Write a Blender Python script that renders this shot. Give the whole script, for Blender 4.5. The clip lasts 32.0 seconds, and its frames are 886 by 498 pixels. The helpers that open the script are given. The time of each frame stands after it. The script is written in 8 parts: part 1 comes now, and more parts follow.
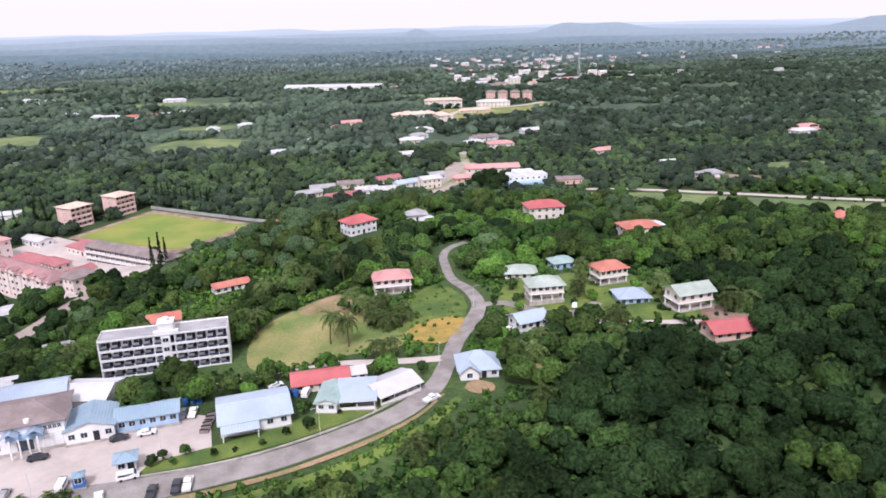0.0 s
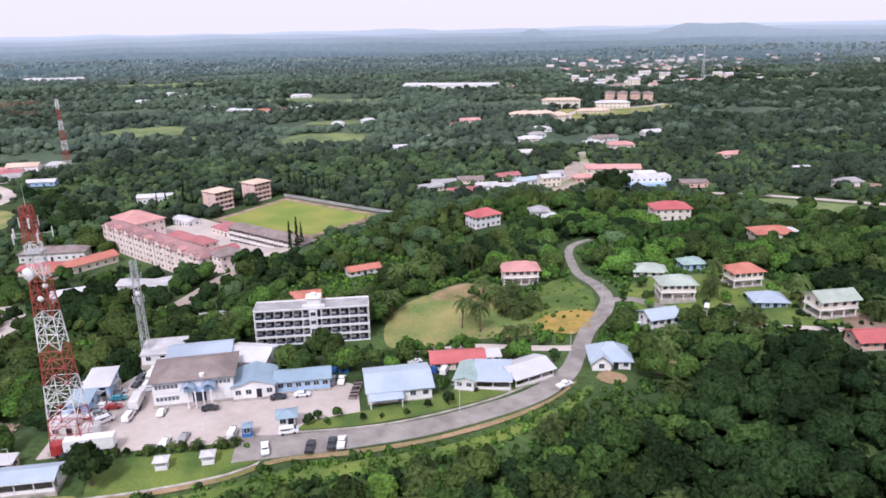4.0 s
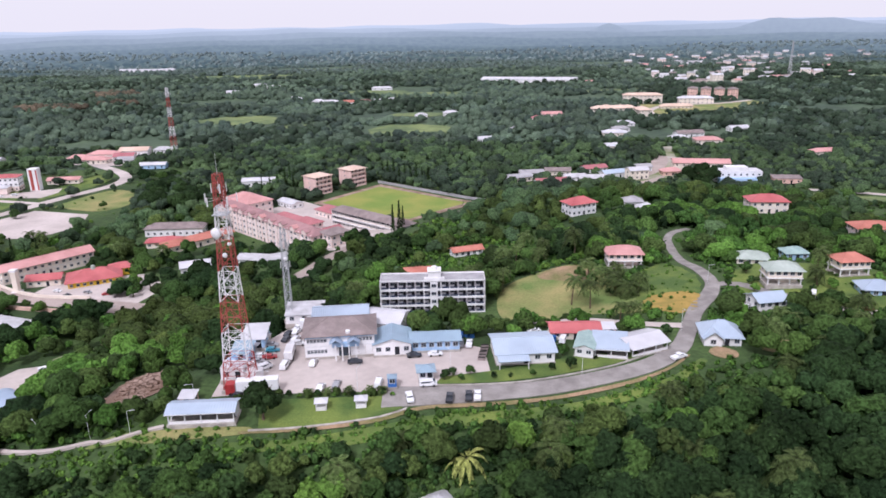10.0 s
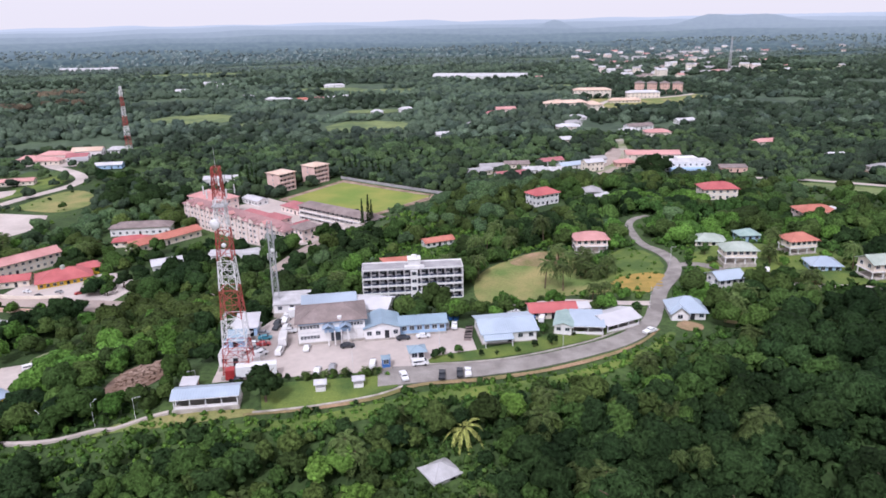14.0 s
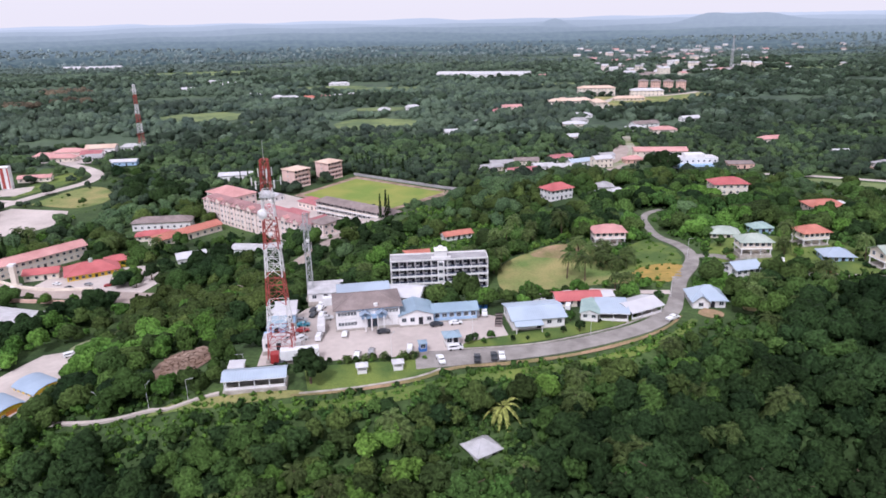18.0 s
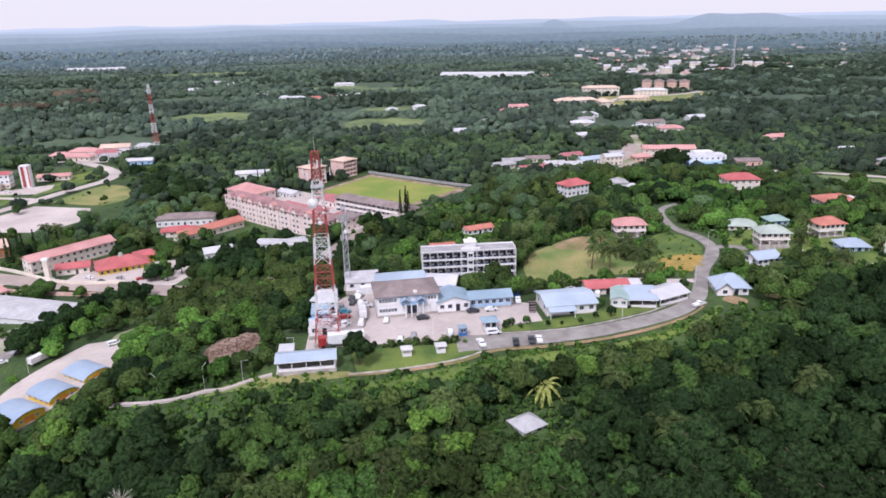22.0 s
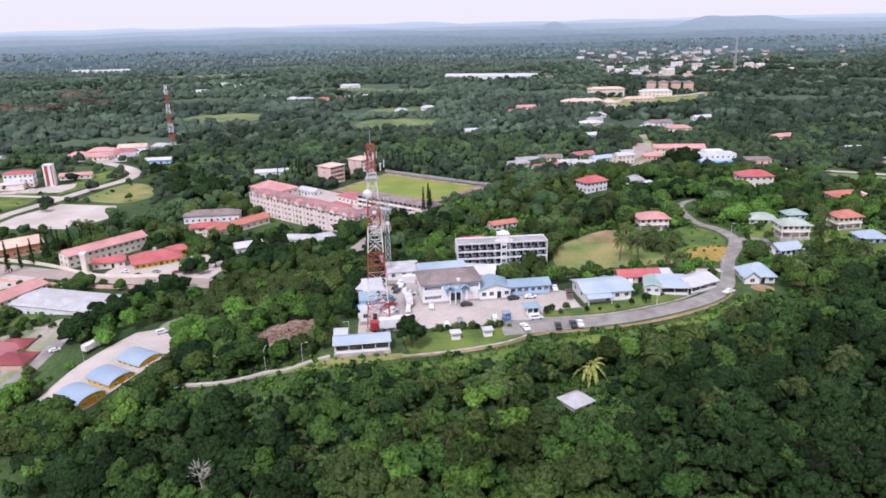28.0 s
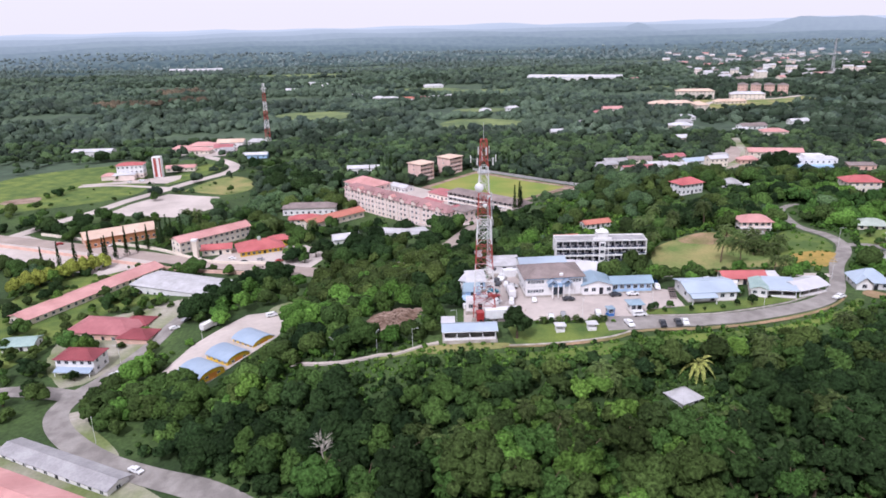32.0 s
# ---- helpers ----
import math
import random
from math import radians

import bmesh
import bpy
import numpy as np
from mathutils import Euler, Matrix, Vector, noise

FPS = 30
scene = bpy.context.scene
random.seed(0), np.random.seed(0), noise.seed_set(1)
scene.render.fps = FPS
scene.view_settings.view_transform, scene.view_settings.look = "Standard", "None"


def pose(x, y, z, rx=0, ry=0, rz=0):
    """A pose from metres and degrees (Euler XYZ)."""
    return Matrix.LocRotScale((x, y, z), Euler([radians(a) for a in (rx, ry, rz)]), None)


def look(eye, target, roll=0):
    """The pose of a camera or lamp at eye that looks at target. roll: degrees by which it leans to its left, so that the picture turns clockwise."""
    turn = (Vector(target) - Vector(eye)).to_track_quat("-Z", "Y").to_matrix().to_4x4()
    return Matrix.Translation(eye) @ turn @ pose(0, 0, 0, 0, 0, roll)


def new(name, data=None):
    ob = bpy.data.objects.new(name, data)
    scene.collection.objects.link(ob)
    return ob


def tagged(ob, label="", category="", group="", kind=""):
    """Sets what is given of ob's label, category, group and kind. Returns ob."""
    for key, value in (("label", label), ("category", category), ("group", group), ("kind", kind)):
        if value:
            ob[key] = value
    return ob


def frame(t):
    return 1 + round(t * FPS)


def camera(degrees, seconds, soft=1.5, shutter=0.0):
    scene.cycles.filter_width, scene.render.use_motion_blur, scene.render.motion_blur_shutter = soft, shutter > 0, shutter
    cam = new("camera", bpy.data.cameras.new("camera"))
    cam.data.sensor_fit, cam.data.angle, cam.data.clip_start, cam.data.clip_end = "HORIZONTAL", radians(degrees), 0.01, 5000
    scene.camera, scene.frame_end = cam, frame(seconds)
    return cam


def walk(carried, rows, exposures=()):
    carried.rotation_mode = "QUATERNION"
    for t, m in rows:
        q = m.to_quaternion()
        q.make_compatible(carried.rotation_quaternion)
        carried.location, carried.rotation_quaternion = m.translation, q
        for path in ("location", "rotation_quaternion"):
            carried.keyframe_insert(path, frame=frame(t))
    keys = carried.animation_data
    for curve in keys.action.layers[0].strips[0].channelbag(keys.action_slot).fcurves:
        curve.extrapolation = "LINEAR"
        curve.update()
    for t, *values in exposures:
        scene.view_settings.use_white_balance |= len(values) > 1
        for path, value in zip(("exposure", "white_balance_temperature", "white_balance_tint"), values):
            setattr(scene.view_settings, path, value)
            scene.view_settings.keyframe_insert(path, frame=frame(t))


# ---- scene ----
cam = camera(64.3, 32.0, soft=1.7)

PATH = [
    (0, (33.653, 5.366, 90.391), (34.125, 7.209, 89.774), -1.2),
    (0.5, (31.937, 4.506, 90.011), (32.417, 6.348, 89.397), -1.0),
    (1, (31.77, 4.128, 90.649), (32.171, 5.987, 90.031), -1.3),
    (1.5, (30.659, 3.451, 90.271), (31.012, 5.322, 89.655), -1.2),
    (2, (29.308, 2.556, 90.324), (29.663, 4.425, 89.709), -1.2),
    (2.5, (27.086, 1.282, 90.096), (27.39, 3.161, 89.484), -1.1),
    (3, (25.892, 0.461, 90.462), (26.19, 2.341, 89.847), -1.1),
    (3.5, (24.728, 0.215, 89.985), (24.968, 2.104, 89.373), -1.1),
    (5.5, (19.294, -3.778, 89.974), (19.424, -1.879, 89.361), -1.1),
    (6, (17.937, -4.57, 90.174), (18.033, -2.67, 89.558), -1.1),
    (6.5, (16.54, -5.862, 89.941), (16.541, -3.959, 89.327), -1.1),
    (7, (14.854, -7.028, 89.873), (14.853, -5.125, 89.257), -1.1),
    (7.5, (13.559, -8.056, 89.767), (13.559, -6.153, 89.15), -1.0),
    (8, (11.914, -9.617, 89.706), (11.914, -7.714, 89.089), -1.0),
    (8.5, (10.625, -10.81, 89.835), (10.626, -8.908, 89.216), -1.0),
    (9, (9.638, -12.126, 90.042), (9.637, -10.225, 89.42), -1.1),
    (9.5, (8.295, -13.304, 89.95), (8.297, -11.403, 89.328), -1.0),
    (10, (6.427, -15.059, 89.794), (6.43, -13.158, 89.172), -1.0),
    (10.5, (5.398, -16.347, 90.03), (5.399, -14.447, 89.405), -1.1),
    (11, (4.424, -17.127, 89.958), (4.438, -15.227, 89.332), -1.0),
    (11.5, (3.003, -18.487, 89.867), (3.023, -16.587, 89.241), -1.1),
    (12, (1.411, -19.984, 89.904), (1.431, -18.085, 89.277), -1.1),
    (12.5, (0.533, -20.826, 89.96), (0.553, -18.927, 89.331), -1.1),
    (13, (-0.452, -21.758, 89.999), (-0.432, -19.86, 89.37), -1.1),
    (13.5, (-1.559, -23.116, 90.221), (-1.455, -21.222, 89.588), -1.1),
    (14, (-2.915, -24.463, 90.229), (-2.774, -22.571, 89.597), -1.1),
    (14.5, (-3.826, -25.092, 90.48), (-3.685, -23.201, 89.845), -1.1),
    (16.5, (-7.863, -28.256, 90.605), (-7.721, -26.365, 89.97), -1.1),
    (17, (-9.281, -29.18, 90.457), (-9.137, -27.289, 89.823), -1.0),
    (17.5, (-11.279, -30.602, 90.695), (-11.135, -28.711, 90.059), -1.0),
    (18, (-12.701, -31.852, 90.592), (-12.557, -29.961, 89.956), -1.1),
    (18.5, (-13.658, -32.181, 90.421), (-13.514, -30.29, 89.785), -1.1),
    (19, (-15.012, -33.31, 90.166), (-14.869, -31.418, 89.532), -1.1),
    (19.5, (-17.157, -34.625, 90.214), (-17.012, -32.734, 89.58), -1.1),
    (20, (-19.406, -36.075, 90.344), (-19.26, -34.184, 89.709), -1.1),
    (20.5, (-20.581, -37.105, 90.263), (-20.436, -35.214, 89.63), -1.1),
    (21, (-22.46, -38.484, 90.248), (-22.313, -36.593, 89.615), -1.1),
    (21.5, (-23.293, -39.071, 90.302), (-23.144, -37.18, 89.669), -1.2),
    (22, (-24.405, -39.711, 90.142), (-24.256, -37.819, 89.509), -1.2),
    (22.5, (-25.29, -40.337, 90.224), (-25.141, -38.446, 89.591), -1.1),
    (23, (-26.645, -41.151, 90.071), (-26.495, -39.26, 89.439), -1.1),
    (23.5, (-28.371, -42.231, 90.105), (-28.22, -40.339, 89.474), -1.2),
    (24, (-29.485, -43.086, 90.163), (-29.335, -41.195, 89.531), -1.2),
    (24.5, (-30.749, -43.713, 90.118), (-30.598, -41.821, 89.487), -1.2),
    (25, (-32.13, -44.602, 89.884), (-31.978, -42.71, 89.256), -1.2),
    (25.5, (-33.127, -45.382, 90.082), (-32.975, -43.49, 89.453), -1.2),
    (27.5, (-37.795, -48.181, 90.042), (-37.639, -46.289, 89.414), -1.2),
    (28, (-38.656, -48.676, 89.869), (-38.5, -46.783, 89.242), -1.2),
    (28.5, (-40.264, -49.373, 89.711), (-40.108, -47.48, 89.085), -1.2),
    (29, (-41.412, -50.285, 89.901), (-41.291, -48.389, 89.275), -1.3),
    (29.5, (-42.472, -50.679, 89.652), (-42.355, -48.783, 89.028), -1.2),
    (30, (-43.473, -51.389, 89.869), (-43.355, -49.493, 89.244), -1.2),
    (30.5, (-45.241, -52.576, 89.748), (-45.126, -50.679, 89.124), -1.2),
    (31, (-46.658, -53.463, 89.719), (-46.546, -51.566, 89.095), -1.2),
    (31.5, (-47.864, -53.87, 89.713), (-47.763, -51.973, 89.089), -1.2),
    (32, (-48.932, -54.44, 89.573), (-48.979, -52.539, 88.953), -1.3),
]
walk(cam, [(t, look(eye, target, roll)) for t, eye, target, roll in PATH], [(0, 0.02, 5720, 21), (3, -0.04, 5700, 21), (6, -0.2, 5630, 21), (11, -0.2, 5600, 21), (25, -0.16, 5600, 21), (32, -0.13, 5620, 21)])

# ---- world and light ----
world = bpy.data.worlds.new("overcast_sky")
scene.world = world
world.use_nodes = True
wn, wl = world.node_tree.nodes, world.node_tree.links
wn.clear()
SUN_EL, SUN_ROT = radians(50), radians(205)
sky = wn.new("ShaderNodeTexSky")
sky.sky_type, sky.sun_disc, sky.sun_elevation, sky.sun_rotation = "NISHITA", False, SUN_EL, SUN_ROT
sky.air_density, sky.dust_density, sky.ozone_density = 1.0, 3.0, 1.0
sky_bg = wn.new("ShaderNodeBackground")
sky_bg.inputs["Strength"].default_value = 0.07
cloud_bg = wn.new("ShaderNodeBackground")
cloud_bg.inputs["Color"].default_value = (0.975, 0.905, 0.852, 1)
cloud_bg.inputs["Strength"].default_value = 1.22
mixed = wn.new("ShaderNodeMixShader")
mixed.inputs[0].default_value = 0.84
wout = wn.new("ShaderNodeOutputWorld")
wl.new(sky.outputs[0], sky_bg.inputs["Color"])
wl.new(sky_bg.outputs[0], mixed.inputs[1])
wl.new(cloud_bg.outputs[0], mixed.inputs[2])
wl.new(mixed.outputs[0], wout.inputs["Surface"])
sun = new("sun", bpy.data.lights.new("sun", "SUN"))
sun.data.energy, sun.data.angle, sun.data.color = 3.4, radians(12), (1.0, 0.95, 0.87)
sun.matrix_world = look((0, 0, 300), (0 - 60 * math.sin(SUN_ROT), 0 - 60 * math.cos(SUN_ROT), 300 - 60 * math.tan(SUN_EL)))


# ---- materials ----
def mat(name, color, color2=None, rough=0.85, scale=0.4, metal=0.0, spec=0.3, bump=0.0, fine=6.0, vary=0.0, stripe=0.0, turn=0, grain=0.8):
    """A surface with stains at a large scale, grain at a small one, and if wanted ribs (stripe: their distance)."""
    m = bpy.data.materials.new(name)
    m.use_nodes = True
    n, l = m.node_tree.nodes, m.node_tree.links
    b = n["Principled BSDF"]
    b.inputs["Roughness"].default_value, b.inputs["Metallic"].default_value = rough, metal
    b.inputs["Specular IOR Level"].default_value = spec
    tc = n.new("ShaderNodeTexCoord")
    big, small = n.new("ShaderNodeTexNoise"), n.new("ShaderNodeTexNoise")
    big.inputs["Scale"].default_value, big.inputs["Detail"].default_value = scale, 5
    small.inputs["Scale"].default_value, small.inputs["Detail"].default_value = fine, 4
    geo = n.new("ShaderNodeNewGeometry")
    l.new(geo.outputs["Position"], big.inputs["Vector"])
    l.new(geo.outputs["Position"], small.inputs["Vector"])
    c2 = color2 or tuple(v * 0.72 for v in color)
    ramp = n.new("ShaderNodeValToRGB")
    ramp.color_ramp.elements[0].position, ramp.color_ramp.elements[1].position = 0.36, 0.66
    ramp.color_ramp.elements[0].color, ramp.color_ramp.elements[1].color = (*c2, 1), (*color, 1)
    l.new(big.outputs["Fac"], ramp.inputs[0])
    mul = n.new("ShaderNodeMix")
    mul.data_type, mul.blend_type = "RGBA", "MULTIPLY"
    mul.inputs["Factor"].default_value = 0.55
    tone = n.new("ShaderNodeMapRange")
    tone.inputs["From Min"].default_value, tone.inputs["From Max"].default_value = 0.3, 0.7
    tone.inputs["To Min"].default_value, tone.inputs["To Max"].default_value = grain, 2.0 - grain - 0.1
    l.new(small.outputs["Fac"], tone.inputs["Value"])
    l.new(ramp.outputs[0], mul.inputs["A"])
    l.new(tone.outputs[0], mul.inputs["B"])
    last = mul.outputs["Result"]
    if vary:
        info, hsv, ran = n.new("ShaderNodeObjectInfo"), n.new("ShaderNodeHueSaturation"), n.new("ShaderNodeMapRange")
        ran.inputs["To Min"].default_value, ran.inputs["To Max"].default_value = 1 - vary, 1 + vary
        l.new(info.outputs["Random"], ran.inputs["Value"])
        l.new(ran.outputs[0], hsv.inputs["Value"])
        l.new(last, hsv.inputs["Color"])
        last = hsv.outputs["Color"]
    l.new(last, b.inputs["Base Color"])
    height = None
    if stripe:
        wave, mp = n.new("ShaderNodeTexWave"), n.new("ShaderNodeMapping")
        wave.bands_direction = "Y" if turn else "X"
        wave.inputs["Scale"].default_value = 0.314 / stripe
        l.new(tc.outputs["Object"], wave.inputs["Vector"])
        height = wave.outputs["Fac"]
    elif bump:
        height = small.outputs["Fac"]
    if height is not None:
        bp = n.new("ShaderNodeBump")
        bp.inputs["Strength"].default_value, bp.inputs["Distance"].default_value = (bump or 0.5), 0.08
        l.new(height, bp.inputs["Height"])
        l.new(bp.outputs[0], b.inputs["Normal"])
    return m


def leaf_mat(name, light, dark, rough=0.75, spec=0.04, hue=0.014, drift=0.06):
    """Foliage: each leaf spray and each tree a little different, sprays painted lighter as if lit, some light through
    the leaf.
    """
    m = bpy.data.materials.new(name)
    m.use_nodes = True
    n, l = m.node_tree.nodes, m.node_tree.links
    b = n["Principled BSDF"]
    b.inputs["Roughness"].default_value, b.inputs["Specular IOR Level"].default_value = rough, spec
    geo, info, ns = n.new("ShaderNodeNewGeometry"), n.new("ShaderNodeObjectInfo"), n.new("ShaderNodeTexNoise")
    ns.inputs["Scale"].default_value = drift
    l.new(geo.outputs["Position"], ns.inputs["Vector"])
    mx = n.new("ShaderNodeMix")
    mx.data_type = "RGBA"
    mx.inputs["A"].default_value, mx.inputs["B"].default_value = (*dark, 1), (*light, 1)
    at, single = n.new("ShaderNodeAttribute"), n.new("ShaderNodeMath")
    at.attribute_name, single.operation = "tone", "LESS_THAN"
    single.inputs[1].default_value = 0.5
    l.new(at.outputs["Fac"], single.inputs[0])
    own, share, leafy = n.new("ShaderNodeMath"), n.new("ShaderNodeMath"), n.new("ShaderNodeMath")
    own.operation, share.operation, leafy.operation = "MULTIPLY_ADD", "MULTIPLY_ADD", "MULTIPLY_ADD"
    l.new(single.outputs[0], own.inputs[0])
    l.new(info.outputs["Random"], own.inputs[1])
    l.new(at.outputs["Fac"], own.inputs[2])
    plus = n.new("ShaderNodeMath")
    plus.operation = "ADD"
    l.new(own.outputs[0], plus.inputs[0])
    l.new(single.outputs[0], plus.inputs[1])
    share.inputs[1].default_value, share.inputs[2].default_value = 0.84, -0.84
    l.new(plus.outputs[0], share.inputs[0])
    leafy.inputs[1].default_value = 0.05
    l.new(geo.outputs["Random Per Island"], leafy.inputs[0])
    l.new(share.outputs[0], leafy.inputs[2])
    l.new(leafy.outputs[0], mx.inputs["Factor"])
    hsv, r1, r2 = n.new("ShaderNodeHueSaturation"), n.new("ShaderNodeMapRange"), n.new("ShaderNodeMapRange")
    r1.inputs["To Min"].default_value, r1.inputs["To Max"].default_value = 0.5 - hue, 0.5 + hue * 0.6
    r2.inputs["From Min"].default_value, r2.inputs["From Max"].default_value = 0.3, 0.7
    r2.inputs["To Min"].default_value, r2.inputs["To Max"].default_value = 0.62, 1.4
    l.new(info.outputs["Random"], r1.inputs["Value"])
    l.new(ns.outputs["Fac"], r2.inputs["Value"])
    l.new(r1.outputs[0], hsv.inputs["Hue"])
    l.new(r2.outputs[0], hsv.inputs["Value"])
    l.new(mx.outputs["Result"], hsv.inputs["Color"])
    fleck, grain, speck = n.new("ShaderNodeTexNoise"), n.new("ShaderNodeMapRange"), n.new("ShaderNodeMix")
    fleck.inputs["Scale"].default_value, fleck.inputs["Detail"].default_value = 1.25, 4
    l.new(geo.outputs["Position"], fleck.inputs["Vector"])
    grain.inputs["From Min"].default_value, grain.inputs["From Max"].default_value = 0.32, 0.68
    grain.inputs["To Min"].default_value, grain.inputs["To Max"].default_value = 0.38, 1.75
    l.new(fleck.outputs["Fac"], grain.inputs["Value"])
    speck.data_type, speck.blend_type = "RGBA", "MULTIPLY"
    speck.inputs["Factor"].default_value = 1.0
    l.new(hsv.outputs["Color"], speck.inputs["A"])
    # Loose sprays get a brighter base colour, standing in for the light they catch.
    lit_spray, lift = n.new("ShaderNodeAttribute"), n.new("ShaderNodeMath")
    lit_spray.attribute_name, lift.operation = "spray", "MULTIPLY_ADD"
    lift.inputs[1].default_value = 0.55
    l.new(lit_spray.outputs["Fac"], lift.inputs[0])
    l.new(grain.outputs[0], lift.inputs[2])
    l.new(lift.outputs[0], speck.inputs["B"])
    ruffle = n.new("ShaderNodeBump")
    ruffle.inputs["Strength"].default_value, ruffle.inputs["Distance"].default_value = 1.0, 0.9
    l.new(fleck.outputs["Fac"], ruffle.inputs["Height"])
    l.new(ruffle.outputs[0], b.inputs["Normal"])
    l.new(speck.outputs["Result"], b.inputs["Base Color"])
    tr, ms = n.new("ShaderNodeBsdfTranslucent"), n.new("ShaderNodeMixShader")
    ms.inputs[0].default_value = 0.15
    l.new(speck.outputs["Result"], tr.inputs["Color"])
    l.new(b.outputs[0], ms.inputs[1])
    l.new(tr.outputs[0], ms.inputs[2])
    l.new(ms.outputs[0], n["Material Output"].inputs["Surface"])
    return m


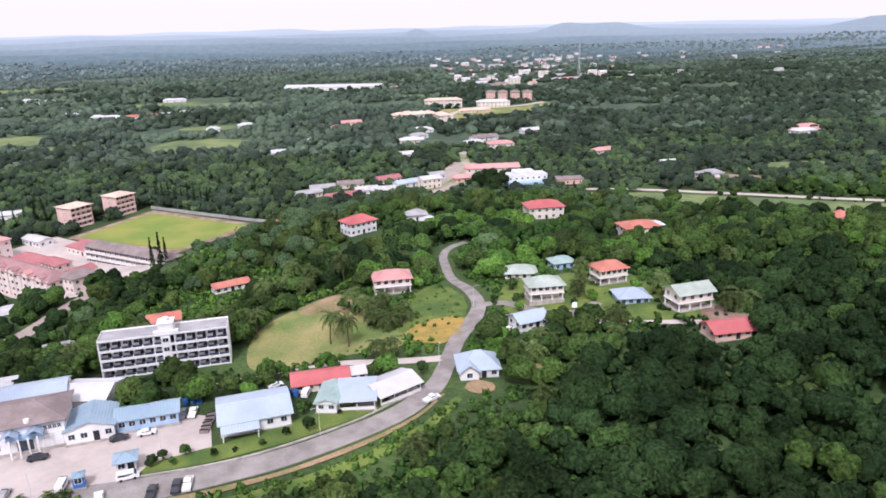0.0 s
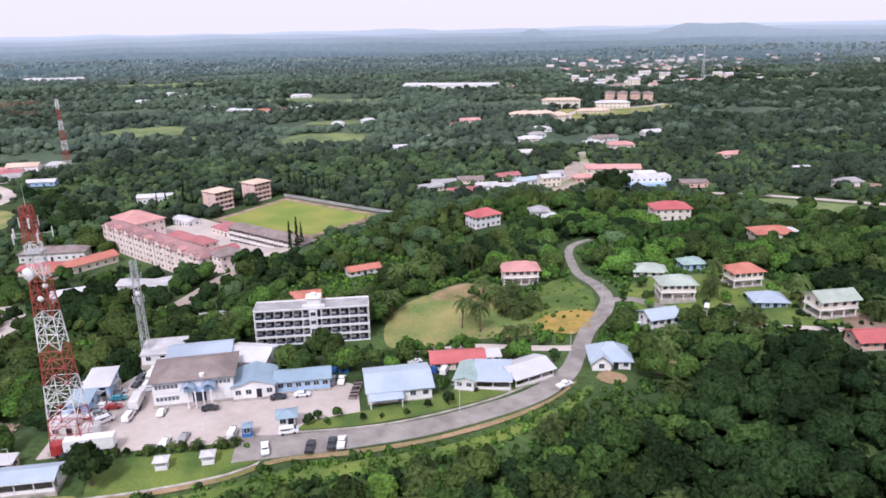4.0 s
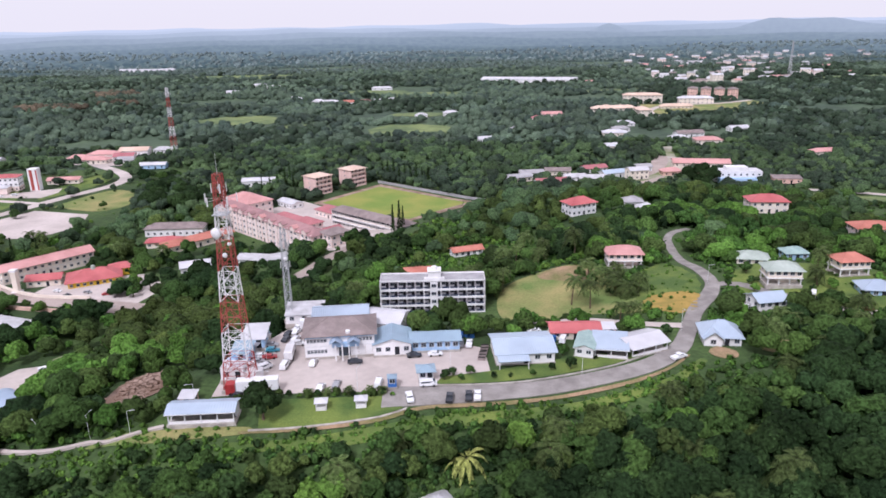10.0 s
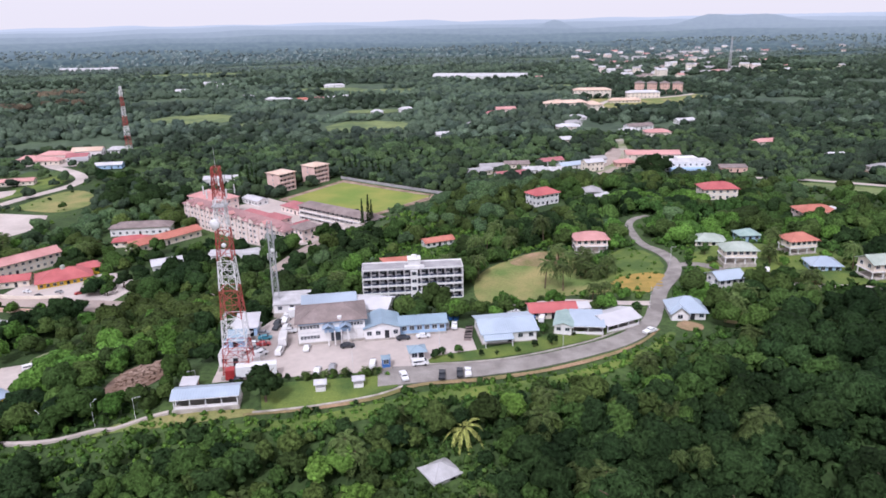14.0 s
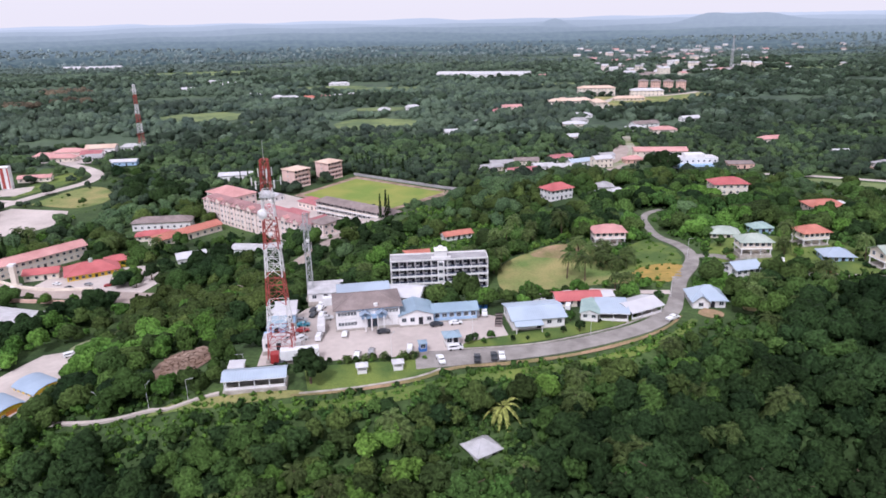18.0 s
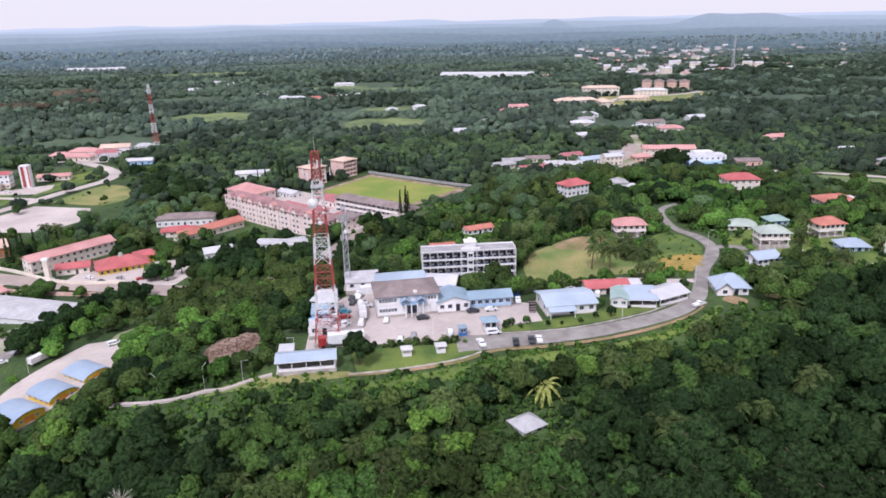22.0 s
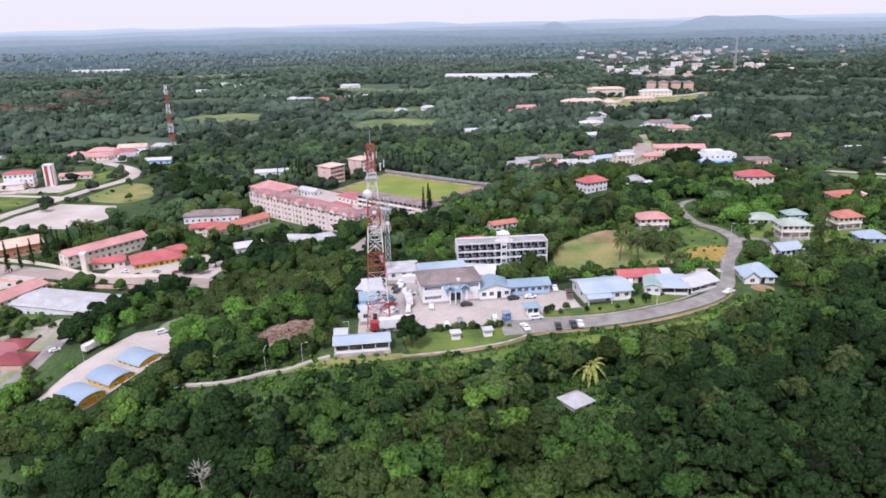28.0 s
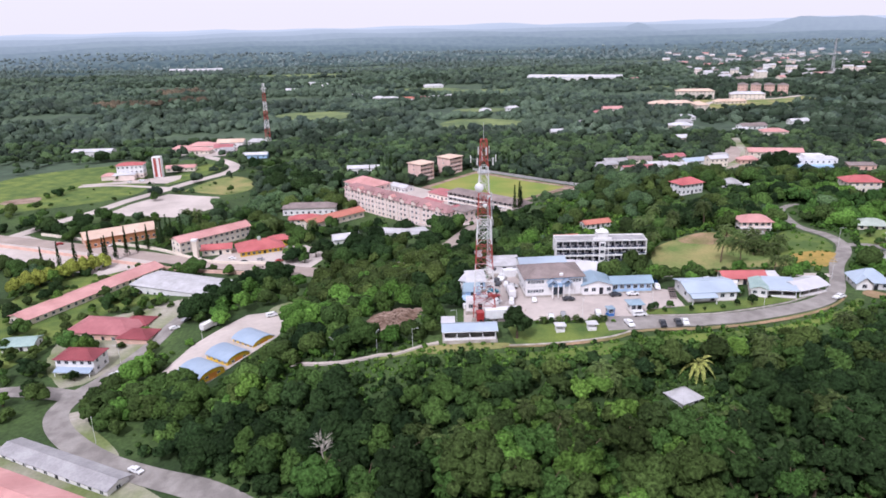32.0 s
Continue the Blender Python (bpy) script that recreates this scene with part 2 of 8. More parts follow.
M = dict(
    ground=mat("undergrowth_ground", (0.070, 0.115, 0.032), (0.030, 0.056, 0.018), 0.95, 0.03, bump=0.9, fine=0.8, grain=0.4),
    lawn=mat("cut_grass", (0.165, 0.215, 0.046), (0.07, 0.12, 0.028), 0.95, 0.12, bump=0.3, fine=3.0, grain=0.6),
    dry=mat("dry_meadow", (0.31, 0.27, 0.11), (0.13, 0.19, 0.05), 0.95, 0.06, bump=0.3, fine=1.6, grain=0.65),
    pitch=mat("playing_field_grass", (0.27, 0.28, 0.065), (0.17, 0.24, 0.045), 0.95, 0.05, bump=0.2, fine=1.2),
    dirt=mat("bare_earth", (0.38, 0.28, 0.225), (0.20, 0.13, 0.095), 0.95, 0.15, bump=0.5, fine=2.2),
    scrub=mat("orange_dry_scrub", (0.42, 0.27, 0.07), (0.25, 0.20, 0.05), 0.95, 0.18, bump=0.6, fine=1.8),
    asphalt=mat("worn_asphalt", (0.325, 0.30, 0.28), (0.21, 0.19, 0.178), 0.9, 0.22, bump=0.15, fine=2.5),
    concrete=mat("pale_concrete_yard", (0.57, 0.50, 0.465), (0.45, 0.39, 0.36), 0.9, 0.06, bump=0.1, fine=0.6, grain=0.84),
    curb=mat("curb_concrete", (0.5, 0.46, 0.42), (0.3, 0.27, 0.24), 0.9, 0.5),
    white=mat("white_render", (0.80, 0.785, 0.79), (0.68, 0.665, 0.665), 0.8, 0.3, fine=2.5, grain=0.88),
    cream=mat("cream_render", (0.80, 0.72, 0.62), (0.68, 0.60, 0.52), 0.85, 0.3, fine=2.5, grain=0.86),
    pinkwall=mat("pale_pink_render", (0.84, 0.71, 0.66), (0.74, 0.61, 0.56), 0.85, 0.3, fine=2.5, grain=0.86),
    salmon=mat("salmon_render", (0.74, 0.50, 0.41), (0.62, 0.40, 0.33), 0.85, 0.3, fine=2.5, grain=0.86),
    yellow=mat("yellow_paint", (0.80, 0.55, 0.04), (0.66, 0.42, 0.03), 0.7, 0.5, fine=3),
    orange=mat("orange_paint", (0.72, 0.30, 0.05), (0.60, 0.22, 0.04), 0.7, 0.5, fine=3),
    bluewall=mat("light_blue_paint", (0.40, 0.56, 0.76), (0.30, 0.44, 0.62), 0.75, 0.4, fine=3),
    deepblue=mat("deep_blue_paint", (0.05, 0.16, 0.46), (0.03, 0.10, 0.30), 0.6, 0.4, fine=3),
    balcony=mat("dark_balcony_rail", (0.055, 0.07, 0.12), (0.03, 0.035, 0.06), 0.6, 0.6, fine=3),
    # Near-black for doors: the shade of an opening put into the colour.
    dark=mat("deep_shade_interior", (0.03, 0.032, 0.04), (0.015, 0.016, 0.02), 0.8, 0.5),
    glass=mat("window_glass", (0.04, 0.055, 0.07), (0.025, 0.03, 0.045), 0.12, 0.5, spec=0.6),
    frame=mat("window_frame_paint", (0.72, 0.72, 0.73), (0.58, 0.58, 0.6), 0.6, 0.8),
    roofblue=mat("pale_blue_sheet_roof", (0.42, 0.495, 0.585), (0.345, 0.41, 0.50), 0.45, 0.12, spec=0.5, stripe=0.6, fine=0.5, grain=0.9),
    roofmid=mat("mid_blue_sheet_roof", (0.29, 0.39, 0.47), (0.235, 0.32, 0.40), 0.5, 0.12, spec=0.5, stripe=0.6, fine=0.5, grain=0.88),
    roofwhite=mat("whitish_sheet_roof", (0.61, 0.60, 0.63), (0.50, 0.49, 0.515), 0.5, 0.12, spec=0.5, stripe=0.6, fine=0.5, grain=0.88),
    roofred=mat("red_sheet_roof", (0.52, 0.15, 0.15), (0.41, 0.105, 0.108), 0.6, 0.12, stripe=0.5, fine=0.6, grain=0.86),
    rooforange=mat("orange_red_tile_roof", (0.54, 0.215, 0.16), (0.42, 0.15, 0.11), 0.7, 0.15, stripe=0.4, fine=0.8, grain=0.84),
    roofpink=mat("faded_pink_roof", (0.47, 0.19, 0.20), (0.35, 0.125, 0.135), 0.7, 0.09, stripe=0.45, fine=0.7, grain=0.82),
    roofbrown=mat("brown_grey_tile_roof", (0.29, 0.235, 0.225), (0.20, 0.16, 0.152), 0.75, 0.25, stripe=0.4, turn=1, fine=1.8),
    roofsky=mat("sky_blue_sheet_roof", (0.35, 0.43, 0.54), (0.29, 0.365, 0.475), 0.5, 0.12, spec=0.5, stripe=0.6, fine=0.5, grain=0.88),
    rooftan=mat("tan_sheet_roof", (0.70, 0.53, 0.43), (0.58, 0.42, 0.33), 0.7, 0.1, stripe=0.5, fine=0.6, grain=0.85),
    roofmaroon=mat("maroon_sheet_roof", (0.30, 0.075, 0.085), (0.22, 0.05, 0.06), 0.65, 0.12, stripe=0.5, fine=0.6, grain=0.84),
    packed=mat("packed_pale_earth", (0.42, 0.38, 0.33), (0.16, 0.20, 0.07), 0.95, 0.05, bump=0.2, fine=1.0, grain=0.7),
    roofgreen=mat("grey_green_sheet_roof", (0.42, 0.47, 0.42), (0.32, 0.37, 0.32), 0.6, 0.25, stripe=0.5, fine=1.5),
    roofteal=mat("teal_sheet_roof", (0.36, 0.47, 0.44), (0.27, 0.37, 0.35), 0.6, 0.25, stripe=0.5, fine=1.5),
    roofgrey=mat("grey_concrete_roof", (0.40, 0.39, 0.40), (0.30, 0.29, 0.30), 0.85, 0.2, fine=1.6),
    trunk=mat("tree_bark", (0.17, 0.12, 0.08), (0.09, 0.065, 0.045), 0.95, 1.2, bump=0.6, fine=8),
    steelred=mat("tower_red_paint", (0.40, 0.08, 0.065), (0.30, 0.06, 0.05), 0.5, 0.6, fine=3),
    steelwhite=mat("tower_white_paint", (0.78, 0.78, 0.79), (0.62, 0.6, 0.6), 0.5, 0.6, fine=3),
    galv=mat("galvanised_steel", (0.50, 0.51, 0.52), (0.38, 0.39, 0.40), 0.55, 0.6, metal=0.2, fine=3),
    rubber=mat("black_rubber", (0.02, 0.02, 0.02), None, 0.8, 2),
    carwhite=mat("white_car_paint", (0.80, 0.80, 0.81), (0.72, 0.72, 0.73), 0.25, 0.8, spec=0.5),
    cardark=mat("dark_car_paint", (0.05, 0.055, 0.065), (0.03, 0.032, 0.04), 0.25, 0.8, spec=0.5),
    carsilver=mat("silver_car_paint", (0.46, 0.47, 0.49), (0.38, 0.38, 0.4), 0.28, 0.8, metal=0.6),
    carred=mat("red_car_paint", (0.42, 0.05, 0.05), (0.3, 0.03, 0.03), 0.28, 0.8, spec=0.5),
    carteal=mat("teal_car_paint", (0.05, 0.25, 0.33), (0.04, 0.18, 0.25), 0.28, 0.8, spec=0.5),
    leaf=leaf_mat("broad_leaf", (0.061, 0.118, 0.027), (0.026, 0.055, 0.016)),
    leaflight=leaf_mat("bright_leaf", (0.102, 0.19, 0.034), (0.052, 0.107, 0.021)),
    leafdark=leaf_mat("dark_leaf", (0.031, 0.056, 0.018), (0.013, 0.026, 0.01)),
    leafolive=leaf_mat("olive_leaf", (0.066, 0.1, 0.026), (0.028, 0.047, 0.015)),
    leafpalm=leaf_mat("palm_frond", (0.105, 0.145, 0.046), (0.05, 0.075, 0.025), 0.45),
    leafdry=leaf_mat("dry_palm_frond", (0.4, 0.42, 0.12), (0.26, 0.29, 0.08), 0.6),
    leafrust=leaf_mat("rusty_leaf", (0.150, 0.118, 0.080), (0.096, 0.082, 0.058), 0.8, 0.04, 0.0, 0.01),
    leafyellow=leaf_mat("yellow_green_leaf", (0.24, 0.27, 0.05), (0.13, 0.16, 0.03)),
    roofbrick=mat("brick_orange_paint", (0.58, 0.27, 0.13), (0.46, 0.20, 0.10), 0.75, 0.4, fine=2),
    dirtroad=mat("dusty_pinkish_road", (0.44, 0.36, 0.32), (0.33, 0.27, 0.24), 0.92, 0.08, bump=0.1, fine=1.2, grain=0.8),
    # Ground between far trees, matched to the haze-tinted far leaf colours.
    canopy=mat("far_canopy_haze", (0.088, 0.130, 0.072), (0.050, 0.078, 0.050), 0.95, 0.012, bump=1.0, fine=0.11, grain=0.5),
    roofpale=mat("weathered_pale_roof", (0.54, 0.53, 0.55), (0.42, 0.41, 0.42), 0.6, 0.3, stripe=0.5, fine=0.9, grain=0.8),
    hostelpink=mat("faded_pink_render", (0.80, 0.57, 0.51), (0.68, 0.47, 0.42), 0.85, 0.3, fine=2.5, grain=0.86),
    roofrose=mat("rose_sheet_roof", (0.62, 0.34, 0.32), (0.50, 0.25, 0.235), 0.65, 0.1, stripe=0.5, fine=0.6, grain=0.85),
    roofmauve=mat("mauve_brown_roof", (0.40, 0.225, 0.225), (0.27, 0.16, 0.16), 0.75, 0.08, stripe=0.5, fine=0.6, grain=0.82),
    # Leaf greens greyed and blued by distance: haze put into the base colour.
    farleaf=leaf_mat("far_leaf_haze", (0.106, 0.15, 0.096), (0.066, 0.098, 0.066), 0.8, 0.2, 0.0, 0.009),
    fardark=leaf_mat("far_dark_leaf_haze", (0.07, 0.102, 0.072), (0.044, 0.067, 0.052), 0.8, 0.2, 0.0, 0.009),
    midleaf=leaf_mat("mid_leaf_haze", (0.076, 0.128, 0.048), (0.039, 0.072, 0.032), 0.8, 0.2, 0.01, 0.03),
    middark=leaf_mat("mid_dark_leaf_haze", (0.043, 0.07, 0.038), (0.023, 0.04, 0.025), 0.8, 0.2, 0.01, 0.03),
    distleaf=leaf_mat("distant_leaf_haze", (0.112, 0.152, 0.125), (0.074, 0.106, 0.092), 0.7, 0.3, 0.0),
    hazeleaf=leaf_mat("painted_haze_leaf", (0.175, 0.220, 0.215), (0.140, 0.182, 0.180), 0.8, 0.2, 0.0, 0.006),
    plain=mat("far_field_grass", (0.19, 0.235, 0.09), (0.10, 0.145, 0.06), 0.95, 0.03, fine=0.15, grain=0.6),
    bank=mat("reddish_earth_bank", (0.36, 0.24, 0.15), (0.17, 0.16, 0.06), 0.95, 0.12, bump=0.4, fine=1.4, grain=0.6),
    bare=mat("bleached_twigs", (0.5, 0.46, 0.40), (0.34, 0.31, 0.27), 0.9, 1.5),
)


def distance_mat():
    """The plain and hills at the horizon: a glowing backdrop of woods and fields, its haze painted in, paler with
    distance.
    """
    m = bpy.data.materials.new("painted_haze_distance")
    m.use_nodes = True
    n, l = m.node_tree.nodes, m.node_tree.links
    n.remove(n["Principled BSDF"])
    geo, ln = n.new("ShaderNodeNewGeometry"), n.new("ShaderNodeVectorMath")
    ln.operation = "LENGTH"
    l.new(geo.outputs["Position"], ln.inputs[0])

    def ranged(src, a, b, c, d):
        mp = n.new("ShaderNodeMapRange")
        for k, v in zip(("From Min", "From Max", "To Min", "To Max"), (a, b, c, d)):
            mp.inputs[k].default_value = v
        l.new(src, mp.inputs["Value"])
        return mp.outputs[0]

    def mixed_colour(kind, fac, a, b):
        mx = n.new("ShaderNodeMix")
        mx.data_type, mx.blend_type = "RGBA", kind
        for sock, v in ((mx.inputs["Factor"], fac), (mx.inputs["A"], a), (mx.inputs["B"], b)):
            if isinstance(v, (tuple, float)):
                sock.default_value = v
            else:
                l.new(v, sock)
        return mx.outputs["Result"]

    # bearing and dip seen from over the ridge: the woods of the plain are seen so flat that their tufts show as upright flecks
    sep, bearing, dip, drop = n.new("ShaderNodeSeparateXYZ"), n.new("ShaderNodeMath"), n.new("ShaderNodeMath"), n.new("ShaderNodeMath")
    bearing.operation, dip.operation, drop.operation = "ARCTAN2", "DIVIDE", "SUBTRACT"
    l.new(geo.outputs["Position"], sep.inputs[0])
    l.new(sep.outputs["X"], bearing.inputs[0])
    l.new(sep.outputs["Y"], bearing.inputs[1])
    drop.inputs[0].default_value = 90.0
    l.new(sep.outputs["Z"], drop.inputs[1])
    l.new(drop.outputs[0], dip.inputs[0])
    l.new(ln.outputs["Value"], dip.inputs[1])
    polar = n.new("ShaderNodeCombineXYZ")
    l.new(bearing.outputs[0], polar.inputs["X"])
    l.new(dip.outputs[0], polar.inputs["Y"])

    def flecks(sx, sy, detail):
        ns, mpg = n.new("ShaderNodeTexNoise"), n.new("ShaderNodeMapping")
        ns.inputs["Scale"].default_value, ns.inputs["Detail"].default_value, ns.inputs["Roughness"].default_value = 1.0, detail, 0.62
        mpg.inputs["Scale"].default_value = (sx, sy, 1.0)
        l.new(polar.outputs[0], mpg.inputs["Vector"])
        l.new(mpg.outputs[0], ns.inputs["Vector"])
        return ns.outputs["Fac"]

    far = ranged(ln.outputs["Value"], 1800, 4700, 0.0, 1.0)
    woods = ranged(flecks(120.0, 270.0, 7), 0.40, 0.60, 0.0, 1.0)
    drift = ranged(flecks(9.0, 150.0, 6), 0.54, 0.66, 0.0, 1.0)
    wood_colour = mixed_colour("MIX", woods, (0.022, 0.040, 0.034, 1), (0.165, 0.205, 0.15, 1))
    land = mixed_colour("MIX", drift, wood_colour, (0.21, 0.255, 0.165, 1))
    # Painted haze: the emission colour fades from land to pale blue with distance.
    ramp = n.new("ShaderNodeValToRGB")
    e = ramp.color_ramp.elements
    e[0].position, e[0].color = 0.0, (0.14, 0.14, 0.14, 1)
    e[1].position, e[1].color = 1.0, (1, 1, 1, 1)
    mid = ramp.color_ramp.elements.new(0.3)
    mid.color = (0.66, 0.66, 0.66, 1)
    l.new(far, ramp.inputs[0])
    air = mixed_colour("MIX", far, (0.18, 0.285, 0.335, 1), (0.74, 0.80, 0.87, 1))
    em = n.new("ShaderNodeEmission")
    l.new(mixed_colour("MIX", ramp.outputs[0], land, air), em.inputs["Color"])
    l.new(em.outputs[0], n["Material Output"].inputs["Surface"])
    return m


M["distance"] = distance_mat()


# ---- mesh helpers ----
class Mesher:
    """Gathers vertices and faces of one mesh."""

    def __init__(self):
        self.v, self.f = [], []

    def add(self, verts, faces):
        k = len(self.v)
        self.v += [tuple(p) for p in verts]
        self.f += [tuple(i + k for i in q) for q in faces]
        return self

    def box(self, x, y, z, sx, sy, sz, turn=0.0):
        """A box centred on x, y that stands on z."""
        c, s = math.cos(turn), math.sin(turn)
        pts = []
        for dz in (0, sz):
            for dx, dy in ((-1, -1), (1, -1), (1, 1), (-1, 1)):
                a, b = dx * sx / 2, dy * sy / 2
                pts.append((x + a * c - b * s, y + a * s + b * c, z + dz))
        return self.add(pts, [(3, 2, 1, 0), (4, 5, 6, 7), (0, 1, 5, 4), (1, 2, 6, 5), (2, 3, 7, 6), (3, 0, 4, 7)])

    def rod(self, a, b, r, r2=None, n=4):
        a, b = Vector(a), Vector(b)
        d = (b - a).normalized()
        u = d.orthogonal().normalized()
        w = d.cross(u)
        pts = []
        for p, rr in ((a, r), (b, r if r2 is None else r2)):
            for k in range(n):
                t = 2 * math.pi * (k + 0.5) / n
                pts.append(p + (u * math.cos(t) + w * math.sin(t)) * rr)
        faces = [(k, (k + 1) % n, n + (k + 1) % n, n + k) for k in range(n)]
        return self.add(pts, faces + [tuple(range(n - 1, -1, -1)), tuple(range(n, 2 * n))])

    def mesh(self, name, material=None):
        me = bpy.data.meshes.new(name)
        me.from_pydata(self.v, [], self.f)
        if material:
            me.materials.append(material)
        me.update()
        return me


def part(name, mesh, material, parent, label="", at=None):
    """Links a mesh (or a Mesher) as one object under a thing or a part."""
    if isinstance(mesh, Mesher):
        mesh = mesh.mesh(name)
    if material and not mesh.materials:
        mesh.materials.append(material)
    ob = new(name, mesh)
    if parent:
        ob.parent = parent
    if at is not None:
        ob.matrix_basis = at
    return tagged(ob, label)


def thing(name, m, label, category, group="", kind=""):
    ob = new(name)
    ob.matrix_basis = m
    return tagged(ob, label, category, group, kind)


def smooth(me):
    me.polygons.foreach_set("use_smooth", [True] * len(me.polygons))
    return me


# ---- the lie of the land ----
RIDGE = [(-58, 122, 6.8), (-44, 134, 7.8), (-46, 118, 6.8), (-25, 150, 8.0), (-25, 172, 7.6), (0, 128, 7.0), (-25, 122, 6.4), (5, 155, 7.8), (28, 133, 6.8), (28, 150, 7.2),
         (48, 155, 6.8), (64, 148, 6.2), (76, 164, 5.6), (84, 157, 5.4), (94, 195, 5.2), (108, 174, 6.4), (114, 196, 8.2), (139, 201, 8.4), (150, 172, 9.4), (148, 152, 9.2),
         (100, 262, 2.0), (72, 227, 3.4), (48, 218, 2.2), (26, 196, -0.2), (3, 195, 0.0), (-12, 196, -0.4)]
SLOPE = [(-80, 146, -1.0), (-84, 108, -3.0), (-68, 117, 6.0), (-78.6, 118, 3.2), (-88, 120, -0.6), (-100, 98, -12), (-75, 84, -12), (-30, 92, -3), (3, 92, 0.5), (40, 100, 2), (80, 115, 4), (-10, 60, -12), (60, 70, -6),
         (130, 100, 6), (180, 140, 13), (235, 200, 12), (175, 215, 6), (-128, 150, -14.6), (-112, 172, -13.5), (-60, 185, -7), (-72, 215, -14), (-10, 222, -5), (28, 250, -5),
         (120, 330, -6), (74, 318, -2), (165, 318, -2), (62, 268, -2), (135, 240, 3), (-106, 85, -20.5), (-135, 100, -21), (-165, 145, -21), (-95, 225, -19), (-124, 113, -19)]
VALE = [(202, 291, -10.5), (222, 330, -14), (252, 262, -4), (16, 274, -8.2), (-3, 239, -6.5), (-37, 244, -14), (45, 290, -9)]
ANCHOR = np.array(RIDGE + SLOPE + VALE)


def gz(x, y):
    """Height of the ground: a ridge with slopes over a wide plain that lifts to low hills far off."""
    x, y = np.asarray(x, float), np.asarray(y, float)
    d2 = (x[..., None] - ANCHOR[:, 0]) ** 2 + (y[..., None] - ANCHOR[:, 1]) ** 2
    w = np.exp(-d2 / 19.0**2) + 0.02 * np.exp(-d2 / 45.0**2)
    w0 = 0.0035
    z = ((w * ANCHOR[:, 2]).sum(-1) + w0 * -20.5) / (w.sum(-1) + w0)
    far = np.hypot(x, y + 20)
    roll = 4.5 * np.sin(x * 0.0031 + 1.2) * np.sin(y * 0.0042) * np.clip((far - 600) / 700, 0, 1)
    lift = 64 * np.clip((far - 1900) / 2800, 0, 1) ** 1.15
    hills = 48 * np.exp(-(((x - 850) / 78) ** 2 + ((y - 3625) / 100) ** 2))
    hills = hills + 42 * np.exp(-(((x - 1550) / 115) ** 2 + ((y - 3445) / 110) ** 2)) + 34 * np.exp(-(((x - 1790) / 165) ** 2 + ((y - 3390) / 110) ** 2))
    hills = hills + 52 * np.exp(-(((x - 2700) / 220) ** 2 + ((y - 2580) / 170) ** 2)) + 9 * np.exp(-(((x - 260) / 200) ** 2 + ((y - 4560) / 90) ** 2))
    ripple = np.clip((far - 2000) / 1500, 0, 1) * (9 * np.sin(far * 0.0125 + 2.2 * np.sin(x * 0.0023)) + 3 * np.sin(x * 0.011 + y * 0.004))
    return z + roll + lift + hills + ripple


def gh(x, y):
    return float(gz(np.array([x]), np.array([y]))[0])


def axis(lo, a, b, hi, step, far):
    """Even steps from a to b, growing ones outside."""
    mid = np.arange(a, b + 0.1, step)
    grow = np.cumsum(np.linspace(1, 14, far) ** 1.25)
    return np.concatenate([(a + (lo - a) * grow / grow[-1])[::-1], mid, b + (hi - b) * grow / grow[-1]])


gx, gy = axis(-4600, -260, 240, 4600, 4.0, 95), axis(-700, 20, 430, 4780, 4.0, 110)
X, Y = np.meshgrid(gx, gy)
Z = gz(X, Y)
nx, ny = len(gx), len(gy)
idx = np.arange(nx * ny).reshape(ny, nx)
quads = np.stack([idx[:-1, :-1], idx[:-1, 1:], idx[1:, 1:], idx[1:, :-1]], -1).reshape(-1, 4)
gme = bpy.data.meshes.new("ground")
gme.from_pydata(np.stack([X, Y, Z], -1).reshape(-1, 3).tolist(), [], quads.tolist())
gme.materials.append(M["ground"])
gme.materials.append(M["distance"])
gme.materials.append(M["canopy"])
gme.update()
smooth(gme)
qc = quads[:, 0]
reach = np.hypot(X.ravel()[qc], Y.ravel()[qc] + 20)
# Beyond 1800 m the glowing backdrop with painted haze, from 620 m canopy ground.
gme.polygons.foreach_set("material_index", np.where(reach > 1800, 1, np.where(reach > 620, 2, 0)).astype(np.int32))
ground = tagged(new("ground", gme), "rolling ground of dark green undergrowth reaching far hills", "ground", kind="structure")


CLEAR_POLY, CLEAR_PTS = [], []


def spline(points, step=3.0, closed=False):
    """A smooth line through points (Catmull-Rom)."""
    p = [Vector((*q, 0)) if len(q) == 2 else Vector(q) for q in points]
    n = len(p)
    out = []
    for i in range(n if closed else n - 1):
        if closed:
            a, b, c, d = p[i - 1], p[i], p[(i + 1) % n], p[(i + 2) % n]
        else:
            a, b, c, d = p[max(i - 1, 0)], p[i], p[i + 1], p[min(i + 2, n - 1)]
        k = max(2, int((c - b).length / step))
        for j in range(k):
            t = j / k
            out.append(0.5 * ((2 * b) + (c - a) * t + (2 * a - 5 * b + 4 * c - d) * t * t + (3 * b - a - 3 * c + d) * t**3))
    if not closed:
        out.append(p[-1])
    return [(q.x, q.y) for q in out]


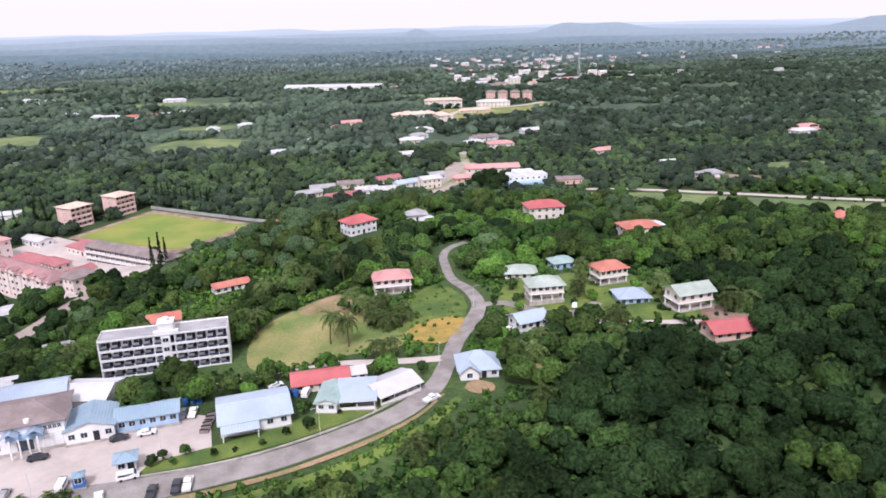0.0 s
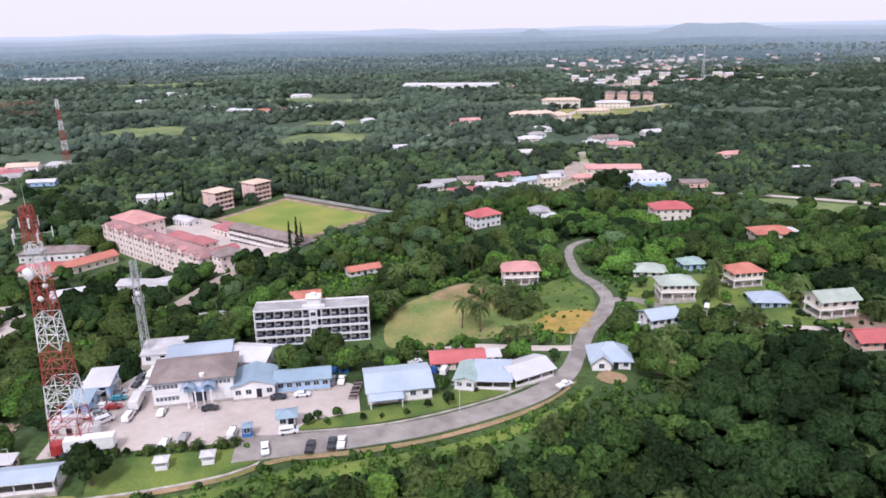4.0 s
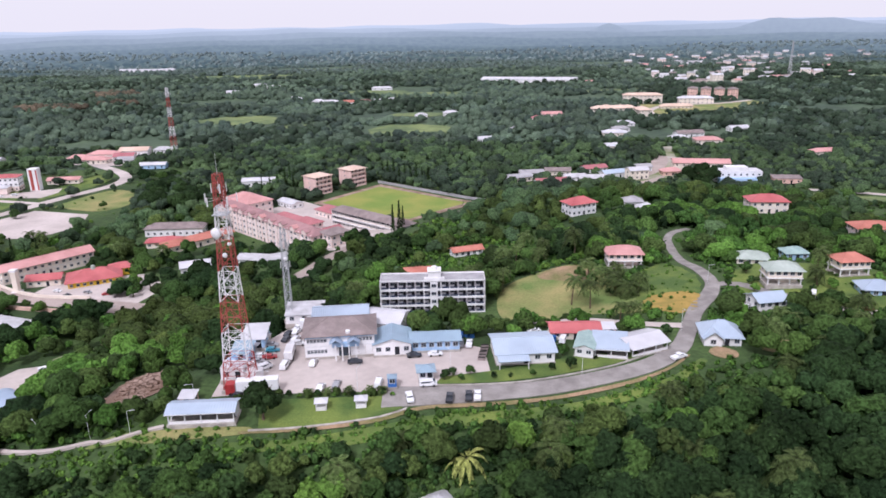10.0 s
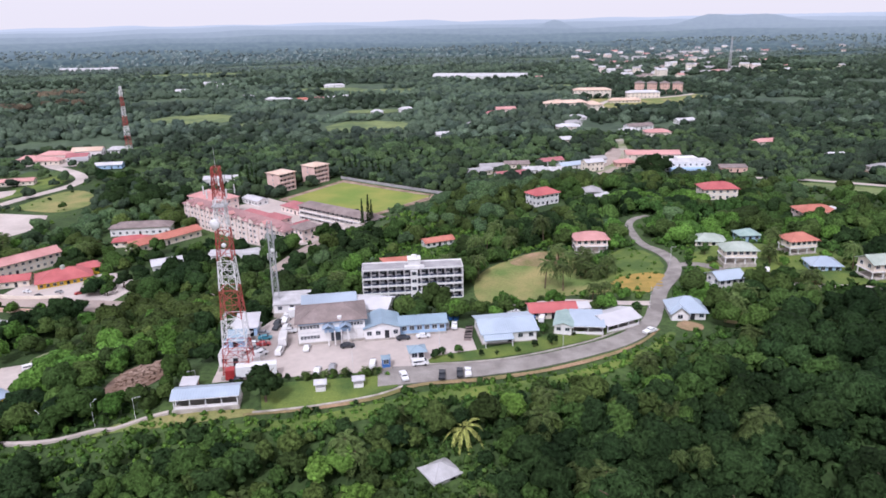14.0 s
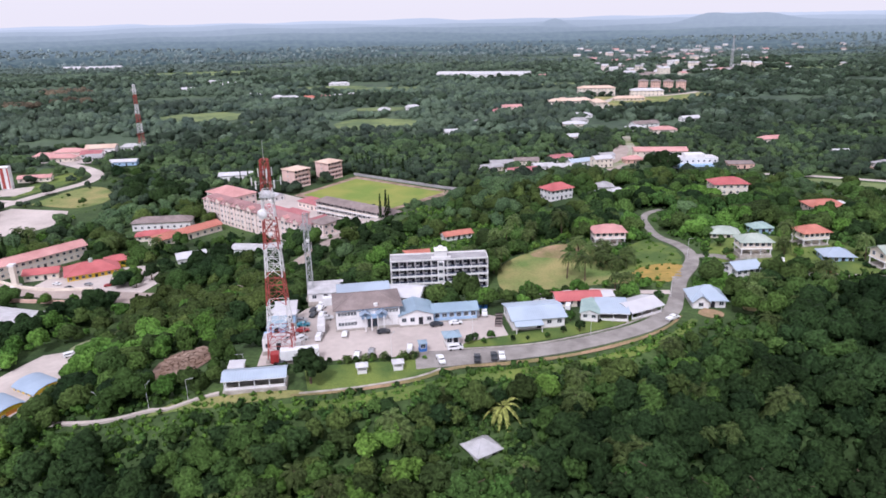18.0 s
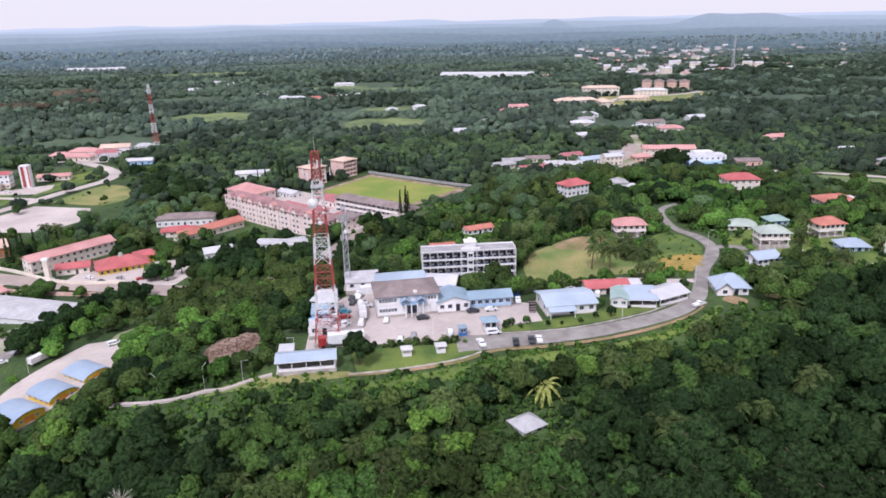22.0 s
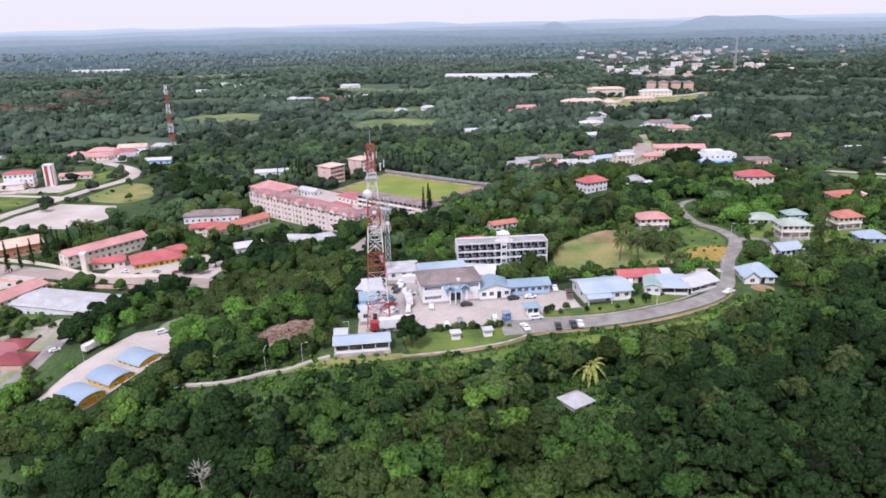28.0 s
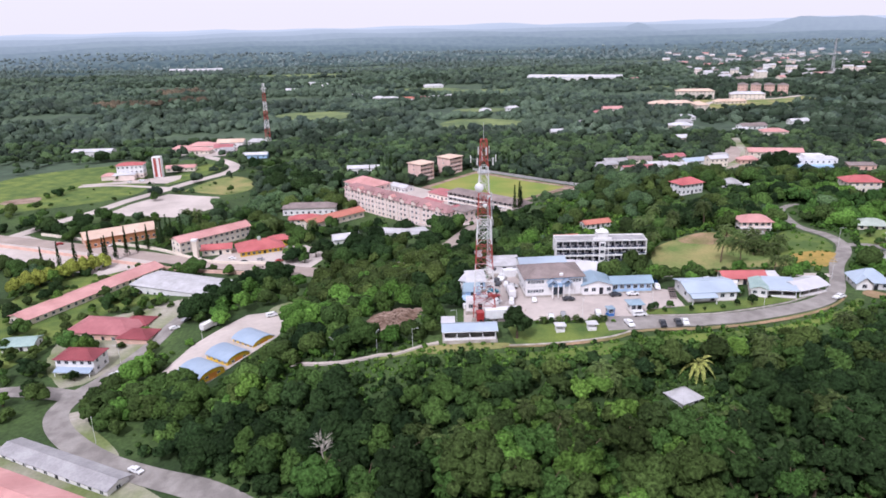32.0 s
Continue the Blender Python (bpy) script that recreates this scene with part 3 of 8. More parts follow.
def strip(name, points, width, material, label, category, lift=0.16, kind="structure", thick=0.0, widths=None):
    """A band of road or path that lies on the ground."""
    line = spline(points, 2.5)
    ms = Mesher()
    n = len(line)
    across = [-0.5, -0.25, 0, 0.25, 0.5]
    for i, (x, y) in enumerate(line):
        (x0, y0), (x1, y1) = line[max(i - 1, 0)], line[min(i + 1, n - 1)]
        d = Vector((x1 - x0, y1 - y0)).normalized()
        wd = width if not widths else float(np.interp(i / (n - 1), np.linspace(0, 1, len(widths)), widths))
        for a in across:
            px, py = x - d.y * a * wd, y + d.x * a * wd
            ms.v.append((px, py, gh(px, py) + lift))
    CLEAR_PTS.extend((x, y, max(width, max(widths or [0])) / 2) for x, y in line[::2])
    k = len(across)
    for i in range(n - 1):
        for j in range(k - 1):
            ms.f.append((i * k + j + 1, i * k + j, (i + 1) * k + j, (i + 1) * k + j + 1))
    if thick:
        base = len(ms.v)
        ms.v += [(x, y, z - thick) for x, y, z in ms.v]
        for i in range(n - 1):
            ms.f.append((i * k, base + i * k, base + (i + 1) * k, (i + 1) * k))
            ms.f.append((i * k + k - 1, (i + 1) * k + k - 1, base + (i + 1) * k + k - 1, base + i * k + k - 1))
    me = ms.mesh(name, material)
    return tagged(new(name, me), label, category, kind=kind)


def patch(name, points, material, label, category, lift=0.1, rounded=False, kind="structure", rag=0.0, step=2.5):
    """A star-shaped piece of ground cover that follows the land."""
    CLEAR_POLY.append(list(points))
    ring = spline(points, step, True) if rounded else []
    if not rounded:
        for (ax, ay), (bx, by) in zip(points, points[1:] + points[:1]):
            k = max(1, int(math.hypot(bx - ax, by - ay) / 3))
            ring += [(ax + (bx - ax) * j / k, ay + (by - ay) * j / k) for j in range(k)]
    cx, cy = np.mean([p[0] for p in points]), np.mean([p[1] for p in points])
    if rag:
        rnd = random.Random(len(ring))
        ring = [(cx + (x - cx) * (1 + rnd.uniform(-rag, rag)), cy + (y - cy) * (1 + rnd.uniform(-rag, rag))) for x, y in ring]
    size = max(math.hypot(x - cx, y - cy) for x, y in ring)
    rings = max(3, int(size / (step * 1.4)))
    ms, n = Mesher(), len(ring)
    for r in range(rings):
        s = 1 - r / rings
        for x, y in ring:
            px, py = cx + (x - cx) * s, cy + (y - cy) * s
            ms.v.append((px, py, gh(px, py) + lift))
    ms.v.append((cx, cy, gh(cx, cy) + lift))
    for r in range(rings - 1):
        for i in range(n):
            j = (i + 1) % n
            ms.f.append((r * n + i, r * n + j, (r + 1) * n + j, (r + 1) * n + i))
    for i in range(n):
        ms.f.append(((rings - 1) * n + i, (rings - 1) * n + (i + 1) % n, rings * n))
    me = ms.mesh(name, material)
    if me.polygons[0].normal.z < 0:
        me.flip_normals()
    return tagged(new(name, me), label, category, kind=kind)


# roads, yards and open ground
strip("road", [(-8, 129.5), (10, 129.8), (30, 132.4), (48, 138.5), (60, 145), (69, 154), (74.5, 164), (82, 179), (91, 192), (95, 202), (95.5, 216), (94.5, 231), (97, 250), (99.5, 262), (105, 271), (113, 276)], 6.4,
      M["asphalt"], "narrow worn grey asphalt road along the ridge", "road", lift=0.2, thick=0.5, widths=[9.0, 7.4, 6.2, 5.8, 5.8, 5.6, 4.6, 4.6, 5.4, 4.2, 3.8, 3.6, 3.4, 3.2, 3.0])
strip("road_branch", [(95, 199), (102, 197.5), (110, 187), (120, 182), (128, 186)], 3.6, M["asphalt"], "narrow lane branching between hillside houses", "lane", lift=0.17)
strip("path_to_house", [(112, 182), (122, 174.5), (131.5, 168), (145, 162.3), (156, 160.5), (166, 160)], 2.8, M["concrete"], "pale gravel track to a red roofed house", "track", lift=0.17)
strip("valley_road", [(-66, 45), (-85, 66), (-104, 82.5), (-127, 95.5), (-146, 105), (-161, 116), (-170, 128), (-170.5, 139), (-166, 150), (-160, 172), (-155, 190), (-146, 210), (-135, 232), (-128, 250)], 7.0,
      M["asphalt"], "grey asphalt road bending round the foot of the hill", "road", lift=0.2)
strip("valley_side_road", [(-172, 140), (-190, 143), (-212, 138)], 7, M["asphalt"], "short side road at the bend", "road", lift=0.23)
strip("main_road", [(-330, 322), (-278, 304), (-230, 288), (-180, 268), (-137, 251), (-112, 245)], 11, M["dirtroad"],
      "wide main road between roadside walls", "road", lift=0.18)
strip("school_road", [(-116, 245.5), (-100, 244), (-80, 246), (-58, 262), (-44, 290), (-30, 316)], 7, M["dirtroad"], "dusty road climbing to the school", "road", lift=0.2)
strip("hospital_road", [(-297, 316), (-291, 333), (-284.9, 350.7), (-276.4, 368.6), (-269.4, 392.6), (-257.5, 418.9), (-245, 450), (-231.5, 476), (-228, 493), (-232, 511), (-246, 531), (-273, 556.5), (-303, 582), (-340, 597.5), (-420, 612)], 8.5, M["concrete"],
      "pale curving road past lawns", "road", lift=0.2)
strip("hospital_lane", [(-252, 430), (-275, 437), (-300, 443), (-324, 440)], 5, M["concrete"], "pale lane beside a lawn", "lane", lift=0.25)
strip("hangar_lane", [(-117, 184), (-119, 190), (-115, 200.4), (-111.3, 219), (-108, 230), (-108, 240)], 4.2, M["packed"], "dusty lane from the arched sheds to the main road", "lane", lift=0.2)
strip("hill_track", [(-55, 119.6), (-60, 118.6), (-66.7, 117), (-71, 118.3), (-79, 118.2), (-88, 120), (-98, 124)], 0.9, M["concrete"], "pale concrete track down the wooded slope", "track", lift=0.6, thick=0.7)
strip("upper_road", [(128, 462), (150, 472), (172, 496), (188, 528), (196, 560), (206, 600)], 7, M["packed"],
      "pale road towards the far shops", "road", lift=0.25)
strip("far_east_road", [(224, 437), (250, 430), (279.5, 417.5), (330, 388), (376, 359), (440, 322)], 6, M["concrete"], "pale road through the eastern woods", "road", lift=0.3)

patch("station_yard", [(-48, 131), (-8, 132), (18, 137), (17, 153), (8, 157), (-30, 160), (-32, 178), (-44, 178), (-48, 160)], M["concrete"], "pale concrete yard before the station", "yard", 0.1)
patch("front_lawn", [(-34, 117.5), (-22, 119), (-8, 121.5), (-3, 125), (-6, 130), (-36, 129)], M["lawn"], "cut grass lawn on the ridge edge", "lawn", 0.11)
patch("roadside_lawn", [(4, 134.5), (18, 135), (33, 138), (48, 143.5), (58, 149), (56, 152), (40, 148), (20, 141), (6, 138)], M["lawn"], "grass verge with round shrubs", "lawn", 0.13)
patch("settlement_ground", [(-196, 174), (-184, 150), (-172, 148), (-158, 178), (-150, 204), (-160, 214), (-176, 204), (-190, 196)], M["packed"], "packed pale earth between the valley houses", "earth", 0.08, True, rag=0.03)
patch("meadow", [(24, 194), (27, 212), (38, 224), (54, 232), (64, 222), (66, 205), (68, 188), (64, 178), (44, 180), (28, 184)], M["dry"], "sunburnt meadow beside the white block", "meadow", 0.1, True)
patch("hillside_grass", [(68, 186), (72, 210), (84, 226), (91, 222), (91, 200), (82, 184)], M["lawn"], "green grass slope by the road", "grass", 0.14, True, rag=0.05)
patch("orange_scrub", [(68, 180), (72, 192), (84, 195), (87, 188), (80, 178)], M["scrub"], "patch of orange dry scrub", "scrub", 0.2, True, rag=0.16)
patch("bare_slope", [(-78, 135), (-78, 152), (-70, 160), (-62, 154), (-64, 137)], M["dirt"], "reddish landslip of bare earth and rubble", "earth", 0.25, True, rag=0.12)
patch("hangar_yard", [(-148, 142), (-141, 164), (-128, 186), (-110, 190), (-112, 166), (-123, 144), (-136, 134)], M["concrete"], "pale concrete yard before arched sheds", "yard", 0.15)
patch("football_pitch", [(-69, 420), (-36, 463), (23, 413), (-12, 374)], M["pitch"], "bright green playing field", "pitch", 0.3)
patch("pitch_track", [(-75, 420), (-36, 471), (31, 412), (-12, 366)], M["dirt"], "brown running track round the field", "track", 0.18)
patch("valley_yard", [(-330, 300), (-290, 318), (-262, 300), (-190, 274), (-215, 250), (-262, 268), (-330, 270)], M["concrete"], "large pale paved yard", "yard", 0.14)
patch("parking_lot", [(-267, 359.5), (-262, 386), (-247.7, 413), (-209, 402), (-201, 375.5), (-216, 351)], M["concrete"], "large empty white paved lot", "lot", 0.16)
patch("yellow_house_yard", [(-172, 262), (-120, 246), (-112, 268), (-128, 290), (-166, 288)], M["concrete"], "paved forecourt", "yard", 0.12)
patch("hospital_lawn", [(-261, 442), (-248, 466), (-240, 484), (-240, 505), (-255, 520), (-262, 502), (-267, 470)], M["lawn"], "green lawn inside the road bend", "lawn", 0.14, True)
patch("verge_lawn", [(-240, 424), (-232, 418), (-206, 409), (-194, 425), (-203, 455), (-220, 468), (-232, 452)], M["dry"], "green verge beside the pale road", "lawn", 0.12, True)
patch("west_field", [(-400, 395), (-390, 480), (-320, 520), (-290, 470), (-270, 420), (-300, 385), (-350, 370)], M["lawn"], "green field west of the fire station", "field", 0.1, True)
patch("school_court", [(-122, 384), (-82, 426), (-30, 372), (-12, 335), (-44, 300), (-60, 305)], M["concrete"], "paved school court", "yard", 0.1)
patch("roadside_gravel", [(-178, 112), (-150, 104), (-128, 92), (-118, 84), (-150, 74), (-190, 92)], M["packed"], "gravel ground before the grey row", "earth", 0.1)
strip("earth_bank", [(-38, 116.6), (-22, 118.0), (-8, 120.6), (2, 124.6), (18, 125.6), (34, 128.6), (50, 134.4), (62, 141.5), (70, 149.5)], 3.0, M["bank"], "reddish earth bank along the edge of the ridge", "bank", lift=0.22, widths=[0.8, 1.0, 1.5, 1.3, 1.7, 1.2, 1.5, 1.0, 0.8])
strip("footpath_edge", [(-36, 117.2), (-22, 118.8), (-8, 121.4), (-2, 124.4)], 0.5, M["curb"], "low pale kerb along the lawn edge", "kerb", lift=0.4, thick=0.5)
strip("road_kerb", [(4, 133.9), (18, 134.2), (30, 136.2), (47, 142.2), (58, 148.6)], 0.35, M["curb"], "pale concrete kerb along the verge", "kerb", lift=0.34, thick=0.4)
patch("bare_verge", [(75.5, 151), (78, 147.5), (82, 148), (83, 151.5), (79, 154.5)], M["bank"], "bare sandy ground before the bungalow", "earth", 0.2, True)
patch("bare_yard", [(90, 152), (98, 150), (101, 156), (94, 158)], M["bank"], "bare brown clearing on the slope", "earth", 0.2, True)
patch("red_house_verge", [(155, 150), (162, 160), (158, 172), (150, 165)], M["dirt"], "bare earth beside the hillside house", "earth", 0.2, True)
for k, (fx, fy, fw, fd) in enumerate([(-225, 815, 48, 44), (-150, 760, 34, 16), (-24, 722, 46, 40), (-18, 850, 34, 20), (-20, 1110, 90, 44), (-110, 1160, 70, 30), (-397, 1500, 130, 60), (780, 1234, 120, 34), (-430, 1180, 60, 26), (420, 450, 40, 14), (300, 1120, 60, 26)]):
    patch("far_field", [(fx - fw, fy - fd * 0.4), (fx - fw * 0.3, fy - fd), (fx + fw * 0.7, fy - fd * 0.8), (fx + fw, fy + fd * 0.3), (fx + fw * 0.2, fy + fd), (fx - fw * 0.8, fy + fd * 0.7)], M["plain"], "light green field in the woods", "field", 0.5, True, step=9, rag=0.16)
patch("meadow_bare_top", [(40, 221), (50, 231), (62, 226), (60, 217), (50, 214)], M["bank"], "worn tan earth at the top of the meadow", "earth", 0.17, True, rag=0.06)
patch("villa_grass", [(100, 189), (103, 204), (110, 214), (128, 215), (146, 210), (160, 190), (160, 174), (148, 164.5), (132, 170), (118, 178), (108, 184)], M["lawn"], "rough grass between the hillside villas", "grass", 0.09, True, rag=0.03)
patch("east_field", [(215, 398), (240, 420), (279, 408), (330, 378), (376, 350), (430, 316), (400, 300), (330, 340), (262, 376)], M["plain"], "light green grass field beside the eastern road", "field", 0.12, True, rag=0.02, step=5)
patch("cleared_site", [(330, 432), (345, 428), (372, 420), (380, 430), (362, 442), (338, 446)], M["dirt"], "cleared site of bare reddish earth", "earth", 0.2, True, rag=0.05)
patch("shop_street", [(136, 452), (150, 448), (166, 478), (190, 516), (202, 546), (186, 558), (170, 530), (148, 492)], M["dirtroad"], "pale paved street between the shops", "street", 0.18, rag=0.03)
patch("station_forecourt", [(-326, 447), (-300, 456), (-262, 476), (-258, 462), (-262, 447), (-290, 449), (-322, 444)], M["concrete"], "paved forecourt of the fire station", "yard", 0.16)
patch("road_junction", [(160, 478), (176, 492), (184, 520), (200, 528), (206, 512), (190, 490), (174, 476)], M["packed"], "worn pale junction before the shops", "junction", 0.14, True, rag=0.06)
patch("red_clay_field", [(-352, 402), (-336, 410), (-330, 398), (-340, 390), (-352, 392)], M["dirt"], "reddish clay corner of the field", "earth", 0.2, True)
patch("road_shoulder", [(-168, 126), (-160, 117), (-150, 109), (-141, 106), (-146, 112), (-156, 121), (-163, 131)], M["packed"], "pale gravel shoulder inside the bend", "shoulder", 0.16, True)
strip("compound_lane", [(14, 177.5), (28, 177.6), (42, 174.4), (57.6, 170.2), (68, 168.6), (74.5, 168)], 3.4, M["concrete"], "pale concrete lane behind the compound", "lane", lift=0.2)
patch("ridge_grass", [(-72, 116.5), (-66, 115.8), (-55, 114.2), (-45, 115), (-36, 116.4), (-36, 118.6), (-54, 118.6), (-66, 119.5)], M["dry"], "yellowish grass round the pavilion", "grass", 0.12, True, rag=0.02)
patch("settlement_green", [(-236, 165), (-212, 146), (-199, 172), (-192, 200), (-178, 214), (-176, 246), (-212, 258), (-238, 232)], M["lawn"], "patchy green yard between valley houses", "grass", 0.07, True, rag=0.02)
BANK_FROM = len(CLEAR_PTS)
strip("bank_grass", [(-40, 112.4), (-24, 113.6), (-8, 116.4), (4, 119.6), (18, 121), (36, 124.6), (52, 130.6), (64, 138), (73, 147)], 4.5, M["lawn"], "rough grass slope below the ridge edge", "grass", lift=0.12, widths=[2, 3.6, 4.5, 4.6, 4.0, 3.4, 3.2, 2.6, 2])
CLEAR_PTS.extend([(10.5, 103.0, 3.4), (9.0, 99.0, 2.6), (4.0, 89.5, 4.6), (0.5, 92.0, 3.2), (8.0, 91.0, 3.6)])
CLEAR_POLY.append([(-26, 322), (-8, 304), (4, 322), (-12, 336)])
CLEAR_POLY.append([(-74, 129), (-61, 127), (-61, 140), (-77, 140)])
CLEAR_PTS.extend([(tx, ty - 2.6, 3.3) for tx, ty in [(-58, 118.6), (-62, 117.8), (-66, 116.8), (-69, 117.4), (-72, 118.2), (-75, 118.2), (-78, 118.1), (-81, 118.5), (-84, 119), (-87, 119.8), (-90, 121)]])
CLEAR_PTS.extend([(tx, ty - 6.0, 3.0) for tx, ty in [(-66, 116.8), (-72, 118.2), (-78, 118.1), (-84, 119)]])
CLEAR_PTS.extend([(194, 258, 8.0), (202, 262, 8.0), (190, 268, 7.0), (208, 264, 7.0), (200, 278, 9.0), (196, 267, 6.5), (206, 281, 8.0), (212, 276, 6.0)])
CLEAR_POLY.append([(-15, 173), (21, 173), (21, 191), (-15, 191)])


# ---- buildings ----
CACHE, SHY, BUILT = {}, [], []


def keep_clear(x, y, rot, w, d, shy=True):
    """Marks the plot of a building, and a strip before its front, as free of trees."""
    c, s = math.cos(radians(rot)), math.sin(radians(rot))
    a, b, e = w / 2 + 0.6, -d / 2 - (3.5 if shy else 0.2), d / 2 + 0.4
    if shy:
        SHY.append((x, y, w, d))
    CLEAR_POLY.append([(x + u * c - v * s, y + u * s + v * c) for u, v in ((-a, b), (a, b), (a, e), (-a, e))])
    BUILT.append((x, y, math.hypot(w, d) / 2 + 1.5, CLEAR_POLY[-1]))



def window(parent, m, w=1.2, h=1.2, far=False):
    """A framed window with a mullion and its pane, set on a wall whose outside looks along -y."""
    key = ("window", round(w, 2), round(h, 2))
    if key not in CACHE:
        f, t = Mesher(), 0.09
        f.box(0, 0, 0, w + 2 * t, 0.12, t).box(0, 0, h + t, w + 2 * t, 0.12, t)
        f.box(-w / 2 - t / 2, 0, t, t, 0.12, h).box(w / 2 + t / 2, 0, t, t, 0.12, h).box(0, 0, t, 0.06, 0.1, h)
        p = Mesher().box(0, 0.0, t, w, 0.05, h)
        CACHE[key] = (f.mesh("window", M["frame"]), p.mesh("pane", M["glass"]))
    fm, pm = CACHE[key]
    if far:
        return part("window", pm, None, parent, at=m)
    ob = part("window", fm, None, parent, at=m)
    part("pane", pm, None, ob)
    return ob


def roof_mesh(kind, w, d, rise, over, thick=0.16):
    """A roof over w x d with its eaves at z 0 and a real thickness."""
    a, b = w / 2 + over, d / 2 + over
    drop = -over * 0.25
    ms = Mesher()
    if kind == "hip":
        r = max(a - b, 0.01) if a >= b else 0
        s = max(b - a, 0.01) if b > a else 0
        top = [(-r, -s, rise), (r, s, rise)] if a >= b else [(0, -s, rise), (0, s, rise)]
        v = [(-a, -b, drop), (a, -b, drop), (a, b, drop), (-a, b, drop), *top]
        f = [(0, 1, 5, 4), (1, 2, 5), (2, 3, 4, 5), (3, 0, 4)] if a >= b else [(0, 1, 4), (1, 2, 5, 4), (2, 3, 5), (3, 0, 4, 5)]
    elif kind == "gable":
        v = [(-a, -b, drop), (a, -b, drop), (a, b, drop), (-a, b, drop), (-a, 0, rise), (a, 0, rise)]
        f = [(0, 1, 5, 4), (2, 3, 4, 5)]
    elif kind == "gable_y":
        v = [(-a, -b, drop), (a, -b, drop), (a, b, drop), (-a, b, drop), (0, -b, rise), (0, b, rise)]
        f = [(0, 4, 5, 3), (4, 1, 2, 5)]
    elif kind == "arch":
        v, f, n = [], [], 10
        for i in range(n + 1):
            t = math.pi * (0.12 + 0.76 * i / n)
            for yy in (-b, b):
                v.append((-math.cos(t) / math.cos(math.pi * 0.12) * a, yy, rise * (math.sin(t) - math.sin(math.pi * 0.12)) / (1 - math.sin(math.pi * 0.12))))
        f = [(2 * i, 2 * i + 2, 2 * i + 3, 2 * i + 1) for i in range(n)]
    else:  # a single slope that rises to the back
        v = [(-a, -b, drop), (a, -b, drop), (a, b, rise), (-a, b, rise)]
        f = [(0, 1, 2, 3)]
    k = len(v)
    ms.v = v + [(x, y, z - thick) for x, y, z in v]
    ms.f = list(f) + [tuple(i + k for i in reversed(q)) for q in f]
    edges = {}
    for q in f:
        for i, j in zip(q, q[1:] + q[:1]):
            edges[(i, j)] = 1
    ms.f += [(j, i, i + k, j + k) for i, j in edges if (j, i) not in edges]
    return ms


def wall_mesh(w, d, h, kind="flat", rise=0.0, z=0.0, t=0.2):
    """Four walls of real thickness, with gables where the roof has them, closed by a ceiling slab."""
    ms = Mesher()
    ms.box(0, -d / 2 + t / 2, z, w, t, h).box(0, d / 2 - t / 2, z, w, t, h)
    ms.box(-w / 2 + t / 2, 0, z, t, d - 2 * t, h).box(w / 2 - t / 2, 0, z, t, d - 2 * t, h)
    ms.box(0, 0, z + h - 0.12, w - 2 * t, d - 2 * t, 0.1)
    e = z + h
    if kind == "gable":
        for sx in (-1, 1):
            x = sx * (w / 2 - t)
            ms.add([(x, -d / 2, e), (x, d / 2, e), (x, 0, e + rise - 0.2), (x + sx * t, -d / 2, e), (x + sx * t, d / 2, e), (x + sx * t, 0, e + rise - 0.2)],
                   [(0, 1, 2), (5, 4, 3), (0, 2, 5, 3), (1, 4, 5, 2)])
    if kind in ("gable_y", "arch"):
        for sy in (-1, 1):
            y = sy * (d / 2 - t)
            top = [(0, e + rise - 0.2)] if kind == "gable_y" else [(w * 0.36, e + rise * 0.5), (w * 0.2, e + rise * 0.8), (0, e + rise - 0.18), (-w * 0.2, e + rise * 0.8), (-w * 0.36, e + rise * 0.5)]
            prof = [(-w / 2, e), (w / 2, e), *top]
            n = len(prof)
            ms.add([(x, y, zz) for x, zz in prof] + [(x, y + sy * t, zz) for x, zz in prof],
                   [tuple(range(n)), tuple(range(2 * n - 1, n - 1, -1))] + [(i, n + i, n + (i + 1) % n, (i + 1) % n) for i in range(n)])
    if kind == "mono":
        ms.add([(-w / 2, -d / 2 + t, e), (w / 2, -d / 2 + t, e), (w / 2, d / 2, e), (-w / 2, d / 2, e), (-w / 2, d / 2, e + rise - 0.2), (w / 2, d / 2, e + rise - 0.2)],
               [(0, 3, 4), (1, 5, 2), (2, 5, 4, 3), (0, 4, 5, 1)])
    return ms


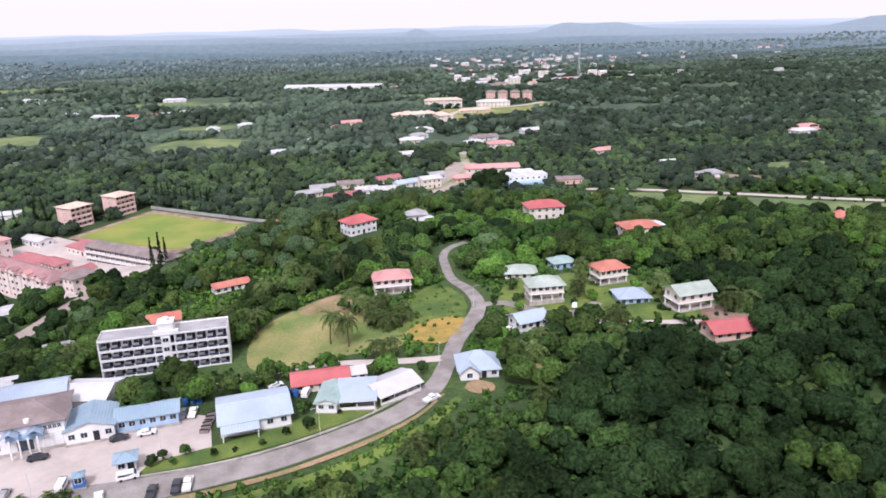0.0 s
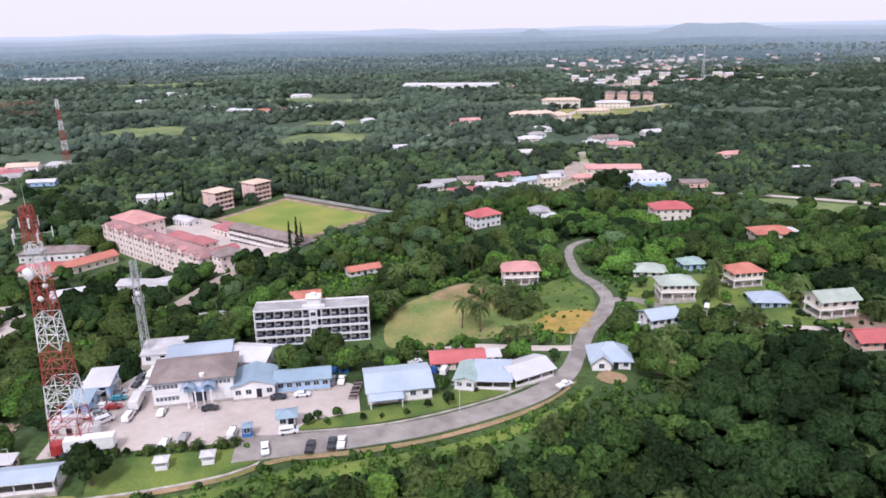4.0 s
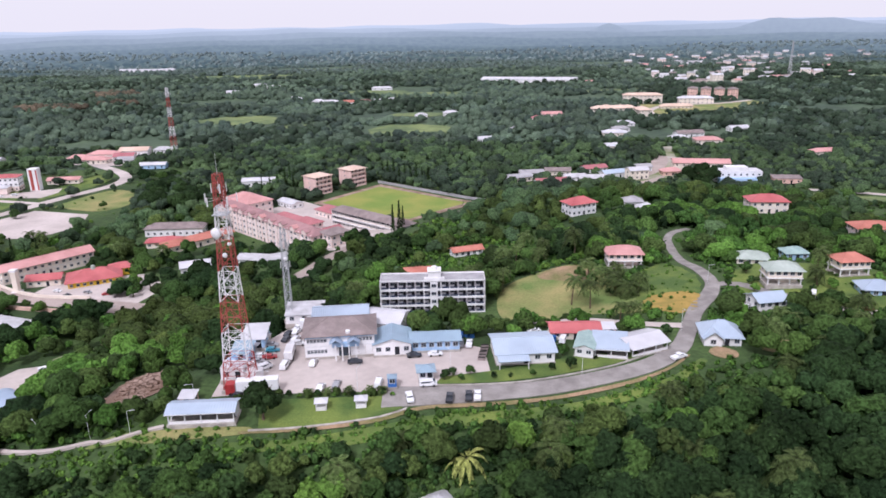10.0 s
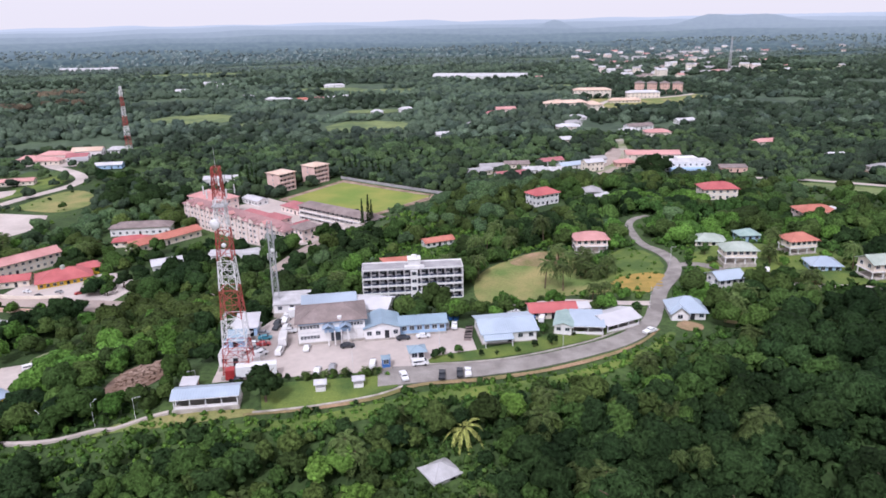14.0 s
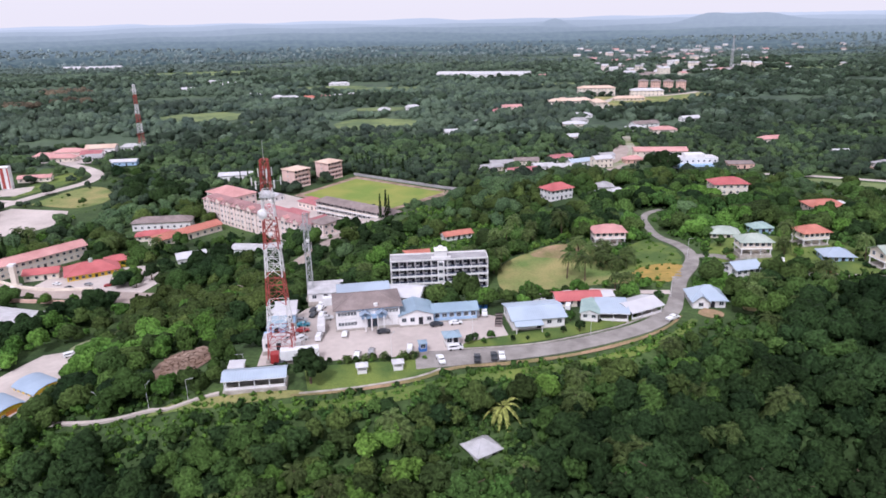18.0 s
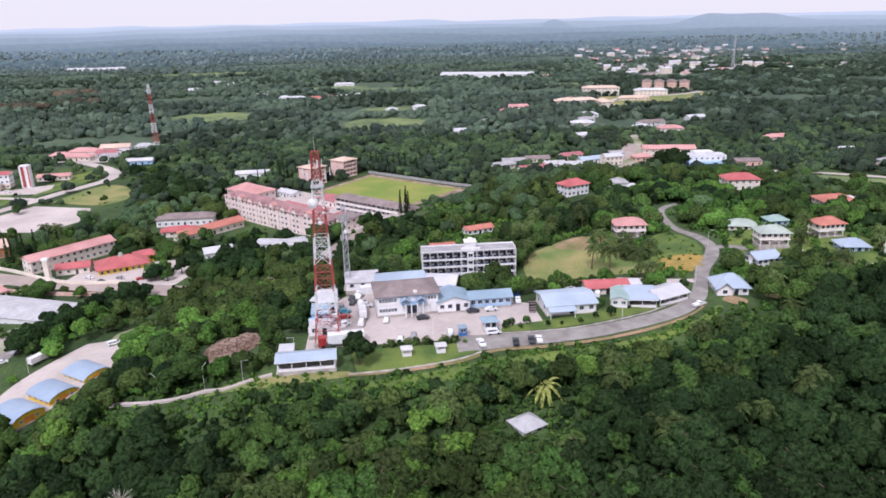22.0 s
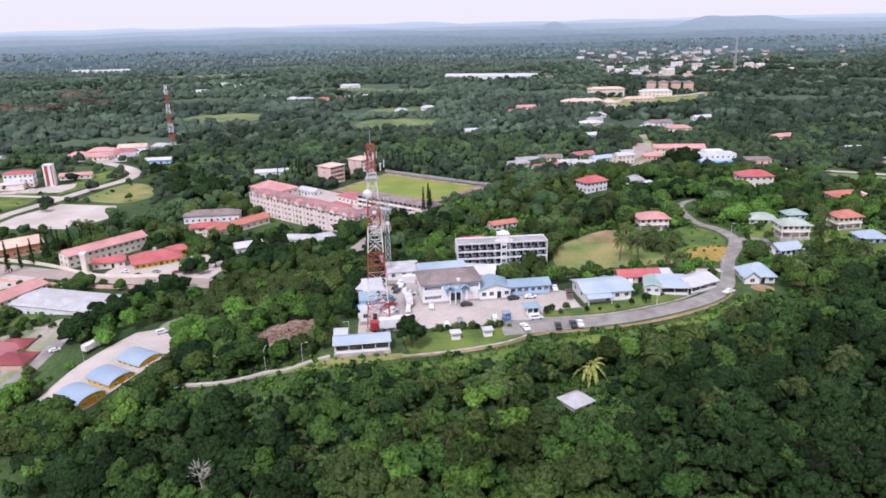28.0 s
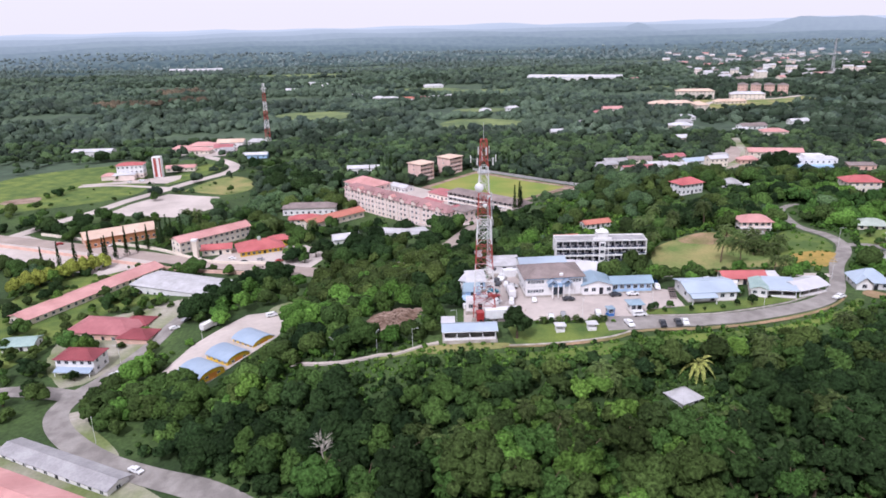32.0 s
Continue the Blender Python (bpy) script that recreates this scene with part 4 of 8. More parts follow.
def house(name, label, x, y, rot, w, d, storeys=1, sh=3.0, wall="white", roof="hip", roofmat="roofred", rise=2.2, over=0.7, n=4, ns=2, z=None, stilt=0.0, porch=None, upper=None,
          win=(1.2, 1.15), group="", category="house", door=True, blocks=(), shy=True, porchmat=None):
    """A house with walls, windows, door, roof and what carries it. n, ns: windows a storey on the long and short sides."""
    if z is None:
        c, s = math.cos(radians(rot)), math.sin(radians(rot))
        z = min(gh(x + u * c - v * s, y + u * s + v * c) for u in (-w / 2, w / 2) for v in (-d / 2, d / 2)) - 0.1
        z = max(z, gh(x, y) - 1.4)
    ob = thing(name, pose(x, y, z, 0, 0, rot), label, category, group)
    keep_clear(x, y, rot, w, d, shy)
    h = storeys * sh
    b = stilt
    far = y > 440
    if not far:
        part("plinth", Mesher().box(0, 0, -1.2, w + 0.5, d + 0.5, 1.4), M["curb"], ob)
    b += 0.2
    if stilt:
        cols = max(3, int(w / 3) + 1)
        post = CACHE.setdefault(("post", stilt), Mesher().box(0, 0, 0, 0.32, 0.32, stilt).mesh("post", M["white"]))
        for i in range(cols):
            for sy in (-1, 1):
                part("post", post, None, ob, at=pose(-w / 2 + 0.25 + (w - 0.5) * i / (cols - 1), sy * (d / 2 - 0.25), 0.2))
        part("ground_floor_wall", wall_mesh(w * 0.55, d * 0.6, stilt, z=0.2), M[wall], ob, at=pose(w * 0.15, d * 0.12, 0))
        part("floor_slab", Mesher().box(0, 0, b - 0.15, w + 0.5, d + 0.5, 0.3), M["white"], ob)
    if upper and storeys > 1:
        part("wall", wall_mesh(w, d, sh, z=b), M[wall], ob)
        part("upper_wall", wall_mesh(w - 0.01, d - 0.01, h - sh, roof, rise, z=b + sh), M[upper], ob)
    else:
        part("wall", wall_mesh(w, d, h, roof, rise, z=b), M[wall], ob)
    ww, wh = win
    for k in range(storeys):
        zz = b + k * sh + 0.95
        for i in range(n):
            if door and k == 0 and not stilt and i == n // 2:
                dk = ("door",)
                if dk not in CACHE:
                    # Solid door coloured near-black like a shaded opening.
                    CACHE[dk] = Mesher().box(0, 0, 0, 1.0, 0.08, 2.1).box(0, 0.01, 0, 1.2, 0.06, 2.2).mesh("door", M["dark"])
                part("door", CACHE[dk], None, ob, at=pose(-w / 2 + w * (i + 0.5) / n, -d / 2 - 0.03, b))
                continue
            window(ob, pose(-w / 2 + w * (i + 0.5) / n, -d / 2 - 0.02, zz), ww, wh, far)
        for i in range(ns):
            yy = -d / 2 + d * (i + 0.5) / ns
            window(ob, pose(-w / 2 - 0.02, yy, zz, 0, 0, -90), ww, wh, far)
            window(ob, pose(w / 2 + 0.02, yy, zz, 0, 0, 90), ww, wh, far)
        if storeys > 1 and k and not far:
            part("floor_band", Mesher().box(0, 0, b + k * sh - 0.12, w + 0.16, d + 0.16, 0.22), M["frame"], ob)
    if roof == "flat":
        part("roof", Mesher().box(0, 0, b + h, w, d, 0.15), M[roofmat], ob)
        pr = Mesher()
        for sx, sy, lx, ly in ((0, -1, w, 0.2), (0, 1, w, 0.2), (-1, 0, 0.2, d - 0.4), (1, 0, 0.2, d - 0.4)):
            pr.box(sx * (w / 2 - 0.1), sy * (d / 2 - 0.1), b + h + 0.15, lx, ly, 0.55)
        part("parapet", pr, M[wall], ob)
    else:
        rm = part("roof", roof_mesh(roof, w, d, rise, over), M[roofmat], ob, at=pose(0, 0, b + h + 0.2))
        if roof in ("gable", "hip") and not far:
            r = w / 2 + over if roof == "gable" else max(w / 2 - d / 2, 0.2)
            part("ridge_cap", Mesher().rod((-r, 0, rise + 0.02), (r, 0, rise + 0.02), 0.13), M[roofmat], rm)
        if roof == "hip" and w >= d:
            aa, bb = w / 2 + over, d / 2 + over
            for sx in (-1, 1) if y < 330 else ():
                for sy in (-1, 1):
                    part("hip_cap", Mesher().rod((sx * aa, sy * bb, -over * 0.25), (sx * (aa - bb), 0, rise + 0.02), 0.09), M[roofmat], rm)
    if porch:
        pw, pd, px = porch
        po = part("porch_roof", roof_mesh("mono", pw, pd, 0.7, 0.2), M[porchmat or roofmat], ob, at=pose(px, -d / 2 - pd / 2 - 0.15, b + sh - 0.7))
        for sx in (-1, 1):
            part("porch_post", Mesher().box(px + sx * (pw / 2 - 0.15), -d / 2 - pd + 0.1, 0.0, 0.2, 0.2, b + sh - 0.85), M["white"], ob)
    for bx, by, bw, bd, bh, bm in blocks:
        part("wing", wall_mesh(bw, bd, bh, z=0.2), M[wall], ob, at=pose(bx, by, 0))
        part("wing_roof", roof_mesh("hip", bw, bd, min(bw, bd) * 0.22, 0.5), M[bm], ob, at=pose(bx, by, bh + 0.4))
    return ob


def shed(name, label, x, y, rot, w, d, h, roof, roofmat, rise, wall="white", over=0.5, open_front=True, category="shed", z=None, group="", lift=0.0):
    """A roof on posts, closed at the back and sides or all round."""
    z = (gh(x, y) if z is None else z) + lift
    ob = thing(name, pose(x, y, z, 0, 0, rot), label, category, group)
    keep_clear(x, y, rot, w, d)
    part("floor_slab", Mesher().box(0, 0, -0.8, w + 0.6, d + 0.6, 0.95), M["curb"], ob)
    if open_front:
        part("back_wall", Mesher().box(0, d / 2 - 0.1, 0.15, w, 0.2, h), M[wall], ob)
        for sx in (-1, 1):
            part("side_wall", Mesher().box(sx * (w / 2 - 0.1), d * 0.18, 0.15, 0.2, d * 0.6, h * 0.8), M[wall], ob)
        cols = max(2, int(w / 3.2) + 1)
        post = CACHE.setdefault(("spost", round(h, 1)), Mesher().box(0, 0, 0.15, 0.22, 0.22, h).mesh("post", M["frame"]))
        for i in range(cols):
            part("post", post, None, ob, at=pose(-w / 2 + 0.15 + (w - 0.3) * i / (cols - 1), -d / 2 + 0.15, 0))
        part("low_wall", Mesher().box(0, -d / 2 + 0.15, 0.15, w - 0.6, 0.12, 0.7), M[wall], ob)
    else:
        part("wall", wall_mesh(w, d, h, roof, rise, z=0.15), M[wall], ob)
        k = max(2, int(w / 2.6))
        for i in range(k):
            window(ob, pose(-w / 2 + w * (i + 0.5) / k, -d / 2 - 0.02, 1.1), 1.1, 0.9)
    part("roof", roof_mesh(roof, w, d, rise, over, 0.12), M[roofmat], ob, at=pose(0, 0, h + 0.3))
    part("eaves_board", Mesher().box(0, -d / 2 - over - 0.03, h + 0.3 - over * 0.25 - 0.22, w + 2 * over, 0.05, 0.2), M["frame"], ob)
    return ob


def gallery_block(name, label, x, y, rot, w, d, storeys, sh, bays, wall, rail, roofmat, z, roof="flat", rise=2.2, deep=1.5, category="apartment block", piers=None, band_h=0.72):
    """A long block of open galleries: slabs, piers, rails, and doors and windows set back in shade."""
    ob = thing(name, pose(x, y, z, 0, 0, rot), label, category)
    keep_clear(x, y, rot, w, d)
    h = storeys * sh
    core_d = d - deep
    part("wall", wall_mesh(w - 0.3, core_d, h, z=0), M[wall], ob, at=pose(0, deep / 2, 0))
    for sx in (-1, 1):
        part("end_wall", Mesher().box(sx * (w / 2 - 0.1), 0, -1.5, 0.28, d, h + 1.5), M[wall], ob)
    slab = Mesher().box(0, 0, -0.24, w - 0.5, deep + 0.1, 0.34).mesh("floor_slab", M[wall])
    band = Mesher().box(0, 0, 0, w - 0.4, 0.14, band_h).mesh("sill_band", M[wall])
    bw = (w - 0.5) / bays
    pier = Mesher().box(0, 0, 0, 0.3, 0.3, h).mesh("pier", M[wall])
    railm = Mesher().box(0, 0, 0.42, bw - 0.3, 0.06, 0.46).box(0, 0, 0.9, bw - 0.3, 0.08, 0.1).mesh("balcony_rail", M[rail])
    for k in range(storeys):
        part("floor_slab", slab, None, ob, at=pose(0, -d / 2 + deep / 2, k * sh))
        part("sill_band", band, None, ob, at=pose(0, -d / 2 - 0.06, k * sh - 0.3))
        for i in range(bays):
            xx = -w / 2 + 0.25 + bw * (i + 0.5)
            part("balcony_rail", railm, None, ob, at=pose(xx, -d / 2 + 0.1, k * sh))
            window(ob, pose(xx - bw * 0.2, -d / 2 + deep - 0.02, k * sh + 0.7), bw * 0.42, 1.6)
            dk = ("gdoor", round(bw, 2))
            if dk not in CACHE:
                # Solid panel coloured near-black to read as a shaded opening.
                CACHE[dk] = Mesher().box(0, 0, 0.1, bw * 0.34, 0.08, 2.25).mesh("door", M["dark"])
            part("door", CACHE[dk], None, ob, at=pose(xx + bw * 0.2, -d / 2 + deep - 0.03, k * sh))
    for i in piers or range(bays + 1):
        part("pier", pier, None, ob, at=pose(-w / 2 + 0.25 + bw * i, -d / 2 + 0.15, -0.2))
    for sx in (-1, 1):
        for k in range(storeys):
            window(ob, pose(sx * (w / 2 + 0.05), 0.5, k * sh + 1.1, 0, 0, 90 * sx), 0.8, 0.8)
    if roof == "flat":
        part("roof", Mesher().box(0, 0, h - 0.02, w, d, 0.2), M[roofmat], ob)
        pr = Mesher().box(0, -d / 2 + 0.05, h + 0.18, w, 0.14, 0.45).box(0, d / 2 - 0.05, h + 0.18, w, 0.14, 0.45)
        pr.box(-w / 2 + 0.05, 0, h + 0.18, 0.14, d - 0.3, 0.45).box(w / 2 - 0.05, 0, h + 0.18, 0.14, d - 0.3, 0.45)
        part("parapet", pr, M[wall], ob)
    else:
        part("roof", roof_mesh(roof, w, d, rise, 0.9), M[roofmat], ob, at=pose(0, 0, h + 0.25))
        part("top_slab", Mesher().box(0, 0, h - 0.1, w, d, 0.2), M[wall], ob)
    return ob


# the white block of flats with its stair and tank tower
flats = gallery_block("apartment_block", "white four-storey block of flats with dark balcony rails", 3.2, 197.2, 0.5, 33.4, 7.4, 4, 2.66, 12, "white", "balcony", "roofgrey", 0.0, deep=2.3, piers=(0, 5, 7, 12), band_h=0.72)
tower = part("tank_tower", wall_mesh(4.0, 4.0, 2.8, z=0), M["white"], flats, "white rooftop tank tower", at=pose(0.6, -0.6, 10.8))
part("tank_ledge", Mesher().box(0, -1.8, 0, 6.5, 1.4, 0.9), M["white"], tower)
part("tank_roof", Mesher().box(0, 0, 2.8, 4.4, 4.4, 0.25), M["white"], tower)
part("water_tank", Mesher().rod((0, 0, 3.05), (0, 0, 4.0), 0.9, n=14), M["white"], tower)
part("stair_bay", Mesher().box(0.4, -3.7, 0.1, 2.4, 0.25, 10.5), M["white"], flats)
for k in range(4):
    window(flats, pose(0.4, -3.86, k * 2.66 + 0.8), 1.4, 1.1)

# the station and the roofs behind it
station = house("station_building", "two-storey white and blue station with brown hipped roof", -20.6, 154.0, 5.5, 17.6, 11.5, 2, 2.95, "white", "hip", "roofbrown", 2.2, 0.8, n=0, ns=3, z=7.9,
                upper="white", win=(1.4, 1.0), category="station")
for zz, side in ((0.95, -1), (3.9, -1), (3.9, 1)):
    for i in range(6):
        window(station, pose(side * (7.9 - 0.86 * i), -5.77, zz + 0.2), 0.62, 0.95)
part("entrance", Mesher().box(1.2, -5.8, 0.2, 3.0, 0.12, 2.5), M["glass"], station, "dark glazed entrance")
for i in range(4):
    part("wall_joint", Mesher().box(3.0 + 1.75 * i, -5.77, 0.25, 0.07, 0.06, 2.7), M["curb"], station)
part("water_tank", Mesher().rod((2.2, -5.4, 5.9), (2.2, -5.4, 7.0), 0.6, n=12), M["white"], station, "white water tank over the entrance")
part("canopy_wall", Mesher().box(1.5, -6.2, 3.0, 6.8, 0.8, 1.1), M["bluewall"], station, "light blue balcony over the entrance")
for cx_ in (-0.9, 3.6):
    part("canopy_roof", roof_mesh("gable_y", 2.6, 2.6, 1.0, 0.3), M["roofsky"], station, "pale blue gabled porch roof", at=pose(cx_, -6.6, 4.7))
part("blue_band", Mesher().box(0, -5.82, 5.4, 17.4, 0.1, 0.7), M["bluewall"], station)
for i in range(4):
    part("porch_column", Mesher().box(-1.0 + 1.7 * i, -8.2, 0, 0.28, 0.28, 4.2), M["white"], station)
house("rear_hall", "pale blue sheet-roofed hall behind the station", -22.0, 166.5, 5, 15, 9, 1, 4.6, "white", "gable", "roofblue", 1.6, 0.4, n=5, z=7.7, category="hall")
house("rear_store", "white flat store at the back of the yard", -34.0, 176.5, 4, 10.5, 8, 1, 2.6, "white", "mono", "roofpale", 0.8, 0.3, n=3, z=6.4, category="store")
house("rear_wing", "white-roofed wing between station and flats", -9.6, 165.5, -14, 11, 10, 1, 3.7, "white", "gable", "roofwhite", 1.5, 0.4, n=3, z=7.5, category="hall")
house("blue_annex", "white annex with mid-blue gabled sheet roof", -7.0, 153.2, 4, 9.4, 9.0, 1, 3.0, "white", "gable_y", "roofmid", 1.5, 0.5, n=4, z=7.7, category="annex")
house("blue_office", "long low blue-walled office with blue sheet roof", 4.2, 153.6, 3, 12.4, 5.6, 1, 2.7, "bluewall", "gable", "roofmid", 1.2, 0.6, n=6, z=7.7, category="office", door=False)
house("blue_workshop_hall", "large white hall with pale blue sheet roof", 26.6, 149.8, 4, 14.6, 11.5, 1, 2.9, "white", "gable", "roofblue", 1.3, 0.7, n=5, z=7.0, porch=(7.5, 2.6, -3.4), category="hall")
house("red_roof_house", "low house with a long red sheet roof", 42.2, 161.6, 0, 13, 6.5, 1, 2.3, "cream", "gable", "roofred", 1.2, 0.7, n=5, z=6.4, category="house")
house("red_container_hut", "small rust-red and white hut", 51.2, 161.6, 0, 4.2, 3.6, 1, 2.2, "salmon", "mono", "roofwhite", 0.4, 0.3, n=2, ns=1, z=6.4, category="hut")
shed("green_roof_workshop", "white workshop with teal sheet roof", 43.6, 151.8, -18, 4.6, 9.0, 2.6, "gable_y", "roofteal", 0.8, open_front=False, category="workshop", z=6.7)
shed("blue_roof_workshop", "open workshop under a pale blue sheet roof", 49.8, 151.2, -10, 8.2, 8.4, 2.5, "mono", "roofblue", 1.0, category="workshop", z=6.5)
shed("white_roof_workshop", "open workshop under a wide whitish gable roof", 58.2, 153.6, 24, 11.5, 8.4, 2.4, "gable", "roofwhite", 1.3, category="workshop", z=6.2)
house("roadside_house", "white bungalow with pale blue gabled roof and dark doorway", 81.4, 159.2, -10, 9.8, 8.0, 1, 2.6, "white", "hip", "roofblue", 3.1, 0.7, n=4, z=5.2)
bung = bpy.data.objects["roadside_house"]
for bx, by, bw, bd, br in ((-2.5, -3.6, 4.6, 3.0, 2.1),):
    wing = part("wing", wall_mesh(bw, bd, 2.4, "gable_y", br, z=0.2), M["white"], bung, at=pose(bx, by, 0))
    part("wing_roof", roof_mesh("gable_y", bw, bd + 1.6, br, 0.5), M["roofblue"], wing, at=pose(0, 0.5, 2.8))
    window(wing, pose(0, -bd / 2 - 0.02, 1.1), 1.3, 1.2)
shed("pavilion", "open pavilion with a pale blue sheet roof", -46.6, 121.6, 3, 14.2, 5.2, 2.7, "gable", "roofblue", 0.9, category="pavilion", z=6.9)
for kx, ky in ((-21.4, 125.3), (-12.5, 126.0)):
    kiosk = thing("garden_shelter", pose(kx, ky, gh(kx, ky), 0, 0, 4), "small white garden shelter on the lawn", "shelter", "shelters on the lawn")
    part("roof", roof_mesh("hip", 2.6, 2.2, 0.6, 0.25), M["roofwhite"], kiosk, at=pose(0, 0, 2.2))
    part("low_wall", wall_mesh(2.3, 1.9, 0.9), M["white"], kiosk)
    for sx in (-1, 1):
        for sy in (-1, 1):
            part("post", Mesher().box(sx * 1.1, sy * 0.9, 0, 0.14, 0.14, 2.2), M["white"], kiosk)
guard = house("guard_house", "guard house with a bright blue flat canopy", 2.0, 137.2, 6, 3.4, 3.0, 1, 2.6, "white", "hip", "roofmid", 0.7, 0.7, n=2, ns=1, z=7.1, category="guard house")
house("blue_booth", "small bright blue booth by the gate", -5.9, 133.6, 5, 2.0, 2.0, 1, 2.2, "deepblue", "hip", "roofmid", 0.4, 0.2, n=1, ns=1, z=7.3, door=False, category="booth")
house("tower_equipment_hut", "white equipment cabin at the foot of the tower", -44.5, 138.8, 0, 5.5, 4, 1, 2.6, "white", "flat", "roofwhite", 0.3, 0.1, n=2, ns=1, z=7.7, category="cabin")
house("mast_equipment_hut", "white and blue cabin by the grey mast", -44.0, 158.5, 4, 5.5, 8.5, 1, 2.6, "bluewall", "mono", "roofwhite", 0.5, 0.5, n=2, ns=2, z=7.6, category="cabin")
house("yard_shed_hut", "blue-roofed car shelter by the fence", -45.2, 149.5, 2, 4.5, 6, 1, 2.4, "bluewall", "mono", "roofmid", 0.4, 0.4, n=1, ns=1, z=7.6, category="shelter")
house("brick_hut", "small brown hut below the tower", -52.5, 129.0, 0, 3.4, 3.0, 1, 2.2, "salmon", "mono", "roofwhite", 0.4, 0.3, n=1, ns=1, category="hut")
house("forest_hut", "lone white-roofed hut among the trees", 4.7, 97.4, 28, 5.6, 5.2, 1, 1.9, "white", "hip", "roofpale", 1.7, 0.7, n=2, ns=1, z=-0.1)

# houses on the hillside
house("stilt_villa", "two-storey pink villa with red hipped roof and white arcade", 72.3, 227.5, -3, 12.0, 7.8, 1, 2.6, "pinkwall", "hip", "roofrose", 2.0, 0.8, n=5, z=3.2, stilt=2.5)
house("hill_villa_grey", "cream two-storey house with grey-green hipped roof", 114.0, 194.5, -6, 10.4, 7.0, 1, 2.5, "cream", "hip", "roofgreen", 1.9, 0.8, n=5, z=8.3, stilt=2.2)
house("hill_villa_low", "cream bungalow with grey-green roof behind shrubs", 115.5, 219.5, -14, 10.4, 6.6, 1, 2.6, "cream", "hip", "roofgreen", 1.9, 0.8, n=4, z=5.6)
house("hill_villa_red", "cream two-storey house with orange-red hipped roof", 139.4, 201.5, 4, 10.0, 7.0, 1, 2.5, "cream", "hip", "rooforange", 1.9, 0.7, n=5, z=8.4, stilt=2.2)
house("hill_villa_pale", "cream two-storey house on stilts with pale gable roof", 150.4, 173.0, 3, 11.4, 7.2, 1, 2.6, "cream", "gable", "roofgreen", 1.8, 0.8, n=4, z=9.4, stilt=2.3)
house("hill_house_blue", "blue-walled bungalow with pale blue hipped roof", 138.0, 184.0, -10, 9.2, 7.2, 1, 2.6, "bluewall", "hip", "roofblue", 1.9, 0.7, n=4, z=7.6)
house("hill_house_white", "white house with pale blue roof and purple doors", 103.2, 180.0, 10, 9.0, 6.8, 1, 2.6, "white", "gable", "roofblue", 1.6, 0.7, n=4, z=6.2)
house("hill_house_red", "low house under a wide faded red sheet roof", 148.6, 152.6, -3, 10.6, 7.0, 1, 2.4, "salmon", "gable", "roofred", 1.6, 0.9, n=4, z=9.2)
house("small_blue_house", "small turquoise-roofed house among trees", 134.5, 227.5, 0, 8.0, 6.0, 1, 2.7, "bluewall", "hip", "roofteal", 1.6, 0.6, n=3, z=4.4)
house("east_villa", "salmon villa with orange-red roofs and a white rear wing", 202.0, 291.0, -4, 17.0, 11.0, 2, 3.0, "pinkwall", "hip", "rooforange", 2.2, 0.8, n=5, ns=3, z=-9, blocks=[(11, -5, 10, 8, 2.8, "rooforange"), (10, 4, 8, 7, 4.6, "roofwhite")])
house("mid_villa", "cream two-storey villa with red hipped roof", 165.0, 318.0, -5, 17.5, 11.0, 2, 3.0, "cream", "hip", "roofred", 2.4, 0.8, n=5, ns=3)
house("centre_villa", "white two-storey villa with red hipped roof", 74.0, 320.0, 24, 14.0, 9.0, 2, 2.9, "white", "hip", "roofred", 2.4, 0.8, n=5, ns=3)
house("slope_house", "long low white house with red roof on the slope", 17.0, 275.5, 19, 13.5, 5.5, 1, 2.6, "white", "gable", "rooforange", 1.2, 0.6, n=5, z=-8.2)
house("hidden_house", "house with orange-brown roof behind the flats", -3.0, 239.0, 6, 10.0, 7.0, 1, 2.8, "cream", "gable", "rooforange", 1.5, 0.6, n=3, z=-5)
house("west_shack", "grey-roofed house under trees below the flats", -37.5, 244.0, 10, 8.5, 6.5, 1, 2.6, "white", "gable", "roofgrey", 1.4, 0.6, n=3, z=-13.0)

# the school, its hostels and the playing field
house("school_block", "long pale pink four-storey school block with mauve roof", -84.0, 344.0, -45.5, 92, 10.5, 4, 3.0, "pinkwall", "hip", "roofmauve", 2.6, 0.8, n=28, ns=3, z=-20.6, win=(1.5, 1.1), category="school")
school = bpy.data.objects["school_block"]
for k in range(9):
    dm = part("dormer", wall_mesh(3.6, 2.4, 1.6, "gable_y", 1.3, z=0), M["pinkwall"], school, at=pose(-40 + 10 * k, -4.9, 12.0))
    part("dormer_roof", roof_mesh("gable_y", 3.6, 3.0, 1.3, 0.3), M["roofrose" if k % 3 == 1 else "roofmauve"], dm, at=pose(0, 0.2, 1.7))
for k in range(19):
    part("pilaster", Mesher().box(-45 + 5 * k, -5.5, 0, 0.7, 0.5, 12.6), M["pinkwall"], school, "pale projecting pilaster")
house("school_hall", "pink school hall with faded red roof", -108.0, 392.0, -45, 26, 17, 3, 3.6, "pinkwall", "hip", "roofrose", 3.4, 0.8, n=7, ns=4, z=-20.6, category="school hall")
house("school_stair_block", "tall pale stair block at the end of the school", -45.5, 313.5, -45.5, 9.5, 11.5, 4, 3.2, "pinkwall", "hip", "roofbrown", 2.0, 0.7, n=3, ns=3, z=-20.6, category="school")
gallery_block("white_school_block", "long white school block with open galleries and brown roof", -31.5, 357.0, -41.6, 57, 9.0, 3, 3.0, 16, "white", "cream", "roofbrown", -21.2, "hip", 2.2, category="school")
